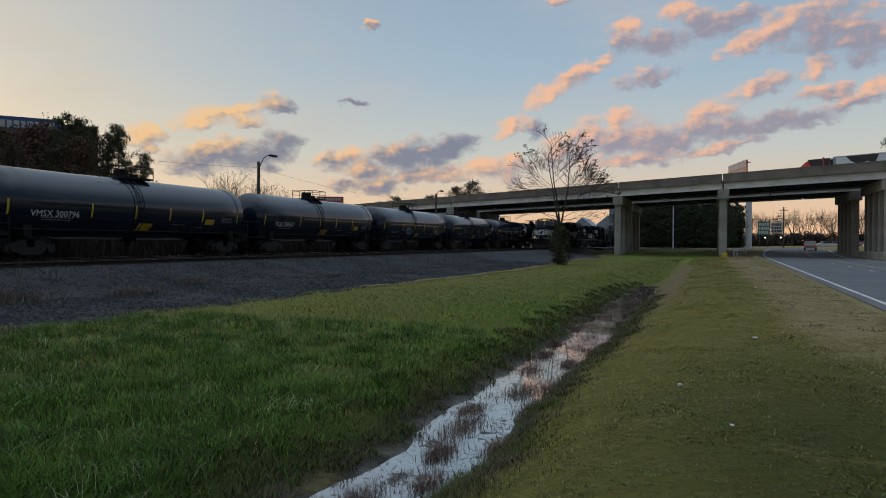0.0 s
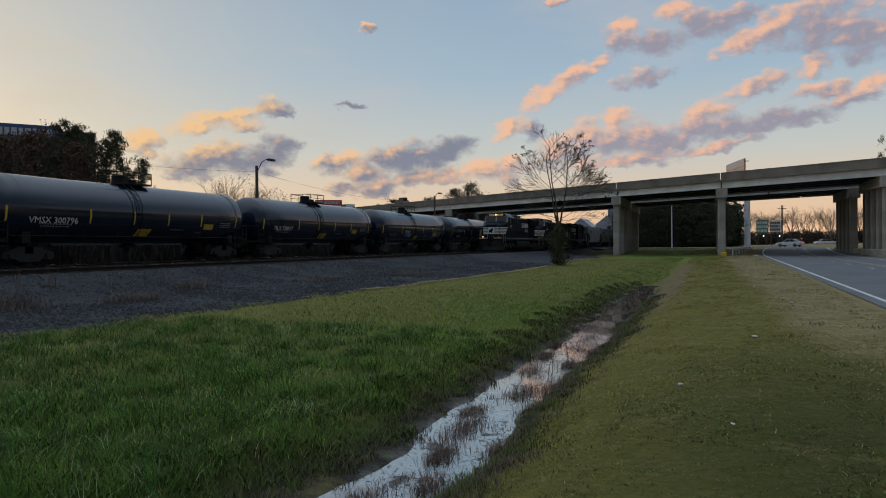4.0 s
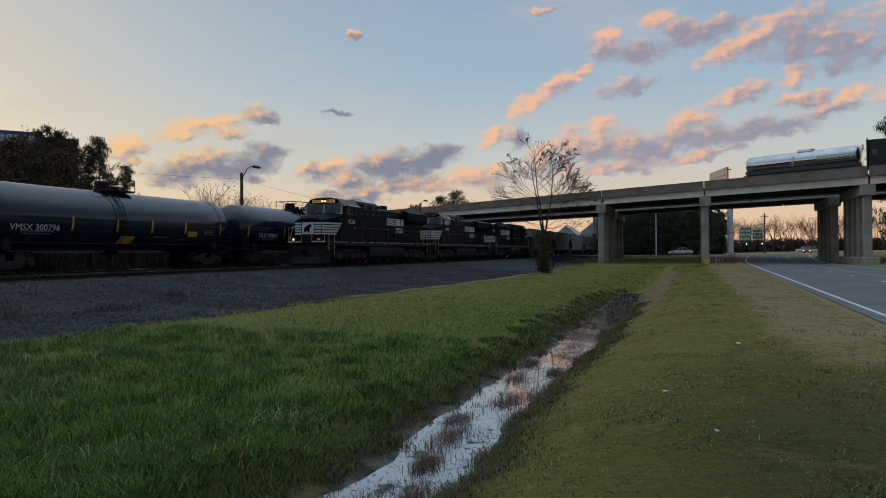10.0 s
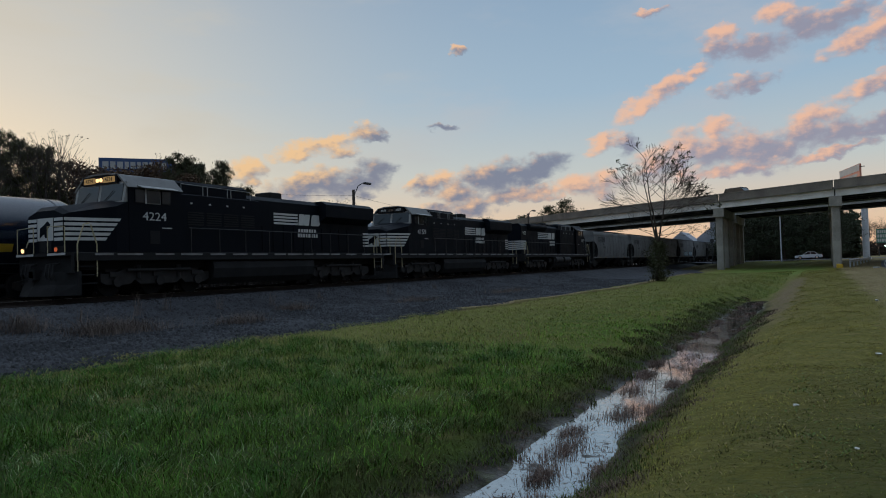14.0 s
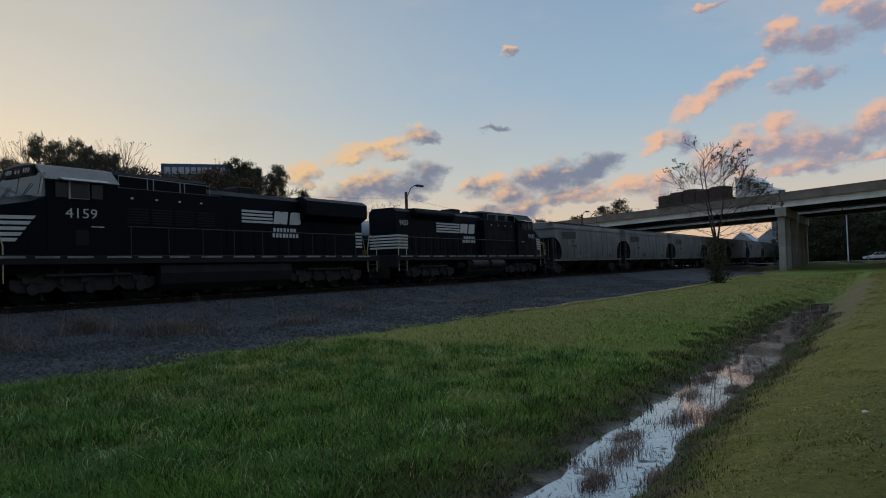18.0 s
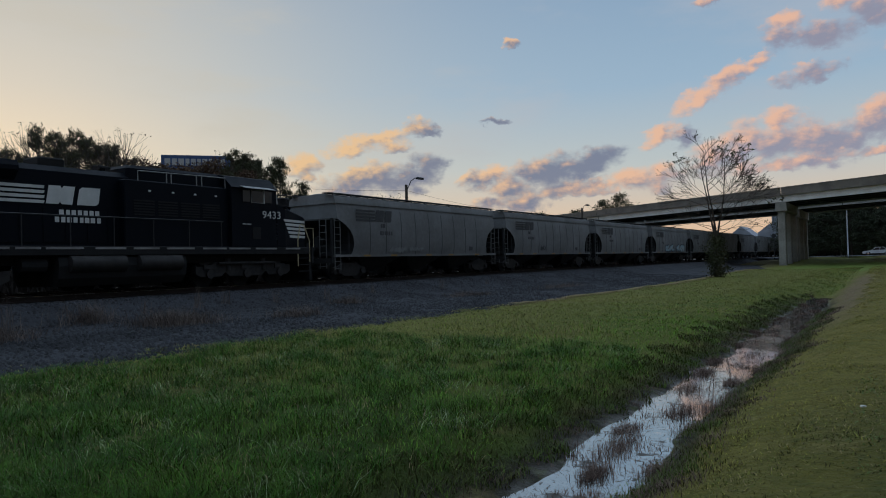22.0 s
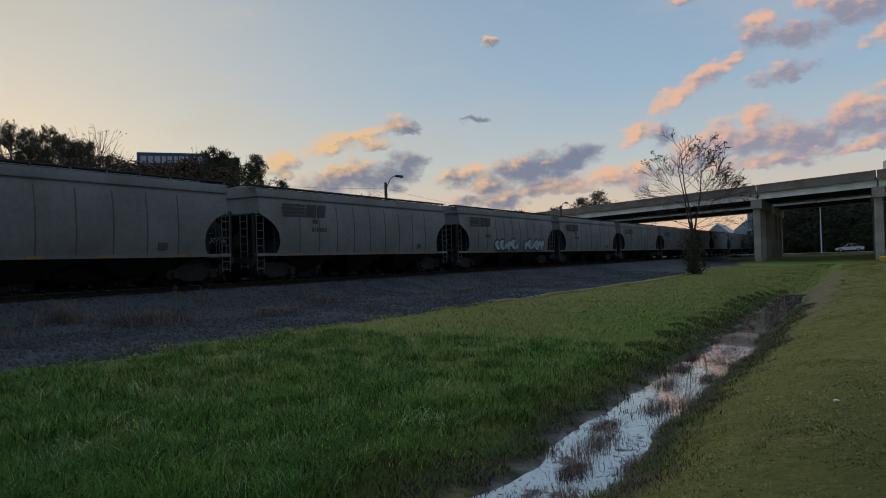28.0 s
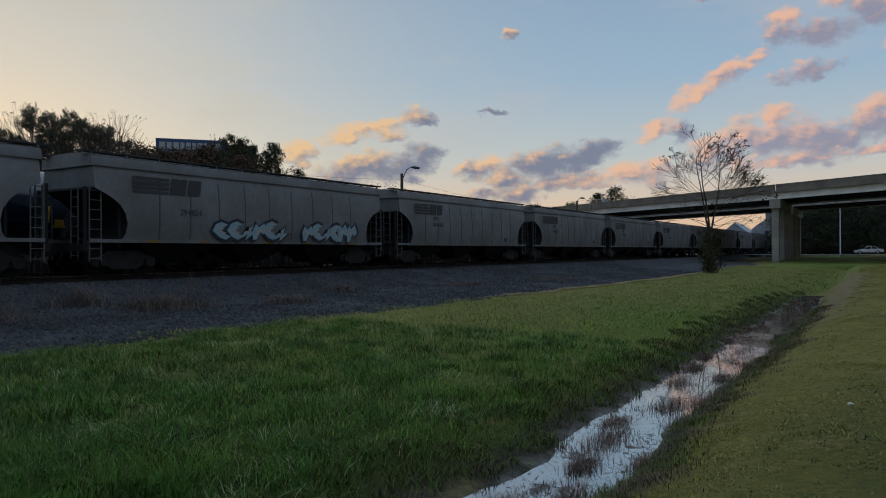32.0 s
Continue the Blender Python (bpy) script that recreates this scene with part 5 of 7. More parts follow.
def build_tank(m, mark, turning=False):
    t = thing("tank_wagon", m, "glossy black tank wagon with yellow reflectors standing on a siding", "freight wagon", "tank wagons on the siding")
    L, r, zc = TANK_L, 1.57, 2.46
    rings = []
    for k in range(6):
        a = k / 5 * math.pi / 2
        rings.append((0.62 + 0.72 * (1 - math.sin(a)), max(r * math.cos(a), 0.06), zc + 0.0))
    rings += [(3.5, r, zc), (L / 2, r, zc), (L - 3.5, r, zc)]
    rings += [(L - p[0], p[1], zc) for p in rings[5::-1]]
    bm = bmesh.new()
    lathe(bm, sorted(rings), "y", 40)
    part("tank", bm, TANK_BLACK, t, "glossy black tank shell", smooth=True)
    for y in (L / 2 - 0.75, L / 2 - 0.55, 1.85, L - 1.85):
        bm = bmesh.new()
        lathe(bm, [(y, r + 0.012, zc), (y + 0.07, r + 0.012, zc)], "y", 40)
        part("weld_band", bm, TANK_BLACK, t, smooth=True)
    for y in (0.5, L - 4.2):
        part("stub_sill", B((box, -0.28, 0.28, y, y + 3.7, 0.85, 1.35)), UNDER_BLACK, t)
    for y, d in ((0.6, 1), (L - 0.6, -1)):
        part("end_platform", B((box, -1.45, 1.45, min(y, y + 0.55 * d), max(y, y + 0.55 * d), 1.05, 1.18), (box, -1.3, 1.3, min(y + 1.3 * d, y + 1.7 * d), max(y + 1.3 * d, y + 1.7 * d), 1.0, 1.5)), UNDER_BLACK, t)
        bm = bmesh.new()
        path_tube(bm, [(-1.4, y, 1.15), (-1.4, y, 2.1), (1.4, y, 2.1), (1.4, y, 1.15)], 0.02)
        part("end_rail", bm, UNDER_BLACK, t)
        for s in (-1, 1):
            ladder(t, s * 1.47, y + 0.3 * d, 0.45, 1.9, UNDER_BLACK)
        coupler(t, 0.0 if d > 0 else L, d)
        car_bogie(t, 2.4 if d > 0 else L - 2.4, False)
    for s in (-1, 1):
        bm = bmesh.new()
        path_tube(bm, [(1.48 * s, 1.2, 1.32), (1.48 * s, L - 1.2, 1.32)], 0.022)
        for k in range(7):
            y = 3 + k * (L - 6) / 6
            tube(bm, (1.48 * s, y, 1.32), (1.2 * s, y, 1.75), 0.015, n=5)
        part("grab_rail", bm, UNDER_BLACK, t)
        # reflectors follow the shell
        for y in (0.95, 5.2, 7.9, 10.3, 12.9, L - 1.9):
            bm = bmesh.new()
            for a in range(4):
                a0, a1 = radians(-20 + 6 * a), radians(-14 + 6 * a)
                bm.faces.new([bm.verts.new((s * (r + 0.01) * math.cos(q), yy, zc + (r + 0.01) * math.sin(q))) for q, yy in ((a0, y), (a0, y + 0.1), (a1, y + 0.1), (a1, y))])
            part("reflector", bm, YELLOW, t, "upright yellow reflector")
        # placards and stencils
        bm = bmesh.new()
        for y, w, a0, a1 in ((8.3, 0.95, -46, -28), (13.2, 0.8, -26, -14)):
            bm = bmesh.new()
            slant = 0.12 if w > 0.9 else 0.0
            for k in range(5):
                q0, q1 = a0 + (a1 - a0) * k / 5, a0 + (a1 - a0) * (k + 1) / 5
                e0, e1 = slant * (1 - k / 5), slant * (1 - (k + 1) / 5)
                bm.faces.new([bm.verts.new((s * (r + 0.012) * math.cos(radians(q)), yy, zc + (r + 0.012) * math.sin(radians(q)))) for q, yy in ((q0, y - e0), (q0, y + w - e0), (q1, y + w - e1), (q1, y - e1))])
            part("placard", bm, YELLOW, t, "yellow placard")
        bm = bmesh.new()
        for y, w, a in ((2.6, 1.6, -24), (2.7, 1.4, -28), (10.6, 0.9, -29), (12.6, 0.5, -34), (14.6, 0.9, -12), (14.6, 0.9, -16), (14.6, 0.9, -20)):
            y0 = y
            while y0 < y + w:
                d = random.uniform(0.05, 0.14)
                bm.faces.new([bm.verts.new((s * (r + 0.011) * math.cos(radians(q)), yy, zc + (r + 0.011) * math.sin(radians(q)))) for q, yy in ((a, y0), (a, y0 + d), (a + 2.0, y0 + d), (a + 2.0, y0))])
                y0 += d + 0.04
        tagged(part("stencil", bm, material_frame, t), "small pale stencil rows", kind="stuff")
    a = radians(-17)
    lettering("wagon_mark", mark, 0.40, LOCO_WHITE, t, pose((r + 0.03) * math.cos(a), 3.3, zc + (r + 0.03) * math.sin(a), 0, 12, 0) @ SIDE @ Matrix.Diagonal((1.08, 1, 1, 1)), "white wagon mark")
    # top fittings: manway platform, rails, valve bonnet, ladders
    y0 = L / 2
    plat = part("top_platform", B((box, -0.85, 0.85, y0 - 1.0, y0 + 0.9, zc + r - 0.02, zc + r + 0.06)), UNDER_BLACK, t, "black manway platform")
    bm = bmesh.new()
    for x in (-0.85, 0.85):
        path_tube(bm, [(x, y0 - 1.0, zc + r), (x, y0 - 1.0, zc + r + 0.62), (x, y0 + 0.9, zc + r + 0.62), (x, y0 + 0.9, zc + r)], 0.024)
        path_tube(bm, [(x, y0 - 1.0, zc + r + 0.34), (x, y0 + 0.9, zc + r + 0.34)], 0.018)
        tube(bm, (x, y0, zc + r), (x, y0, zc + r + 0.62), 0.02, n=5)
        part("guard_rail", bm, UNDER_BLACK, t, "thin guard rail")
        bm = bmesh.new()
    for yy in (y0 - 1.0, y0 + 0.9):
        path_tube(bm, [(-0.85, yy, zc + r + 0.62), (0.85, yy, zc + r + 0.62)], 0.02)
    path_tube(bm, [(0.85, y0 - 1.0, zc + r + 0.55), (0.85, y0 - 2.1, zc + r + 0.55), (0.85, y0 - 2.1, zc + r + 0.42)], 0.02)
    part("guard_rail", bm, UNDER_BLACK, t, "thin guard rail")
    bm = bmesh.new()
    tube(bm, (0, y0 - 0.45, zc + r), (0, y0 - 0.45, zc + r + 0.42), 0.36, n=20)
    tube(bm, (0, y0 - 0.45, zc + r + 0.42), (0, y0 - 0.45, zc + r + 0.5), 0.4, 0.3, n=20)
    part("manway", bm, UNDER_BLACK, t)
    bm = bmesh.new()
    tube(bm, (0, y0 + 0.4, zc + r), (0, y0 + 0.4, zc + r + 0.3), 0.25, n=14)
    part("valve_bonnet", bm, UNDER_BLACK, t)
    for s in (-1, 1):
        bm = bmesh.new()
        for yy in (y0 - 1.0, y0 - 0.58):
            path_tube(bm, [(s * (r + 0.12) * math.cos(radians(q)), yy, zc + (r + 0.12) * math.sin(radians(q))) for q in (-50, -30, -10, 10, 30, 50, 62)], 0.022, n=5)
        for q in range(-48, 60, 12):
            tube(bm, (s * (r + 0.12) * math.cos(radians(q)), y0 - 1.0, zc + (r + 0.12) * math.sin(radians(q))), (s * (r + 0.12) * math.cos(radians(q)), y0 - 0.58, zc + (r + 0.12) * math.sin(radians(q))), 0.014, n=4)
        part("side_ladder", bm, UNDER_BLACK, t)
    bm = bmesh.new()
    tube(bm, (0, y0, zc - r - 0.35), (0, y0, zc - r + 0.1), 0.16, n=12)
    box(bm, -0.3, 0.3, y0 - 0.3, y0 + 0.3, zc - r - 0.1, zc - r + 0.05)
    part("bottom_outlet", bm, UNDER_BLACK, t)
    return t


TANK_YS = [37.87 + 17.95 * k for k in range(-4, 6)]
for k, y in enumerate(TANK_YS):
    if k == 3:
        build_tank(pose(SIDING_X, y, RAIL_Z), "VMSX 300796")
    elif k == 4:
        build_tank(pose(SIDING_X, y, RAIL_Z), "TILX 730617")
        tank_model = scene.collection.objects["tank_wagon.001"]
for k, y in enumerate(TANK_YS):
    if k not in (3, 4):
        c = copy_thing(tank_model, pose(SIDING_X, y, RAIL_Z))
        for o in c.children:
            if o.name.startswith("wagon_mark"):
                bpy.data.objects.remove(o)


def tank_scribble(t, y0, loops, mat):
    """Loose sprayed loops on the shell, drawn as thin bent strokes."""
    rng = random.Random(int(y0 * 10))
    for k in range(loops):
        pts = []
        for j in range(15):
            a = j / 14 * 2 * math.pi * rng.uniform(0.9, 1.05)
            y = y0 + 0.42 * k + 0.26 * math.cos(a) + 0.03 * j
            q = radians(-20 + (9 + 3 * rng.random()) * math.sin(a))
            pts.append((1.585 * math.cos(q), y, 2.46 + 1.585 * math.sin(q)))
        bm = bmesh.new()
        path_tube(bm, pts, 0.022, 4)
        part("spray_paint", bm, mat, t, "pale sprayed loop on the tank")


scribbled = min((o for o in scene.collection.objects if o.name.startswith("tank_wagon")), key=lambda o: abs(o.matrix_basis.translation.y - TANK_YS[5]))
tank_scribble(scribbled, 6.0, 3, GRAF_PALE)
tank_scribble(scribbled, 13.0, 4, GRAF_FAINT)
for o in list(wagons[3].children):
    if o.name.startswith("wagon_figures"):
        bpy.data.objects.remove(o)
lettering("wagon_figures", "294854", 0.34, HOPPER_INK, wagons[3], pose(1.622, 4.8, 2.3) @ SIDE, "dark wagon number")


# ---- vegetation ----
LEAF = material("pine_needles", (0.055, 0.062, 0.03), 0.8, other=(0.095, 0.075, 0.04), scale=0.6, grain=3, island=0.4, spec=0.2, bump=0)
LEAF_BROWN = material("dry_oak_leaves", (0.11, 0.064, 0.038), 0.8, other=(0.06, 0.045, 0.032), scale=0.6, grain=3, island=0.4, spec=0.2, bump=0)
BARK = material("grey_brown_bark", (0.07, 0.055, 0.045), 0.95, scale=3, grain=25, bump=0.4)
BLADE = material("meadow_blades", (0.120, 0.160, 0.022), 0.7, other=(0.205, 0.184, 0.040), scale=0.22, grain=1.5, island=0.9, spec=0.08, bump=0, amount=0.85, upright=1.1)
BLADE_TIP = material("arching_tuft_blades", (0.032, 0.078, 0.008), 0.6, other=(0.080, 0.135, 0.016), scale=0.8, grain=2, island=0.85, spec=0.06, bump=0, amount=0.8, upright=0.5)
BLADE_PALE = material("pale_curled_blades", (0.34, 0.40, 0.20), 0.5, other=(0.16, 0.22, 0.08), scale=0.8, grain=2, island=0.5, spec=0.4, bump=0, upright=0.8)
BLADE_LUSH = material("lush_wet_blades", (0.17, 0.28, 0.030), 0.65, other=(0.12, 0.21, 0.023), scale=0.5, grain=2, island=0.6, spec=0.08, bump=0, amount=0.8, upright=1.2)
BLADE_BANK = material("rank_bank_blades", (0.060, 0.088, 0.014), 0.7, other=(0.075, 0.062, 0.028), scale=0.8, grain=2, island=0.6, spec=0.08, bump=0, amount=0.8, upright=0.8)
BLADE_OLIVE = material("mown_verge_blades", (0.20, 0.160, 0.034), 0.75, other=(0.145, 0.135, 0.030), scale=0.3, grain=1.2, island=0.85, spec=0.05, bump=0, amount=0.95, upright=1.6)
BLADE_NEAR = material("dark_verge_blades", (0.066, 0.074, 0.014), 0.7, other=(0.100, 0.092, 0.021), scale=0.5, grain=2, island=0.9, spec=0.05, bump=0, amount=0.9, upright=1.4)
WEED = material("grey_dead_weeds", (0.125, 0.098, 0.082), 0.9, other=(0.065, 0.052, 0.045), scale=1.0, grain=6, island=0.5, spec=0.1, bump=0, upright=0.6)
CLOVER = material("small_green_leaves", (0.10, 0.145, 0.03), 0.6, other=(0.07, 0.10, 0.02), scale=1.0, grain=6, island=0.3, spec=0.2, bump=0, upright=1.0)
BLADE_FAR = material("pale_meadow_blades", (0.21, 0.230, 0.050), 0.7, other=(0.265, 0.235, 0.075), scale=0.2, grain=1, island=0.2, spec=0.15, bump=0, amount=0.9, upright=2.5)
BLADE_DRY = material("dry_straw_blades", (0.33, 0.25, 0.13), 0.75, other=(0.19, 0.145, 0.07), scale=0.6, grain=3, island=0.35, spec=0.2, bump=0, upright=2.5)
BRUSH = material("grey_dead_brush", (0.032, 0.026, 0.023), 0.9, other=(0.018, 0.015, 0.014), scale=0.5, grain=3, island=0.4, spec=0.1, bump=0)
BRUSH_FAR = material("grey_brown_thicket", (0.075, 0.058, 0.048), 0.9, other=(0.05, 0.04, 0.036), scale=0.3, grain=2, island=0.4, spec=0.1, bump=0)
LEAF_WOOD = material("dense_evergreen_leaves", (0.060, 0.075, 0.045), 0.8, other=(0.045, 0.052, 0.034), scale=0.4, grain=2, island=0.35, spec=0.2, bump=0)
REED = material("dead_brown_reeds", (0.15, 0.100, 0.078), 0.85, other=(0.08, 0.065, 0.055), scale=2, grain=9, island=0.4, spec=0.2, bump=0)


def fast_mesh(name, verts, loops, starts, mat):
    """A mesh from arrays: vertices, face corners, and where each face begins."""
    me = bpy.data.meshes.new(name)
    me.vertices.add(len(verts))
    me.vertices.foreach_set("co", np.asarray(verts, np.float32).ravel())
    me.loops.add(len(loops))
    me.loops.foreach_set("vertex_index", np.asarray(loops, np.int32))
    me.polygons.add(len(starts))
    me.polygons.foreach_set("loop_start", np.asarray(starts, np.int32))
    me.update(calc_edges=True)
    me.materials.append(mat)
    return me


def stuff(name, me, label, parent=None):
    ob = new(name, me)
    ob.parent = parent
    return tagged(ob, label, kind="stuff")


LX = np.concatenate([np.arange(-40, -6, 0.5), np.arange(-6, 1.5, 0.1), np.arange(1.5, 24, 0.5)])
LY = np.concatenate([np.arange(-14, 40, 0.25), np.arange(40, 130, 1.0)])
LAND = np.array([[land(float(x), float(y)) for x in LX] for y in LY])


def land_at(x, y):
    i = np.clip(np.searchsorted(LX, x) - 1, 0, len(LX) - 2)
    j = np.clip(np.searchsorted(LY, y) - 1, 0, len(LY) - 2)
    u, v = (x - LX[i]) / (LX[i + 1] - LX[i]), (y - LY[j]) / (LY[j + 1] - LY[j])
    return (LAND[j, i] * (1 - u) + LAND[j, i + 1] * u) * (1 - v) + (LAND[j + 1, i] * (1 - u) + LAND[j + 1, i + 1] * u) * v


def blades(name, x, y, height, width, mat, label, lean=0.5, z=None, seed=1):
    """Bent tapering blades rooted at x, y."""
    rng = np.random.default_rng(seed)
    n = len(x)
    z = land_at(x, y) if z is None else z
    a = rng.uniform(0, 2 * np.pi, n)
    h = height * rng.uniform(0.55, 1.25, n) * (1 + 0.28 * np.sin(x * 1.9 + 1.3 * np.sin(y * 0.8)) * np.sin(y * 1.4 + x * 0.6))
    bend = h * lean * rng.uniform(0.2, 1.5, n)
    dx, dy = np.cos(a), np.sin(a)
    w = width * rng.uniform(0.7, 1.3, n) / 2
    base = np.stack([x, y, z - 0.01], 1)
    side = np.stack([-dy * w, dx * w, 0 * w], 1)
    mid = base + np.stack([dx * bend * 0.3, dy * bend * 0.3, h * 0.6], 1)
    tip = base + np.stack([dx * bend, dy * bend, h * 0.98], 1)
    verts = np.stack([base - side, base + side, mid + side * 0.8, mid - side * 0.8, tip], 1).reshape(-1, 3)
    k = np.arange(n)[:, None] * 5
    loops = (k + np.array([0, 1, 2, 3, 3, 2, 4])).ravel()
    starts = (np.arange(n)[:, None] * 7 + np.array([0, 4])).ravel()
    return stuff(name, fast_mesh(name, verts, loops, starts, mat), label)


def scatter(n, x0, x1, y0, y1, seed, clump=0.0, size=0.35):
    """Random places in a rectangle, some of them gathered in tufts."""
    rng = np.random.default_rng(seed)
    x, y = rng.uniform(x0, x1, n), rng.uniform(y0, y1, n)
    if clump:
        c = int(n * clump)
        k = max(1, c // 40)
        cx, cy = rng.uniform(x0, x1, k), rng.uniform(y0, y1, k)
        pick = rng.integers(0, k, c)
        x[:c], y[:c] = cx[pick] + rng.normal(0, size, c), cy[pick] + rng.normal(0, size, c)
    return x, y


EDGE_Y, EDGE_X = (5, 15, 21, 28, 38, 48, 60, 74), (-14.4, -14.3, -14.2, -13.2, -12.8, -12.3, -12.6, -14.0)


def thinning(n, x0, x1, y0, y1, power, seed, clump=0.0, size=0.3):
    """Random places, closer together near y0, some gathered in tufts."""
    rng = np.random.default_rng(seed)
    x, y = rng.uniform(x0, x1, n), y0 + (y1 - y0) * rng.uniform(0, 1, n) ** power
    if clump:
        c = int(n * clump)
        k = max(1, c // 40)
        cx, cy = rng.uniform(x0, x1, k), y0 + (y1 - y0) * rng.uniform(0, 1, k) ** power
        pick = rng.integers(0, k, c)
        x[:c], y[:c] = cx[pick] + rng.normal(0, size, c), cy[pick] + rng.normal(0, size, c)
    y = np.maximum(y, y0)
    back = rng.uniform(0, 1, n) < 0.07
    y[back] = y0 - rng.exponential(2.2, int(back.sum()))
    return x, y


def drift(y):
    return np.array([ditch_shift(float(min(v, 70))) for v in y])


def meadow():
    def keep(x, y, edge=-3.95):
        edge = edge + np.clip((y - 32) / 16, 0, 1) * 1.4
        return (x < edge + drift(y) + 0.25 * np.sin(y * 3.1)) & (x > np.interp(y, EDGE_Y, EDGE_X) + 0.25 * np.sin(y * 0.7) + 0.2 * np.sin(y * 2.3))
    x, y = thinning(225000, -15.6, -2.6, 2.5, 90.0, 2.3, 11, 0.5, 0.22)
    m = keep(x, y)
    x, y = x[m], y[m]
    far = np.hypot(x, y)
    # paler blades, more of them with distance
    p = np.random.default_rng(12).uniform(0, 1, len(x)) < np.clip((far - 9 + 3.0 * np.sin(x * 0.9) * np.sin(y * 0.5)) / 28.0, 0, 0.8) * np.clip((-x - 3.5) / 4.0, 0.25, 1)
    # rank picks near blades whose colour holds the shade between tufts
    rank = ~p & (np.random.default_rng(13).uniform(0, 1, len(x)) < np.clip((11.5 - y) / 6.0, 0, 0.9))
    # lush wet growth on the ditch side
    lush = ~p & (np.random.default_rng(14).uniform(0, 1, len(x)) < np.clip((x + 9.0) / 3.5, 0, 0.75) * np.clip((y - 4.0) / 3.5, 0, 1) * np.clip((30 - y) / 12, 0, 1))
    rank &= ~lush
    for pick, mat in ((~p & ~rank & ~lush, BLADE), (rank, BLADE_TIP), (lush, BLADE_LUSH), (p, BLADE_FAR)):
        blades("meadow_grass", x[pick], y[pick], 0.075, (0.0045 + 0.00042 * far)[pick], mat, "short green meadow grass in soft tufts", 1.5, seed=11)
    # a few bleached stems and pale bent tips
    x, y = thinning(5200, -15, -3.8, 2.8, 30, 1.8, 15, 0.5, 0.4)
    m = keep(x, y)
    blades("bleached_grass", x[m], y[m], 0.12, 0.005, BLADE_DRY, "bleached dry grass stems in the meadow", 1.3, seed=15)
    x, y = scatter(42000, -0.55, 0.45, 6, 90, 16)
    x = x + np.interp(y, EDGE_Y, EDGE_X)
    blades("edge_grass", x, y, 0.06, 0.02, BLADE_DRY, "dry grass along the ballast edge", 0.9, seed=16)
    # longer arching tufts close by
    x, y = thinning(64000, -13.0, -3.9, 2.5, 15.0, 1.8, 18, 1.0, 0.13)
    m = keep(x, y, -4.0)
    blades("grass_tufts", x[m], y[m], 0.17, 0.0065, BLADE_TIP, "long arching grass tufts in the meadow", 1.8, seed=18)
    # highlights on the tufts painted as pale curled tips
    x, y = thinning(2400, -12.0, -4.2, 3.2, 14.0, 1.3, 19, 1.0, 0.2)
    m = keep(x, y, -4.0)
    blades("curled_grass", x[m], y[m], 0.15, 0.0045, BLADE_PALE, "curled grass tips with highlights in their pale colour", 2.0, seed=19)
    # ditch bank: darker blades down to the water
    x, y = thinning(42000, -4.7, -3.3, 2.5, 46.0, 1.6, 17, 0.6, 0.12)
    d = drift(y)
    m = ~keep(x, y, -4.4) & (x < -3.45 + d + 0.12 * np.sin(y * 5.1) + 0.07 * np.sin(y * 11.3))
    blades("bank_grass", x[m], y[m], 0.10, 0.008 + 0.0003 * np.abs(y[m]), BLADE_BANK, "dark grass on the ditch bank", 1.2, seed=17)


def verge():
    n = 230000
    x, y = thinning(n, -1.95, 5.2, 2.0, 92.0, 2.7, 21, 0.6, 0.10)
    rng = np.random.default_rng(22)
    wob = drift(y)
    m = (x > -1.85 + wob + 0.1 * np.sin(y * 4.3)) & (x < 3.5 + 0.026 * np.maximum(y - 10, 0))
    m &= ~((np.abs(x + 1.75 + 0.15 * np.sin(y)) < 0.55) & (y > 16 + 6 * rng.uniform(0, 1, n)) & (y < 66))
    rough = np.sin(x * 1.7 + y * 0.31) + np.sin(y * 0.53 + 1.0 + x) * 0.6 + 0.7 * np.sin(x * 3.9 - y * 1.1)
    chance = np.clip((x + 0.22 * rough - 1.15) * 1.1, 0, 0.9) * np.clip((y + 1.2 * rough - 8.5) / 6.0, 0.08, 1) + 0.05 + 0.03 * rough
    dry = rng.uniform(0, 1, n) < np.clip(chance, 0.03, 0.92)
    # darker verge blades, more of them towards the near end
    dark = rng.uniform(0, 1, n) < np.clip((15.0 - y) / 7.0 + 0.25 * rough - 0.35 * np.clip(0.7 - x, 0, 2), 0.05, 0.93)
    w = 0.0038 + 0.00046 * np.maximum(np.hypot(x, y), 2.0)
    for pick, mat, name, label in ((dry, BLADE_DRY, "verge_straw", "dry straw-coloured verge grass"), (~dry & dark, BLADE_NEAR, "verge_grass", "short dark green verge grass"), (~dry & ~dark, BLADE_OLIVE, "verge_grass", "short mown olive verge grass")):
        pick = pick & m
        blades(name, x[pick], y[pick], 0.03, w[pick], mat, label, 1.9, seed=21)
    # small broad-leaved weeds
    x, y = thinning(3000, -0.6, 3.4, 2.3, 12, 1.5, 29, 0.9, 0.12)
    blades("clover_weeds", x, y, 0.03, 0.016, CLOVER, "small green weeds in the verge", 1.3, seed=29)
    # darker tufts among the straw
    x, y = scatter(2200, 1.2, 4.6, 9, 45, 33, 1.0, 0.22)
    m = x < 3.5 + 0.026 * np.maximum(y - 10, 0)
    blades("verge_tufts", x[m], y[m], 0.045, 0.013, BLADE_NEAR, "dark grass tufts among dry straw", 1.0, seed=34)
    x, y = thinning(13000, -2.4, -1.75, 2.5, 30.0, 1.9, 31, 0.8, 0.12)
    x = x + drift(y)
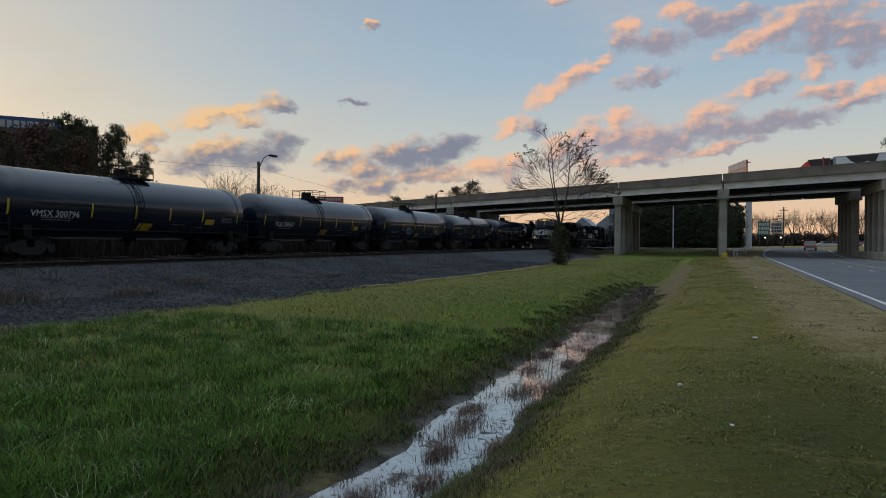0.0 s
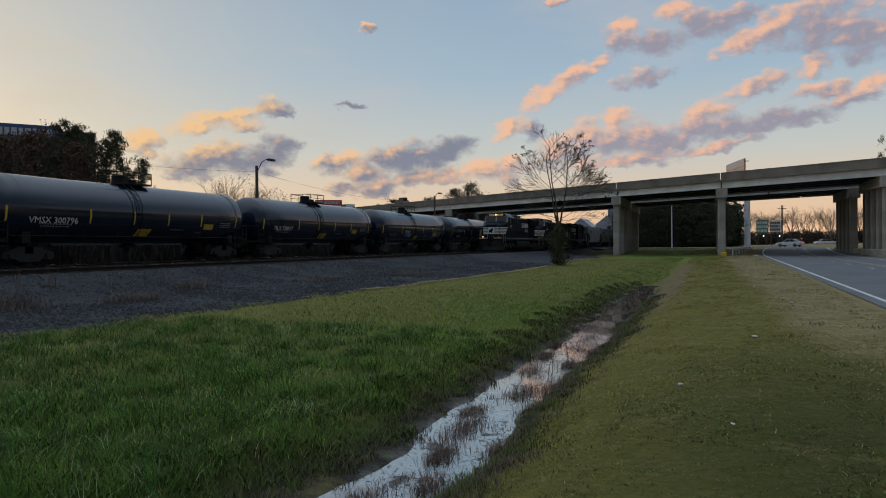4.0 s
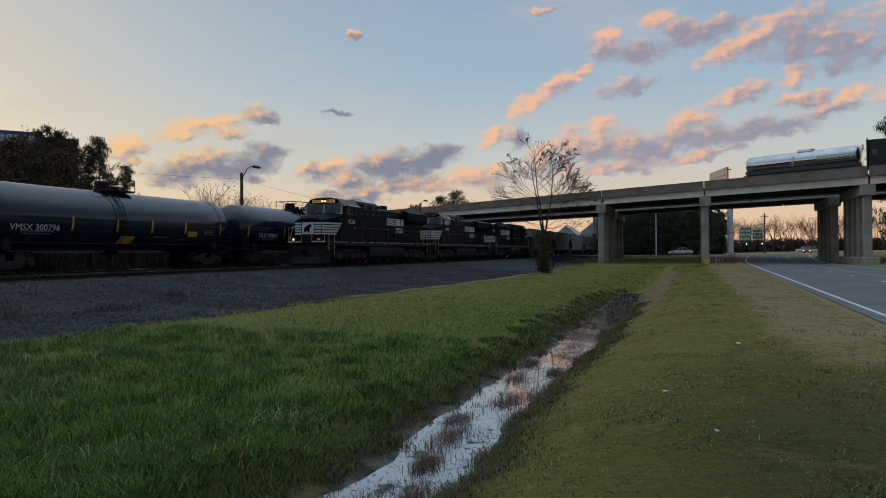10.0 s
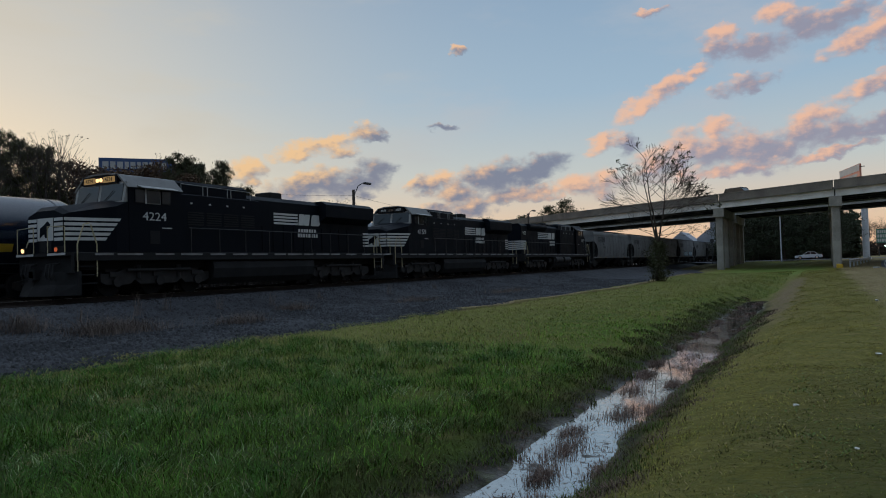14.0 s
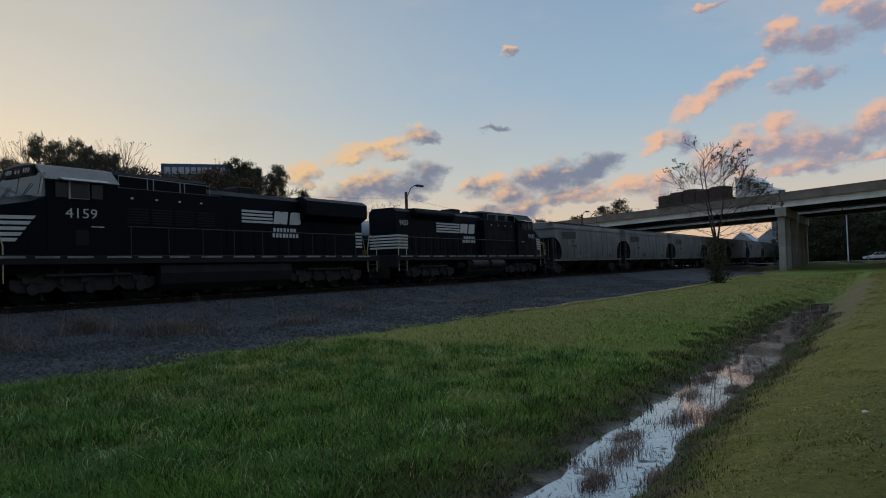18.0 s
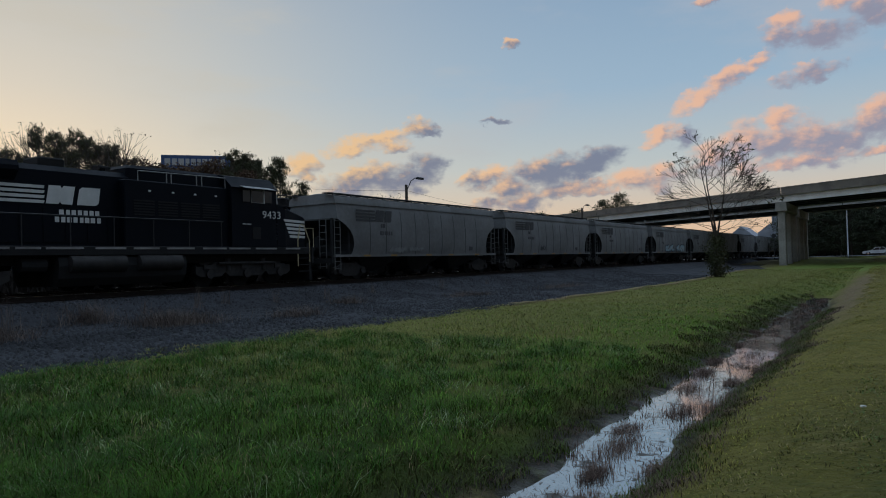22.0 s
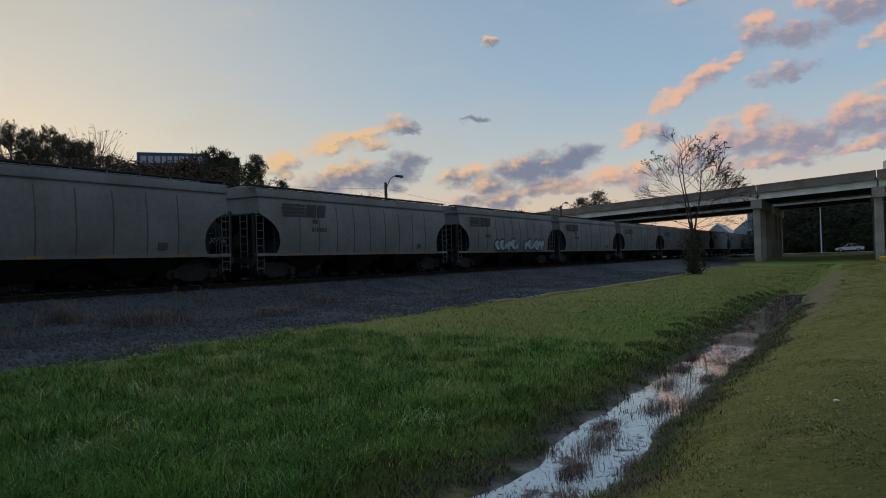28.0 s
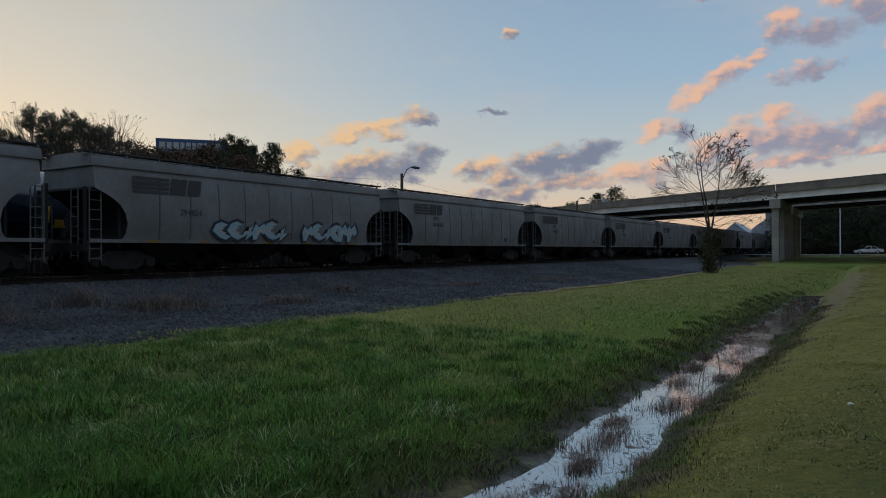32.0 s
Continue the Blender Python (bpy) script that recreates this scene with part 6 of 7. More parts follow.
    blades("bank_grass", x, y, 0.075, 0.006 + 0.0003 * np.abs(y), BLADE_BANK, "grass fringe on the ditch bank", 1.1, seed=31)


def reeds():
    """Brown tufts standing in and beside the water."""
    rng = np.random.default_rng(41)
    spots = [(-2.85, 5.6), (-2.5, 6.2), (-2.9, 7.2), (-2.3, 7.6), (-2.95, 8.0), (-2.85, 8.6), (-3.0, 9.3), (-2.2, 9.6), (-2.7, 10.6), (-2.3, 11.0), (-2.15, 12.0), (-3.05, 12.6), (-2.5, 13.4), (-3.2, 14.4), (-2.2, 14.8), (-3.35, 16.0), (-2.2, 17.5), (-3.4, 19.0), (-2.3, 20.5), (-3.4, 22.0), (-2.4, 24.0), (-3.3, 27.0), (-2.5, 31.0), (-3.3, 34.0), (-2.7, 37.0)]
    xs, ys = [], []
    for cx, cy in spots:
        n = int(rng.uniform(260, 620))
        s = rng.uniform(0.06, 0.13)
        xs.append(rng.normal(cx + ditch_shift(cy), s, n))
        ys.append(rng.normal(cy, s * 2.2, n))
    x, y = np.concatenate(xs), np.concatenate(ys)
    blades("ditch_reeds", x, y, 0.10, 0.0045 + 0.0002 * y, REED, "dead brown reed tufts in the ditch water", 1.1, z=np.full(len(x), -0.66), seed=42)
    # brown fringe along the water's edge and dead growth up the bank
    x, y = thinning(7500, -2.35, -1.6, 4.0, 30.0, 1.5, 45, 0.8, 0.14)
    x = x + drift(y) * np.clip((60 - y) / 20, 0, 1)
    blades("bank_stubble", x, y, 0.06, 0.005 + 0.00035 * np.abs(y), REED, "dead brown stubble along the ditch bank", 1.2, seed=46)
    x, y = thinning(3500, -3.75, -3.3, 2.5, 44.0, 1.6, 47, 0.7, 0.08)
    x = x + drift(y)
    blades("bank_stubble", x, y, 0.07, 0.005 + 0.0003 * np.abs(y), REED, "dead brown stubble along the ditch bank", 1.0, seed=48)
    x, y = scatter(3600, -3.3, -2.2, 3, 40, 43, 0.8, 0.12)
    x = x + drift(y)
    blades("ditch_litter", x, y, 0.05, 0.010, REED, "dead leaves and litter on the ditch water", 2.2, z=np.full(len(x), -0.655), seed=44)


def trackside_weeds():
    rng = np.random.default_rng(51)
    for cx, cy, rx, ry, n, h in ((-18.2, 13.6, 0.9, 1.3, 1900, 0.42), (-20.0, 12.0, 0.5, 0.8, 500, 0.55), (-17.0, 17.5, 0.6, 1.0, 700, 0.4), (-19.0, 22.5, 0.5, 0.7, 500, 0.35), (-17.5, 30.0, 0.8, 2.0, 700, 0.3), (-18.6, 8.5, 0.8, 1.2, 1300, 0.45), (-16.8, 40.0, 0.7, 3.0, 700, 0.3)):
        x, y = rng.normal(cx, rx * 0.55, n), rng.normal(cy, ry * 0.55, n)
        z = np.interp(x, [p[0] for p in BED], [p[1] for p in BED])
        blades("brown_weeds", x, y, h * 0.9 * rng.uniform(0.35, 1.2, n), 0.011, WEED, "dead brown weeds on the ballast bank", 1.2, z=z, seed=int(cy * 3))
    for cx, cy, h in ((-20.2, 31.7, 0.95), (-20.2, 22.6, 0.85), (-20.4, 16.2, 0.9), (-20.6, 17.6, 0.8), (-20.3, 19.8, 0.7), (-20.2, 14.0, 0.85), (-19.6, 9.5, 0.9), (-20.4, 26.0, 0.6), (-20.4, 37.0, 0.6)):
        n = 26
        x, y = rng.normal(cx, 0.09, n), rng.normal(cy, 0.09, n)
        z = np.interp(x, [p[0] for p in BED], [p[1] for p in BED])
        blades("weed_stalk", x, y, h * 0.85, 0.010, WEED, "pale dry weed stalk by the rails", 0.4, z=z, seed=int(cx * -10 + cy))
    # brush behind the siding
    n = 30000
    x, y = rng.uniform(-41, -34.5, n), rng.uniform(0, 130, n)
    z = np.full(n, 0.1)
    h = 1.9 + 0.7 * np.sin(y * 0.31) + 0.5 * np.sin(y * 1.1)
    blades("brush", x, y, h, 0.09, BRUSH, "dead brush thicket behind the siding", 0.3, z=z, seed=52)
    # loose stones on the bank
    n = 30000
    x, y = rng.uniform(-22.6, -13.2, n), 5 + 60 * rng.uniform(0, 1, n) ** 1.6
    z = np.interp(x, [p[0] for p in BED], [p[1] for p in BED])
    s = rng.uniform(0.02, 0.055, n)
    corner = np.array([(-1, -0.8, 0), (0.9, -1, 0), (1, 0.9, 0), (-0.8, 1, 0), (-0.4, -0.5, 1.1), (0.6, -0.3, 0.9), (0.4, 0.6, 1.2)])
    turn = rng.uniform(0, 6.28, n)
    c, sn = np.cos(turn)[:, None], np.sin(turn)[:, None]
    px, py, pz = corner[:, 0] * s[:, None], corner[:, 1] * s[:, None], corner[:, 2] * s[:, None]
    verts = np.stack([x[:, None] + px * c - py * sn, y[:, None] + px * sn + py * c, z[:, None] + pz], 2).reshape(-1, 3)
    tri = np.array([0, 1, 5, 0, 5, 4, 1, 2, 6, 1, 6, 5, 2, 3, 6, 3, 4, 6, 3, 0, 4, 4, 5, 6])
    loops = (np.arange(n)[:, None] * 7 + tri).ravel()
    starts = np.arange(n * 8) * 3
    stuff("loose_stones", fast_mesh("loose_stones", verts, loops, starts, STONE), "loose dark stones on the ballast bank")


def litter(x, y, size, seed):
    """A crumpled scrap of paper on the grass."""
    rng = random.Random(seed)
    bm = bmesh.new()
    bmesh.ops.create_icosphere(bm, subdivisions=2, radius=size)
    for v in bm.verts:
        v.co = Vector((v.co.x * 1.4, v.co.y, v.co.z * 0.5)) * rng.uniform(0.7, 1.25)
    ob = new("paper_scrap", mesh_of("paper_scrap", bm, PAINT_WHITE))
    ob.matrix_basis = pose(x, y, land(x, y) + 0.03, 0, 0, rng.uniform(0, 180))
    tagged(ob, "small crumpled white scrap of paper on the verge", "litter", "litter on the verge")


meadow()
verge()
for k, (x, y, size) in enumerate(((0.75, 13.6, 0.035), (-0.35, 9.4, 0.025), (2.1, 21.5, 0.05), (0.2, 7.1, 0.018), (1.6, 29.0, 0.05))):
    litter(x, y, size, k)
reeds()
trackside_weeds()


# ---- trees ----
def limb(bm, rng, p, d, length, r, depth, tips, spread=0.55, droop=0.0, minr=0.012):
    """A branch that bends, tapers and forks."""
    q = p
    steps = 3
    for k in range(steps):
        d = (d + Vector((rng.uniform(-1, 1), rng.uniform(-1, 1), rng.uniform(-0.6, 0.9) - droop)) * 0.16).normalized()
        n = q + d * length / steps
        r1 = max(r * 0.86, minr)
        tube(bm, q, n, r, r1, n=6 if r > 0.05 else 4, caps=False)
        q, r = n, r1
        if depth > 0 and k > 0:
            side = d.orthogonal().normalized()
            side.rotate(Matrix.Rotation(rng.uniform(0, 6.28), 3, d))
            limb(bm, rng, q, (d + side * spread * rng.uniform(0.7, 1.3)).normalized(), length * rng.uniform(0.55, 0.8), r * 0.62, depth - 1, tips, spread, droop, minr)
    if depth > 0:
        for k in range(2):
            side = d.orthogonal().normalized()
            side.rotate(Matrix.Rotation(rng.uniform(0, 6.28), 3, d))
            limb(bm, rng, q, (d + side * spread * rng.uniform(0.4, 1.0)).normalized(), length * rng.uniform(0.6, 0.85), r * 0.75, depth - 1, tips, spread, droop, minr)
    else:
        tips.append(q)


def leaf_mesh(name, centres, count, spread, size, mat, seed, flat=0.7, up=0.0, slim=0.45):
    """Many small tilted leaves gathered round the centres."""
    rng = np.random.default_rng(seed)
    c = np.repeat(np.asarray(centres, float).reshape(-1, 3), count, 0)
    n = len(c)
    pos = c + rng.normal(0, 1, (n, 3)) * np.array([spread, spread, spread * flat])
    u = rng.normal(0, 1, (n, 3)) + np.array([0, 0, up])
    u /= np.linalg.norm(u, axis=1)[:, None]
    v = np.cross(u, rng.normal(0, 1, (n, 3)))
    v /= np.linalg.norm(v, axis=1)[:, None]
    s = size * rng.uniform(0.5, 1.4, n)[:, None]
    verts = np.stack([pos - u * s, pos + v * s * slim, pos + u * s, pos - v * s * slim], 1).reshape(-1, 3)
    return fast_mesh(name, verts, np.arange(n * 4), np.arange(n) * 4, mat)


def bare_tree(name, m, label, height, seed, depth=4, leaves=0, stems=4, leaf=BARK, spread=0.55):
    rng = random.Random(seed)
    t = thing(name, m, label, "tree")
    bm, tips = bmesh.new(), []
    fork = height * 0.26
    tube(bm, (0, 0, -0.2), (0.05, 0.0, fork), height * 0.017, height * 0.013, n=8)
    for k in range(stems):
        a = 2 * math.pi * k / stems + rng.uniform(-0.4, 0.4)
        tilt = rng.uniform(0.15, 0.5)
        limb(bm, rng, Vector((0.05, 0, fork * rng.uniform(0.85, 1.0))), Vector((math.cos(a) * tilt, math.sin(a) * tilt, 1)).normalized(), height * (0.21 if depth > 3 else 0.27), height * 0.008, depth, tips, spread, 0.05, 0.008)
    part("trunk", bm, BARK, t)
    if leaves:
        top = sorted(tips, key=lambda p: -p.z)[: int(len(tips) * leaves)]
        ob = new("withered_leaves", leaf_mesh("withered_leaves", [tuple(p) for p in top], 3, 0.10, 0.07, leaf, seed))
        ob.parent = t
        tagged(ob, "few withered dark leaves", kind="stuff")
    return t


def forked_tree(name, m, label, height, seed):
    """A bare tree whose short trunk forks into two leaders with fanned limbs."""
    rng = random.Random(seed)
    t = thing(name, m, label, "tree")
    bm, tips = bmesh.new(), []
    fork = height * 0.30
    tube(bm, (0, 0, -0.2), (0.05, 0, fork * 0.5), height * 0.017, height * 0.015, n=8, caps=False)
    tube(bm, (0.05, 0, fork * 0.5), (0.1, 0, fork), height * 0.015, height * 0.013, n=8, caps=False)
    for lean, reach, r in ((-0.34, 0.58, 0.10), (-0.02, 0.64, 0.105), (0.22, 0.60, 0.095)):
        q, d = Vector((0.1, 0, fork - 0.1)), Vector((lean, rng.uniform(-0.15, 0.15), 1)).normalized()
        steps = 9
        for k in range(steps):
            d = (d + Vector((rng.uniform(-1, 1) * 0.1, rng.uniform(-1, 1) * 0.1, 0.10))).normalized()
            n = q + d * height * reach / steps
            tube(bm, q, n, r, r * 0.86, n=7, caps=False)
            q, r = n, r * 0.86
            if k >= 1:
                a = rng.choice((0.0, math.pi)) + rng.uniform(-0.9, 0.9)
                tilt = rng.uniform(0.75, 1.2) * (1.0 if k < 6 else 0.6)
                limb(bm, rng, q, Vector((math.cos(a) * tilt, math.sin(a) * tilt, 0.62)).normalized(), height * (0.20 - 0.013 * k), max(r * 0.5, 0.026), 3 if k < 5 else 2, tips, 0.62, -0.05, 0.011)
        tips.append(q)
    # low twigs that hang out over the meadow
    for a in (0.1, 0.5, 2.7, 3.4, 5.9):
        limb(bm, rng, Vector((0.1, 0, fork * rng.uniform(1.0, 1.25))), Vector((math.cos(a), math.sin(a), 0.25)).normalized(), height * 0.17, 0.03, 2, tips, 0.6, 0.12, 0.010)
    part("trunk", bm, BARK, t)
    some = [tuple(p) for p in tips if rng.random() < (0.17 if p.z > height * 0.84 else 0.06 if p.x > height * 0.30 else 0.03)]
    ob = new("withered_leaves", leaf_mesh("withered_leaves", some, 5, 0.09, 0.11, LEAF, seed))
    ob.parent = t
    tagged(ob, "few withered dark leaves", kind="stuff")
    return t


def pine(name, m, label, height, seed, wide=0.24, bare=0.35, leaf=LEAF, dense=1.0, airy=False):
    rng = random.Random(seed)
    t = thing(name, m, label, "tree")
    bm, clumps = bmesh.new(), []
    tube(bm, (0, 0, -0.3), (0.1, 0.05, height * 0.95), height * 0.016, 0.03, n=8)
    z = height * bare
    while z < height * 0.98:
        f = (z - height * bare) / (height * (1 - bare))
        reach = height * wide * (0.35 + 0.9 * math.sin(math.pi * min(1, 0.22 + f * 0.78))) * rng.uniform(0.55, 1.15)
        for k in range(rng.choice((2, 3, 3, 4))):
            a = rng.uniform(0, 6.28)
            r = reach * rng.uniform(0.5, 1.0)
            end = Vector((math.cos(a) * r, math.sin(a) * r, z + r * rng.uniform(0.1, 0.45)))
            tube(bm, (0, 0, z), end, 0.05, 0.02, n=4, caps=False)
            for q in ((0.7, 1.0) if airy else (0.5, 0.75, 1.0)):
                clumps.append(tuple(Vector((0, 0, z)).lerp(end, q) + Vector((rng.uniform(-0.2, 0.2), rng.uniform(-0.2, 0.2), 0.15))))
        z += height * 0.035 / dense
    clumps.append((0, 0, height))
    part("trunk", bm, BARK, t)
    ob = new("crown", leaf_mesh("crown", clumps, 44, height * 0.0125, height * 0.013, leaf, seed, 1.1, 2.2, 0.14) if airy else leaf_mesh("crown", clumps, 13, height * 0.026, height * 0.0125, leaf, seed))
    ob.parent = t
    tagged(ob, "tufted dark crown", kind="stuff")
    return t


# the lone tree in the meadow, thick with growth round its foot
lone = forked_tree("bare_tree", pose(-12.2, 60.5, -0.25), "bare leafless tree with few withered leaves in the meadow", 11.0, 8)
rng_bush = np.random.default_rng(6)
bush = []
for k in range(110):
    z = rng_bush.uniform(0.1, 3.5)
    wide = 0.12 + 0.34 * math.sin(math.pi * min(z / 3.3, 1.0)) ** 0.7
    bush.append((0.1 + rng_bush.normal(0, wide), rng_bush.normal(0, wide), z))
ob = new("ivy", leaf_mesh("ivy", bush, 34, 0.16, 0.085, LEAF, 7, 1.0))
ob.parent = lone
tagged(ob, "dark ivy thicket round the trunk", kind="stuff")

# pines and brown oaks behind the siding
PINES = [(-50, 26.5, 11.5), (-49, 27.2, 11.1), (-50, 29.4, 11.7), (-51, 30.9, 11.3), (-50, 31.3, 10.9), (-51, 33.0, 11.1), (-50, 43.8, 12.0), (-49, 44.2, 11.5), (-51, 47.4, 11.5), (-50, 49.5, 11.9), (-52, 50.2, 11.4), (-49, 24.2, 9.5), (-50, 22.6, 10.2), (-50, 21.0, 9.6), (-50, 52.8, 9.7)]
OAKS = [(-54, 40.1, 10.7), (-54, 41.9, 10.7), (-54, 43.7, 11.2), (-54, 45.4, 11.7), (-52, 36.4, 10.5), (-52, 35.1, 10.5), (-48, 37.7, 9.3), (-48, 34.6, 9.0), (-47, 42.8, 9.7), (-54, 30.9, 10.3), (-54, 27.5, 10.0), (-54, 23.7, 9.7), (-53, 20.9, 9.5)]
BARE = [(-47, 25.8, 11.8), (-46, 24.7, 11.0), (-46, 28.9, 11.3), (-48, 30.4, 11.6), (-46, 30.8, 11.5), (-46, 22.7, 9.8), (-46, 32.3, 9.9), (-47, 34.9, 10.4), (-46, 35.8, 10.3)]
for k, (x, y, h) in enumerate(PINES):
    pine("pine_tree", pose(x, y, 0.4, 0, 0, 37 * k), "dark pine tree with tufted crown behind the siding", h * 0.97, 100 + k, 0.15, 0.25, dense=1.5, airy=True)
for k, (x, y, h) in enumerate(OAKS):
    pine("oak_tree", pose(x, y, 0.4, 0, 0, 53 * k), "brown-leaved oak tree behind the siding", h * 0.96, 140 + k, 0.26, 0.12, LEAF_BROWN, 1.6)
for k, (x, y, h) in enumerate(BARE):
    bare_tree("bare_tree", pose(x, y, 0.4, 0, 0, 71 * k), "tall slim bare winter tree behind the siding", h, 200 + k, 3, 0.12, 2, spread=0.34)
for k, (x, y, h) in enumerate(((-45, 58.0, 8.6), (-45, 61.5, 8.2), (-46, 64.0, 7.6), (-45, 67.5, 8.0), (-47, 70.5, 7.4), (-46, 75.0, 6.8))):
    bare_tree("bare_tree", pose(x, y, 0.4, 0, 0, 71 * k), "bare grey winter tree behind the siding", h, 230 + k, 3, 0.1, 4)


def thicket(name, label, x0, x1, y0, y1, top, count, size, mat, seed, stems=0):
    """A dense understorey with an uneven top, and bare stems standing in it."""
    rng = np.random.default_rng(seed)
    x, y = rng.uniform(x0, x1, count), rng.uniform(y0, y1, count)
    crest = top * (0.88 + 0.10 * np.sin(y * 0.9 + 0.7 * x) + 0.08 * np.sin(y * 2.3 - x * 1.1))
    z = 0.2 + crest * rng.uniform(0, 1, count) ** 0.8
    stuff(name, leaf_mesh(name, np.stack([x, y, z], 1), 9, 0.42, size, mat, seed), label)
    bm = bmesh.new()
    for k in range(stems):
        p = Vector((rng.uniform(x0, x1), rng.uniform(y0, y1), 0.0))
        tube(bm, p, p + Vector((rng.normal(0, 0.25), rng.normal(0, 0.25), top * rng.uniform(0.9, 1.15))), 0.07, 0.015, n=4, caps=False)
    if stems:
        stuff(name + "_stems", mesh_of(name + "_stems", bm, BARK), "bare grey stems standing in the thicket")


thicket("thicket", "dense brown understorey under the trees behind the siding", -57, -51, 12, 53, 7.7, 11000, 0.19, BRUSH_FAR, 61, 90)
thicket("thicket", "low brown scrub behind the siding", -48, -43, 50, 80, 3.2, 2200, 0.16, BRUSH_FAR, 62, 60)
thicket("wood_thicket", "dark evergreen depth of the wood past the bridge", -22, 7, 180, 190, 10.5, 5200, 0.55, LEAF_WOOD, 63)
# far pines past the bridge, seen over its deck
for k, (x, y, h) in enumerate(((-78, 237, 22.5), (-84, 236, 20.5), (-92, 232, 17.5), (-104, 228, 17.0), (-112, 232, 15.5))):
    pine("pine_tree", pose(x, y, 0.6, 0, 0, 31 * k), "far dark pine tree past the overpass", h, 300 + k, 0.24, 0.4, dense=1.9)
# dark wood behind the side road, under the spans
for k in range(26):
    x = -17.5 + (k % 13) * 1.75 + random.uniform(-0.8, 0.8)
    y = 168 + (k // 13) * 9 + random.uniform(-3, 3)
    pine("wood_tree", pose(x, y, 0.8, 0, 0, 40 * k), "dark dense evergreen in the wood past the bridge", random.uniform(11.0, 13.5), 400 + k, 0.36, 0.02, LEAF_WOOD, 1.5)
# pines right of the road past the bridge
for k, (x, y, h) in enumerate(((30, 128, 21.5), (34, 131, 19.0), (38, 127, 17.0), (33, 136, 15.0))):
    pine("pine_tree", pose(x, y, 0.7, 0, 0, 57 * k), "tall dark pine tree beside the overpass", h, 500 + k, 0.22, 0.15, dense=1.3, airy=True)
# bare tree line across the fields
far_models = [bare_tree("bare_tree", pose(18 + 7 * k, 300, 0.8), "far bare winter tree on the skyline", 13.0 + k, 600 + k, 3, 0, 4, spread=0.6) for k in range(3)]
for k in range(34):
    copy_thing(far_models[k % 3], pose(6 + k * 2.1 + random.uniform(-1.5, 1.5), 285 + random.uniform(-15, 40), 0.8, 0, 0, random.uniform(0, 360)))
for k in range(16):
    x = 8 + k * 4.6
    ob = new("far_thicket", leaf_mesh("far_thicket", [(random.uniform(-3, 3), random.uniform(-2, 2), random.uniform(0.3, 4.2)) for _ in range(60)], 44, 0.9, 0.34, BRUSH_FAR, 700 + k))
    ob.matrix_basis = pose(x, 292 + random.uniform(-8, 8), 0.7)
    tagged(ob, "low brown thicket under the far trees", kind="stuff")


# ---- buildings, signs, poles ----
SIGN_BLUE = material("sign_blue", (0.06, 0.11, 0.26), 0.5, scale=1)
SIGN_RED = material("sign_red", (0.45, 0.06, 0.06), 0.5, scale=1)
SIGN_ORANGE = material("sign_orange", (0.72, 0.30, 0.20), 0.5, scale=1)
SIGN_GREEN = material("sign_green", (0.05, 0.16, 0.12), 0.5, scale=1)
SIGN_WHITE = material("sign_white", (0.50, 0.50, 0.49), 0.5, scale=1, amount=0.2)
WALL_BROWN = material("brown_wall_panels", (0.10, 0.075, 0.065), 0.8, scale=0.5)
ROOF_GREY = material("pale_metal_roof", (0.30, 0.33, 0.38), 0.5, 0.3, scale=0.6)
POLE_WHITE = material("white_painted_pole", (0.58, 0.60, 0.64), 0.5, scale=1)
LAMP_WHITE = glowing("lit_white_lamp", (1.0, 0.95, 0.85), 5.0)


def sign_marks(name, parent, x0, x1, y, z0, z1, mat, rows):
    """Plain bars in place of a sign's writing."""
    for k in range(rows):
        h = (z1 - z0) / rows
        x = x0
        while x < x1 - 0.2:
            w = random.uniform(0.25, 0.55) * h
            part(name, B((box, x, min(x + w, x1), y - 0.03, y, z0 + k * h + 0.15 * h, z0 + (k + 1) * h - 0.15 * h)), mat, parent)
            x += w + 0.15 * h


store = thing("store_building", pose(-92.9, 67.7, 0.4, 0, 0, 50.3), "brown box store with a blue and white sign band", "building")
part("wall", B((box, 0, 14.7, 0, 12, 0, 16.2)), WALL_BROWN, store)
part("parapet", B((box, -0.15, 14.85, -0.15, 12.15, 16.2, 16.5)), STEEL_DARK, store)
band = part("sign_band", B((box, -0.1, 9.9, -0.3, 0.0, 16.5, 18.5)), SIGN_BLUE, store, "blue sign band")
part("rear_band", B((box, 9.9, 14.6, -0.3, 0.0, 16.5, 17.9)), WALL_BROWN, store, "brown end of the sign band")
sign_marks("sign_mark", band, 0.4, 9.4, -0.3, 16.7, 18.2, SIGN_WHITE, 1)

red_sign = thing("red_sign", pose(-76.8, 128.9, 0.5, 0, 0, 29), "red and white roadside sign on two posts", "sign")
part("panel", B((box, 0, 5.6, 0, 0.25, 8.9, 10.75)), SIGN_RED, red_sign)
for x in (1.0, 4.4):
    part("post", B((tube, (x, 0.12, -0.3), (x, 0.12, 8.9), 0.14)), STEEL_DARK, red_sign)
sign_marks("sign_mark", red_sign, 0.3, 5.3, 0.0, 9.0, 10.6, SIGN_WHITE, 2)

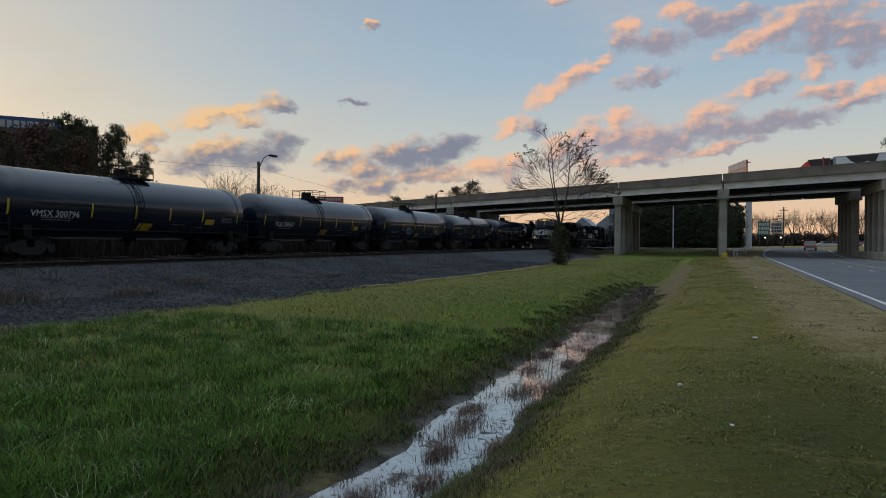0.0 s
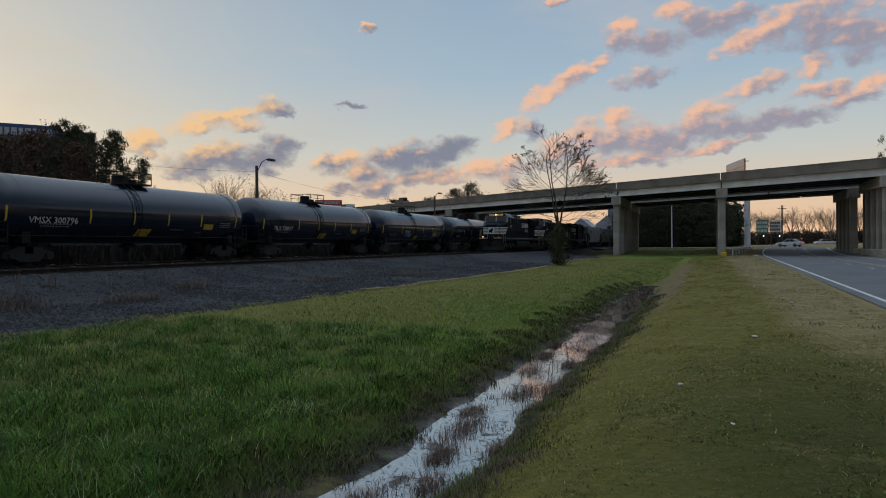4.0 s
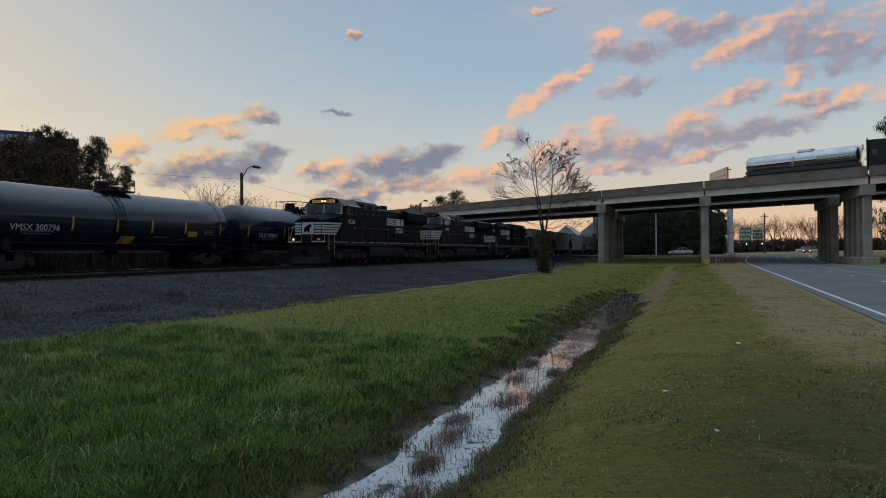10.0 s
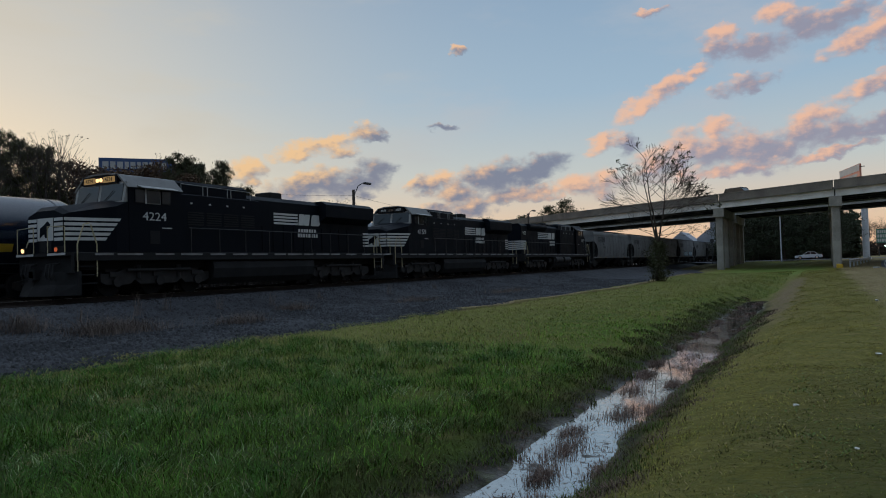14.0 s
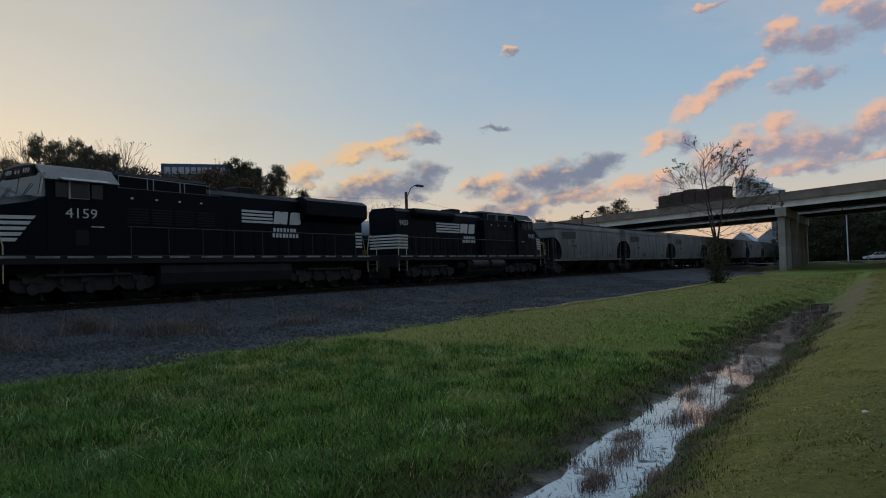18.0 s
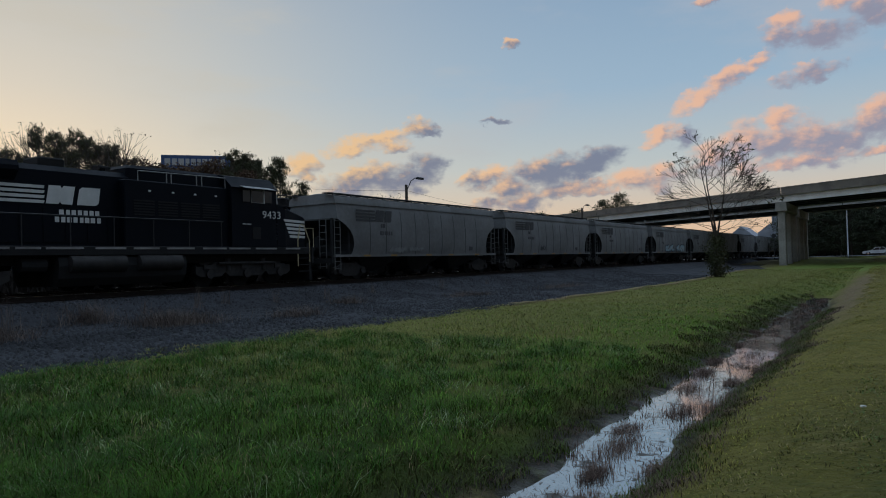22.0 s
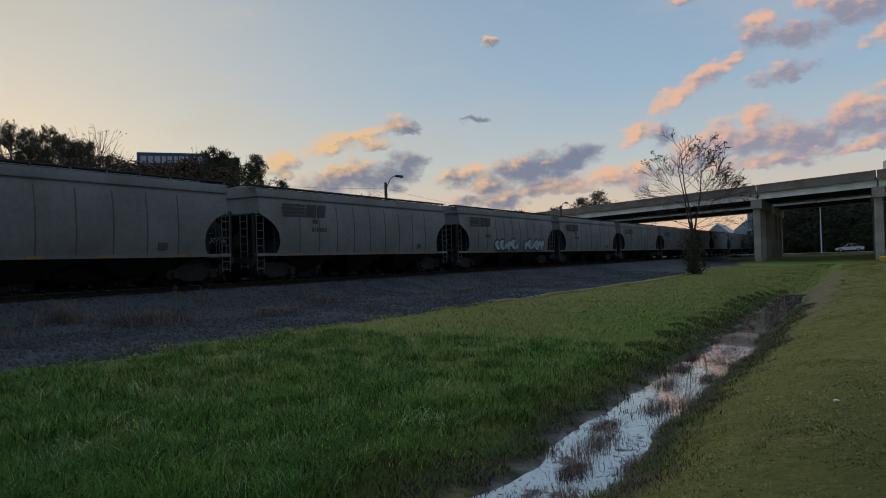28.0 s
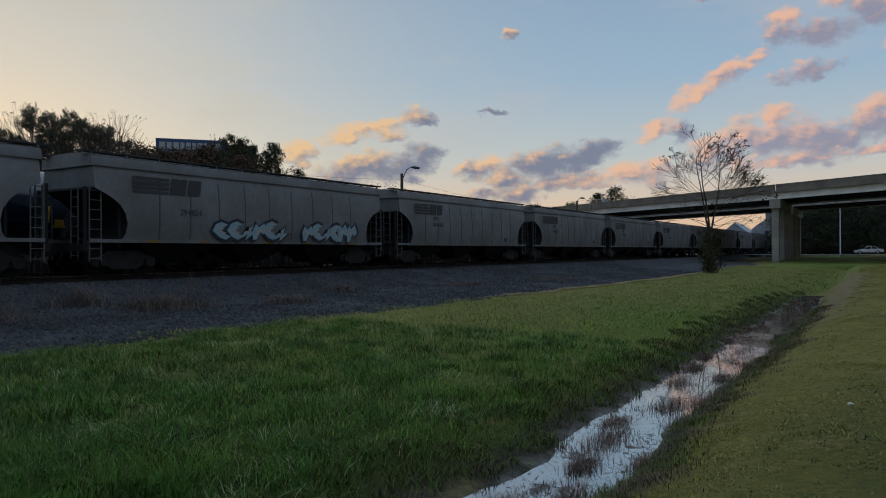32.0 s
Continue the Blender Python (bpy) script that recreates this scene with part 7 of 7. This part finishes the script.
mono = thing("billboard", pose(7.9, 169.8, 0.8), "orange and white billboard on a tall white pole", "billboard")
part("pole", B((tube, (0, 0, -0.4), (0, 0, 16.2), 0.66, 0.6, 20)), POLE_WHITE, mono, "tall white steel pole")
panel = part("panel", B((box, -9.0, 4.4, -1.4, -1.05, 15.4, 19.4)), SIGN_ORANGE, mono)
panel.matrix_basis = pose(-0.5, 0, -0.45, 0, 0, -76)
part("top_panel", B((box, -8.9, 4.3, -1.44, -1.4, 18.0, 19.3)), SIGN_WHITE, panel)
sign_marks("sign_mark", panel, -7.0, 3.0, -1.4, 16.9, 17.7, SIGN_WHITE, 1)
part("catwalk", B((box, -0.8, 0.15, -4.6, -4.3, 18.3, 18.42)), STEEL_DARK, mono)

board = thing("business_sign", pose(12.6, 219.5, 0.8) @ Matrix.Diagonal((0.86, 1, 1, 1)), "green and white double business sign lit from below", "sign")
left_panel = part("panel", B((box, 0.0, 3.6, 0, 0.3, 3.4, 7.2)), SIGN_GREEN, board)
sign_marks("sign_mark", left_panel, 0.3, 3.4, 0.0, 3.6, 7.0, SIGN_WHITE, 3)
right_panel = part("panel", B((box, 3.9, 7.4, 0, 0.3, 3.9, 7.0)), SIGN_WHITE, board)
sign_marks("sign_mark", right_panel, 4.1, 7.2, 0.0, 4.0, 6.8, STEEL_DARK, 3)
for x in (0.6, 3.0, 4.6, 6.8):
    part("post", B((tube, (x, 0.4, -0.4), (x, 0.4, 3.6), 0.12)), STEEL_DARK, board)
for x in (2.2, 6.9):
    part("flood_lamp", B((tube, (x, -0.4, 2.6), (x, -0.3, 2.8), 0.12)), LAMP_WHITE, board, "lit flood lamp")

mill = thing("grain_mill", pose(-35, 218, 0.6), "pale metal mill with gable roofs and a tower", "building")
bm = bmesh.new()
prism(bm, [(-6.0, 0), (2.4, 0), (2.4, 5.6), (-1.8, 9.0), (-6.0, 5.6)], 0, 14, "y")
part("hall", bm, ROOF_GREY, mill)
bm = bmesh.new()
prism(bm, [(2.4, 0), (8.6, 0), (8.6, 7.0), (5.5, 9.4), (2.4, 7.0)], 2, 16, "y")
part("hall", bm, ROOF_GREY, mill)
part("tower", B((chamfered, 6.0, 8.8, 3.0, 6.0, 0, 12.4, 0.1)), ROOF_GREY, mill)
for x in (6.3, 8.3):
    part("leg_pipe", B((tube, (x, 2.8, 0), (x, 2.8, 13.2), 0.25)), ROOF_GREY, mill)


def street_lamp(x, y, top, reach, rise):
    t = thing("street_lamp", pose(x, y, 0.4), "street lamp on a dark wooden pole", "street lamp", "street lamps behind the siding")
    bm = bmesh.new()
    tube(bm, (0, 0, -0.5), (0, 0, top), 0.16, 0.11, n=10)
    part("pole", bm, WOOD_POLE, t)
    bm = bmesh.new()
    path_tube(bm, [(0, 0, top - 0.55), (0, reach * 0.4, top + rise * 0.55), (0, reach * 0.75, top + rise), (0, reach, top + rise + 0.03)], 0.035)
    part("arm", bm, STEEL_DARK, t)
    bm = bmesh.new()
    chamfered(bm, -0.14, 0.14, reach - 0.1, reach + 0.75, top + rise - 0.04, top + rise + 0.12, 0.04)
    part("lamp_head", bm, STEEL_DARK, t)


street_lamp(-32.0, 45.3, 7.35, 1.6, 0.62)
street_lamp(-32.0, 82.4, 7.4, 1.6, 0.4)
for (a, b, sag) in (((-32, 45.3, 7.3), (-36, 12.0, 7.6), 0.7), ((-32, 45.3, 7.3), (-32, 82.4, 7.2), 0.8), ((-32, 45.3, 6.9), (-39, 62.0, 3.5), 0.1)):
    bm = bmesh.new()
    pts = []
    for k in range(13):
        f = k / 12
        p = Vector(a).lerp(Vector(b), f)
        pts.append((p.x, p.y, p.z - sag * 4 * f * (1 - f)))
    path_tube(bm, pts, 0.009, 4)
    tagged(new("overhead_wire", mesh_of("overhead_wire", bm, STEEL_DARK)), "thin sagging overhead wire between poles", "wire", "overhead wires")


def plain_pole(x, y, h, r, mat, label, name="utility_pole"):
    t = thing(name, pose(x, y, 0.6), label, "pole")
    part("shaft", B((tube, (0, 0, -0.6), (0, 0, h), r, r * 0.7, 8)), mat, t)
    return t


p = plain_pole(17.5, 200, 10.5, 0.22, WOOD_POLE, "far wooden utility pole beside the road")
part("crossarm", B((box, -1.0, 1.0, -0.06, 0.06, 9.6, 9.75)), WOOD_POLE, p)
p = plain_pole(37, 220, 10.5, 0.2, WOOD_POLE, "far wooden utility pole beside the road")
part("crossarm", B((box, -0.9, 0.9, -0.06, 0.06, 9.6, 9.75)), WOOD_POLE, p)
plain_pole(-7.0, 150, 10.0, 0.12, POLE_WHITE, "slim grey light pole before the dark wood", "light_pole")
p = plain_pole(-19.4, 150, 4.3, 0.1, STEEL_DARK, "railway signal with a round dark target", "railway_signal")
part("target", B((tube, (0, -0.15, 4.4), (0, 0.05, 4.4), 0.42, 0.42, 16)), STEEL_DARK, p)

# guard rail and yellow marker at the foot of the middle bent
gr = thing("guard_rail", pose(2.6, 97.5, 0.2), "short galvanised guard rail beside the road", "guard rail")
bm = bmesh.new()
for a, b in (((0.2, 0, 0.62), (1.8, 9.0, 0.7)), ((1.8, 9.0, 0.7), (3.6, 22.0, 0.75))):
    for dz in (-0.09, 0.09):
        tube(bm, Vector(a) + Vector((0, 0, dz)), Vector(b) + Vector((0, 0, dz)), 0.085, n=6)
part("beam", bm, POLE_WHITE, gr)
for k in range(7):
    part("post", B((box, 0.15 + 0.5 * k, 0.3 + 0.5 * k, 0.2 + 3.3 * k, 0.35 + 3.3 * k, -0.3, 0.72)), POLE_WHITE, gr)
mk = thing("kerb_marker", pose(1.7, 95.6, 0.1), "yellow painted marker at the column foot", "marker")
part("block", B((chamfered, -0.34, 0.34, -0.25, 0.25, -0.3, 0.4, 0.06)), YELLOW, mk)
tagged(new("road_litter", mesh_of("road_litter", B((chamfered, 4.9, 5.5, 92.0, 92.3, 0.0, 0.12, 0.03)), SIGN_WHITE)), "white scrap of litter on the verge", "litter")



# ---- road vehicles; local +x is ahead, z up from the road ----
CAR_SILVER = material("silver_car_paint", (0.62, 0.64, 0.66), 0.35, scale=1, bump=0, coat=0.4)
CAR_DARK = material("dark_car_paint", (0.03, 0.032, 0.036), 0.3, 0.2, scale=1, bump=0, coat=0.6)
CAR_RED = material("red_car_paint", (0.24, 0.03, 0.03), 0.3, 0.2, scale=1, bump=0, coat=0.6)
CAB_RED = material("red_cab_paint", (0.62, 0.035, 0.03), 0.35, scale=1, bump=0, coat=0.4)
CAB_MAROON = material("maroon_cab_paint", (0.035, 0.012, 0.022), 0.5, scale=1, bump=0, spec=0.3)
CAB_BLACK = material("black_cab_paint", (0.012, 0.014, 0.018), 0.5, scale=1, bump=0, spec=0.3)
CAB_WHITE = material("white_cab_paint", (0.66, 0.68, 0.70), 0.35, scale=1, bump=0, coat=0.4)
TRAILER_WHITE = material("white_trailer_panel", (0.66, 0.70, 0.74), 0.45, scale=0.7, amount=0.2, bump=0)
TRAILER_ORANGE = material("orange_container_paint", (0.72, 0.13, 0.04), 0.5, other=(0.5, 0.09, 0.035), scale=0.6, amount=0.5, bump=0)
TRAILER_BLACK = material("black_trailer_patches", (0.02, 0.02, 0.022), 0.5, bump=0)
CHROME = material("polished_tank_steel", (0.55, 0.56, 0.58), 0.12, 1.0, scale=1, bump=0.0)
BALE = material("dark_tarped_load", (0.05, 0.032, 0.028), 0.95, other=(0.025, 0.018, 0.016), scale=2)
TAIL_RED = glowing("lit_tail_lamp", (1.0, 0.05, 0.03), 0.3)
CAR_LAMP = glowing("lit_car_headlamp", (1.0, 0.92, 0.75), 1.8)


def wheels(parent, xs, r, half, width=0.24):
    for x in xs:
        for s in (-1, 1):
            w = part("wheel", B((tube, (0, -width / 2, 0), (0, width / 2, 0), r, r, 18)), RUBBER, parent)
            w.matrix_basis = pose(x, s * half, r)
            part("rim", B((tube, (0, s * width / 2, 0), (0, s * (width / 2 + 0.02), 0), r * 0.6, r * 0.5, 14)), CHROME, w)


def build_car(m, paint, label, kind="sedan", lamps=False, group=""):
    c = thing("car" if kind == "sedan" else "suv", m, label, "car", group)
    bm = bmesh.new()
    if kind == "sedan":
        prism(bm, [(-2.3, 0.35), (2.3, 0.3), (2.36, 0.55), (2.2, 0.72), (0.95, 0.9), (-1.5, 0.95), (-2.25, 0.92), (-2.38, 0.6)], -0.86, 0.86, "y")
        top, roof = [(0.95, 0.9), (0.15, 1.36), (-0.95, 1.40), (-1.75, 0.94)], 1.4
    else:
        prism(bm, [(-2.3, 0.4), (2.3, 0.4), (2.38, 0.7), (2.25, 0.98), (1.1, 1.1), (-2.3, 1.12), (-2.36, 0.7)], -0.92, 0.92, "y")
        top, roof = [(1.1, 1.1), (0.45, 1.7), (-1.9, 1.72), (-2.25, 1.12)], 1.72
    part("body", bm, paint, c)
    bm = bmesh.new()
    prism(bm, top, -0.72, 0.72, "y")
    part("glazing", bm, GLASS_DARK, c)
    (a, za), (b, zb) = top[1], top[2]
    part("roof", B((chamfered, b - 0.05, a + 0.05, -0.7, 0.7, roof - 0.04, roof + 0.03, 0.02)), paint, c)
    for s in (-1, 1):
        for x, z0 in ((top[0][0] - 0.1, za), (0.5 * (a + b), zb), (top[3][0] + 0.15, zb)):
            part("pillar", B((tube, (x, s * 0.76, top[0][1]), (min(max(x, b), a), s * 0.70, roof), 0.04, 0.035, 5)), paint, c)
        part("tail_lamp", B((box, -2.41, -2.3, s * 0.68 - 0.16, s * 0.68 + 0.16, 0.66, 0.82)), TAIL_RED, c, "lit red tail lamp")
        part("headlamp", B((box, 2.28, 2.4, s * 0.66 - 0.15, s * 0.66 + 0.15, 0.56, 0.7)), CAR_LAMP if lamps else GLASS_DARK, c)
    wheels(c, (-1.4, 1.4), 0.32, 0.78, 0.2)
    return c


def build_semi(m, label, cab, load, length):
    """A tractor with a sleeper cab and its trailer; the rear bumper is at x = 0."""
    v = thing("semi_truck", m, label, "truck", "trucks on the overpass")
    L = length
    tr = L - 7.2
    part("trailer_frame", B((box, 0.1, tr, -1.1, 1.1, 1.05, 1.25)), STEEL_DARK, v)
    if load in ("white", "orange", "cow"):
        paint = TRAILER_ORANGE if load == "orange" else TRAILER_WHITE
        body = part("trailer_body", B((chamfered, 0.0, tr, -1.28, 1.28, 1.2, 4.12, 0.04)), paint, v)
        rail = paint if load == "orange" else ROOF_GREY
        for s in (-1, 1):
            y0, y1 = sorted((1.28 * s, 1.30 * s))
            part("top_rail", B((box, 0, tr, y0, y1, 4.0, 4.11)), rail, body)
            part("bottom_rail", B((box, 0, tr, y0, y1, 1.2, 1.5)), rail, body)
            part("end_post", B((box, tr - 0.35, tr - 0.02, y0, y1, 1.5, 4.0)), rail, body)
            if load == "cow":
                for x, w, h in ((0.4, 2.6, 0.9), (6.6, 4.0, 1.1), (12.6, 3.0, 1.4)):
                    bm = bmesh.new()
                    prism(bm, [(x, 4.0), (x + w * 0.1, 4.0 - h), (x + w * 0.35, 4.0 - h * 0.75), (x + w * 0.6, 4.0 - h * 1.1), (x + w * 0.85, 4.0 - h * 0.6), (x + w, 4.0)], min(1.285 * s, 1.312 * s), max(1.285 * s, 1.312 * s), "y")
                    part("black_patch", bm, TRAILER_BLACK, body, "black cow-hide patch")
                part("red_patch", B((tube, (4.2, 1.285 * s, 2.9), (4.2, 1.31 * s, 2.9), 0.55, 0.5, 12)), SIGN_RED, body)
            if load == "white":
                part("mark_bar", B((box, tr * 0.53, tr * 0.53 + 0.06, min(1.285 * s, 1.305 * s), max(1.285 * s, 1.305 * s), 2.2, 3.4)), TRAILER_BLACK, body)
        if load in ("white", "cow"):
            part("cooling_unit", B((chamfered, tr, tr + 0.6, -1.0, 1.0, 2.0, 4.0, 0.08)), SIGN_WHITE, v, "white cooling unit")
            part("cooling_grille", B((box, tr + 0.1, tr + 0.5, -1.02, 1.02, 2.9, 3.8)), TRAILER_BLACK, v)
    elif load == "tank":
        bm = bmesh.new()
        lathe(bm, [(0.1, 0.4, 2.55), (0.35, 0.95, 2.55), (0.6, 1.08, 2.55), (tr - 0.6, 1.12, 2.62), (tr - 0.3, 0.95, 2.62), (tr - 0.1, 0.4, 2.62)], "x", 28)
        part("tank", bm, CHROME, v, "polished steel tank", smooth=True)
        part("manhole_box", B((chamfered, tr * 0.48, tr * 0.48 + 1.8, -0.5, 0.5, 3.6, 3.9, 0.06)), CHROME, v)
        part("side_tray", B((box, 0.4, tr - 0.3, -1.22, 1.22, 1.3, 1.75)), STEEL_DARK, v)
        for s in (-1, 1):
            x = tr * 0.66
            while x < tr - 1.0:
                w = random.uniform(0.2, 0.4)
                part("side_mark", B((box, x, x + w, min(1.13 * s, 1.16 * s), max(1.13 * s, 1.16 * s), 2.45, 2.8)), SIGN_WHITE, v)
                x += w + 0.1
        part("ladder", B(*[(box, tr * 0.44 + 0.05, tr * 0.44 + 0.4, -1.2, -1.16, 1.4 + 0.3 * k, 1.44 + 0.3 * k) for k in range(8)]), CHROME, v)
    else:
        part("flat_bed", B((box, 0.0, tr, -1.28, 1.28, 1.25, 1.45)), STEEL_DARK, v)
        for k in range(5):
            x = 0.4 + k * (tr - 1.8) / 5
            bm = bmesh.new()
            chamfered(bm, x, x + (tr - 1.8) / 5 - 0.05, -1.22, 1.22, 1.45, 3.15 + 0.15 * ((k * 7) % 3) - 0.1 * (k == 0), 0.16)
            part("load_bundle", bm, BALE, v, "dark tarped bundle")
    # tractor
    a = tr + (0.5 if load in ("white", "cow") else 0.2)
    f = L
    part("tractor_frame", B((box, tr - 2.4, f - 0.3, -0.5, 0.5, 0.75, 1.05)), STEEL_DARK, v)
    bm = bmesh.new()
    prism(bm, [(a + 0.6, 0.9), (f - 2.2, 0.9), (f - 2.2, 2.35), (f - 2.75, 3.05), (f - 3.6, 3.75), (f - 4.6, 4.0), (a + 0.6, 4.05)], -1.2, 1.2, "y")
    cabp = part("cab", bm, cab, v)
    bm = bmesh.new()
    prism(bm, [(f - 2.25, 0.7), (f - 0.15, 0.6), (f, 0.9), (f - 0.1, 1.65), (f - 0.6, 1.9), (f - 2.25, 2.15)], -1.05, 1.05, "y")
    part("bonnet", bm, cab, v)
    bm = bmesh.new()
    prism(bm, [(f - 2.17, 2.3), (f - 2.7, 3.0), (f - 2.78, 3.0), (f - 2.25, 2.28)], -1.05, 1.05, "y")
    part("windshield", bm, GLASS_DARK, cabp)
    for s in (-1, 1):
        y0, y1 = sorted((1.2 * s, 1.212 * s))
        part("side_window", B((box, f - 3.5, f - 2.6, y0, y1, 2.2, 2.85)), GLASS_DARK, cabp)
        part("sleeper_window", B((box, a + 1.2, a + 1.7, y0, y1, 2.3, 2.9)), GLASS_DARK, cabp)
        part("exhaust_stack", B((tube, (a + 0.75 if load != "white" else f - 3.8, 1.3 * s, 1.0), (a + 0.75 if load != "white" else f - 3.8, 1.3 * s, 4.2), 0.08, 0.08, 8)), CHROME if load == "white" else cab, v)
        part("mirror", B((box, f - 2.4, f - 2.25, 1.25 * s - 0.05, 1.25 * s + 0.12, 2.2, 2.75)), cab, v)
    part("grille", B((box, f - 0.12, f + 0.03, -0.7, 0.7, 0.8, 1.6)), CHROME, v)
    part("bumper", B((chamfered, f - 0.3, f + 0.15, -1.2, 1.2, 0.35, 0.75, 0.05)), CHROME, v)
    wheels(v, (1.2, 2.5, tr - 1.7, tr - 0.4, f - 1.2), 0.5, 1.0, 0.5)
    return v


def on_bridge(s, lateral, way):
    """A vehicle's pose on the deck at s metres down the bridge; way 1 heads up to the right."""
    x, drop = -s, 0.15 if lateral > 13 else 0.0
    grade = math.degrees(math.atan2(deck_z(x + 2) - deck_z(x - 2), 4))
    return BRIDGE @ pose(x, lateral, deck_z(x) - 0.85 - drop, 0, -grade * way, 0 if way > 0 else 180)


# thing, seconds and metres where its rear (or front) stands, metres a second, lateral place, way, far parking shift
traffic = []
traffic.append((build_semi(pose(0, 0, 0), "red truck with a white trailer with black cow patches", CAB_RED, "cow", 19.4), 1.0, 13.6, -32.2, 20.3, -1, 0))
traffic.append((build_semi(pose(0, 0, 0), "maroon truck with a plain white box trailer", CAB_MAROON, "white", 23.2), 7.0, 53.2, 34.2, 3.6, 1, 0))
traffic.append((build_semi(pose(0, 0, 0), "black truck with a polished steel tank trailer", CAB_BLACK, "tank", 20.4), 8.0, 56.0, 29.9, 3.6, 1, 40))
traffic.append((build_semi(pose(0, 0, 0), "white truck with an orange container trailer", CAB_WHITE, "orange", 24.0), 12.0, 34.7, 30.7, 3.6, 1, 80))
traffic.append((build_semi(pose(0, 0, 0), "white truck with a flat trailer of dark bundles", CAB_WHITE, "flat", 21.6), 18.0, 39.4, 29.7, 3.6, 1, 120))
traffic.append((build_car(pose(0, 0, 0), CAR_DARK, "dark car with a roof load on the overpass", "suv"), 6.0, 6.0, 31.0, 3.6, 1, 150))
traffic.append((build_car(pose(0, 0, 0), CAR_DARK, "dark estate car on the overpass", "suv"), 14.2, 8.5, 30.0, 3.6, 1, 160))
traffic.append((build_car(pose(0, 0, 0), CAR_DARK, "dark car crossing the overpass", "suv"), 21.0, 5.5, 30.0, 3.6, 1, 170))
traffic.append((build_car(pose(0, 0, 0), CAR_SILVER, "silver van-like car on the overpass", "suv"), 32.0, 52.0, 30.0, 3.6, 1, 180))
part("roof_load", B((chamfered, -1.2, 0.6, -0.5, 0.5, 1.74, 2.25, 0.12)), TRAILER_BLACK, traffic[5][0], "dark load on the roof")
turning_car = build_car(pose(0, 0, 0), CAR_SILVER, "silver sedan that waits on the side road")
coming_car = build_car(pose(0, 0, 0), CAR_RED, "dark red car coming with lit headlamps", "suv", True)
parked = build_car(pose(31.6, 236, 0.8, 0, 0, 200), CAR_SILVER, "white car parked far off beside the road", "suv")
copy_thing(parked, pose(34.2, 243, 0.8, 0, 0, 190))


# ---- what moves ----
def train_pose(behind, turned, t):
    y = TRAIN_Y0 - TRAIN_V * t + behind
    return pose(TRACK_X, y + LOCO_L, RAIL_Z, 0, 0, 180) if turned else pose(TRACK_X, y, RAIL_Z)


def bearing(deg, distance, heading):
    """A place at a bearing (degrees right of the rails) and distance from the camera's stand."""
    x, y = distance * math.sin(radians(deg)), distance * math.cos(radians(deg))
    return pose(x, y, road_z(x, y) + (0.06 if y > 138 else 0.0), 0, 0, heading)


def motions():
    for ob, behind, turned in train:
        walk(ob, [(t, train_pose(behind, turned, t)) for t in (0.0, 8.0, 16.0, 24.0, 32.0)])
    for w, r, (x, y, z) in rolling:
        step = math.degrees(TRAIN_V * 0.1 / r)
        turn = 1 if w.parent.parent is not train[2][0] else -1
        walk(w, [(k * 0.1, pose(x, y, z, turn * step * k)) for k in range(321)])
    for ob, t0, s0, v, lateral, way, shift in traffic:
        # vehicles wait far down the ramp, cross, and stop well past the view
        far, past = 300.0 + shift, -70.0 - shift * 0.9
        at = lambda t: s0 - v * (t - t0)
        times = [k * 0.5 for k in range(65)]
        rows = [(t, on_bridge(min(max(at(t), past), far), lateral, way)) for t in times]
        walk(ob, rows)
    walk(turning_car, [(0.0, bearing(6.73, 125, 84)), (1.0, bearing(6.75, 132, 84)), (2.0, bearing(6.75, 138, 88)), (3.0, bearing(6.35, 143, 112)), (4.0, bearing(5.5, 147, 146)), (5.0, bearing(4.2, 149, 172)), (5.5, bearing(3.4, 149, 178)), (6.0, bearing(2.6, 149, 180)), (7.0, bearing(1.07, 151, 180)), (8.0, bearing(-0.25, 151, 180)), (9.0, bearing(-0.88, 151, 180)), (20.0, bearing(-0.92, 151, 180)), (32.0, bearing(-0.95, 151, 180))])
    walk(coming_car, [(0.0, bearing(9.9, 250, -105)), (8.0, bearing(8.7, 215, -105)), (9.0, bearing(8.3, 205, -104)), (10.0, bearing(7.8, 190, -102)), (11.5, bearing(6.9, 158, -100)), (13.0, bearing(6.2, 120, -95)), (16.0, bearing(9.0, 70, -92)), (20.0, bearing(60, 12, -92)), (24.0, pose(11, -40, 0.03, 0, 0, -92)), (32.0, pose(11, -55, 0.03, 0, 0, -92))])


motions()
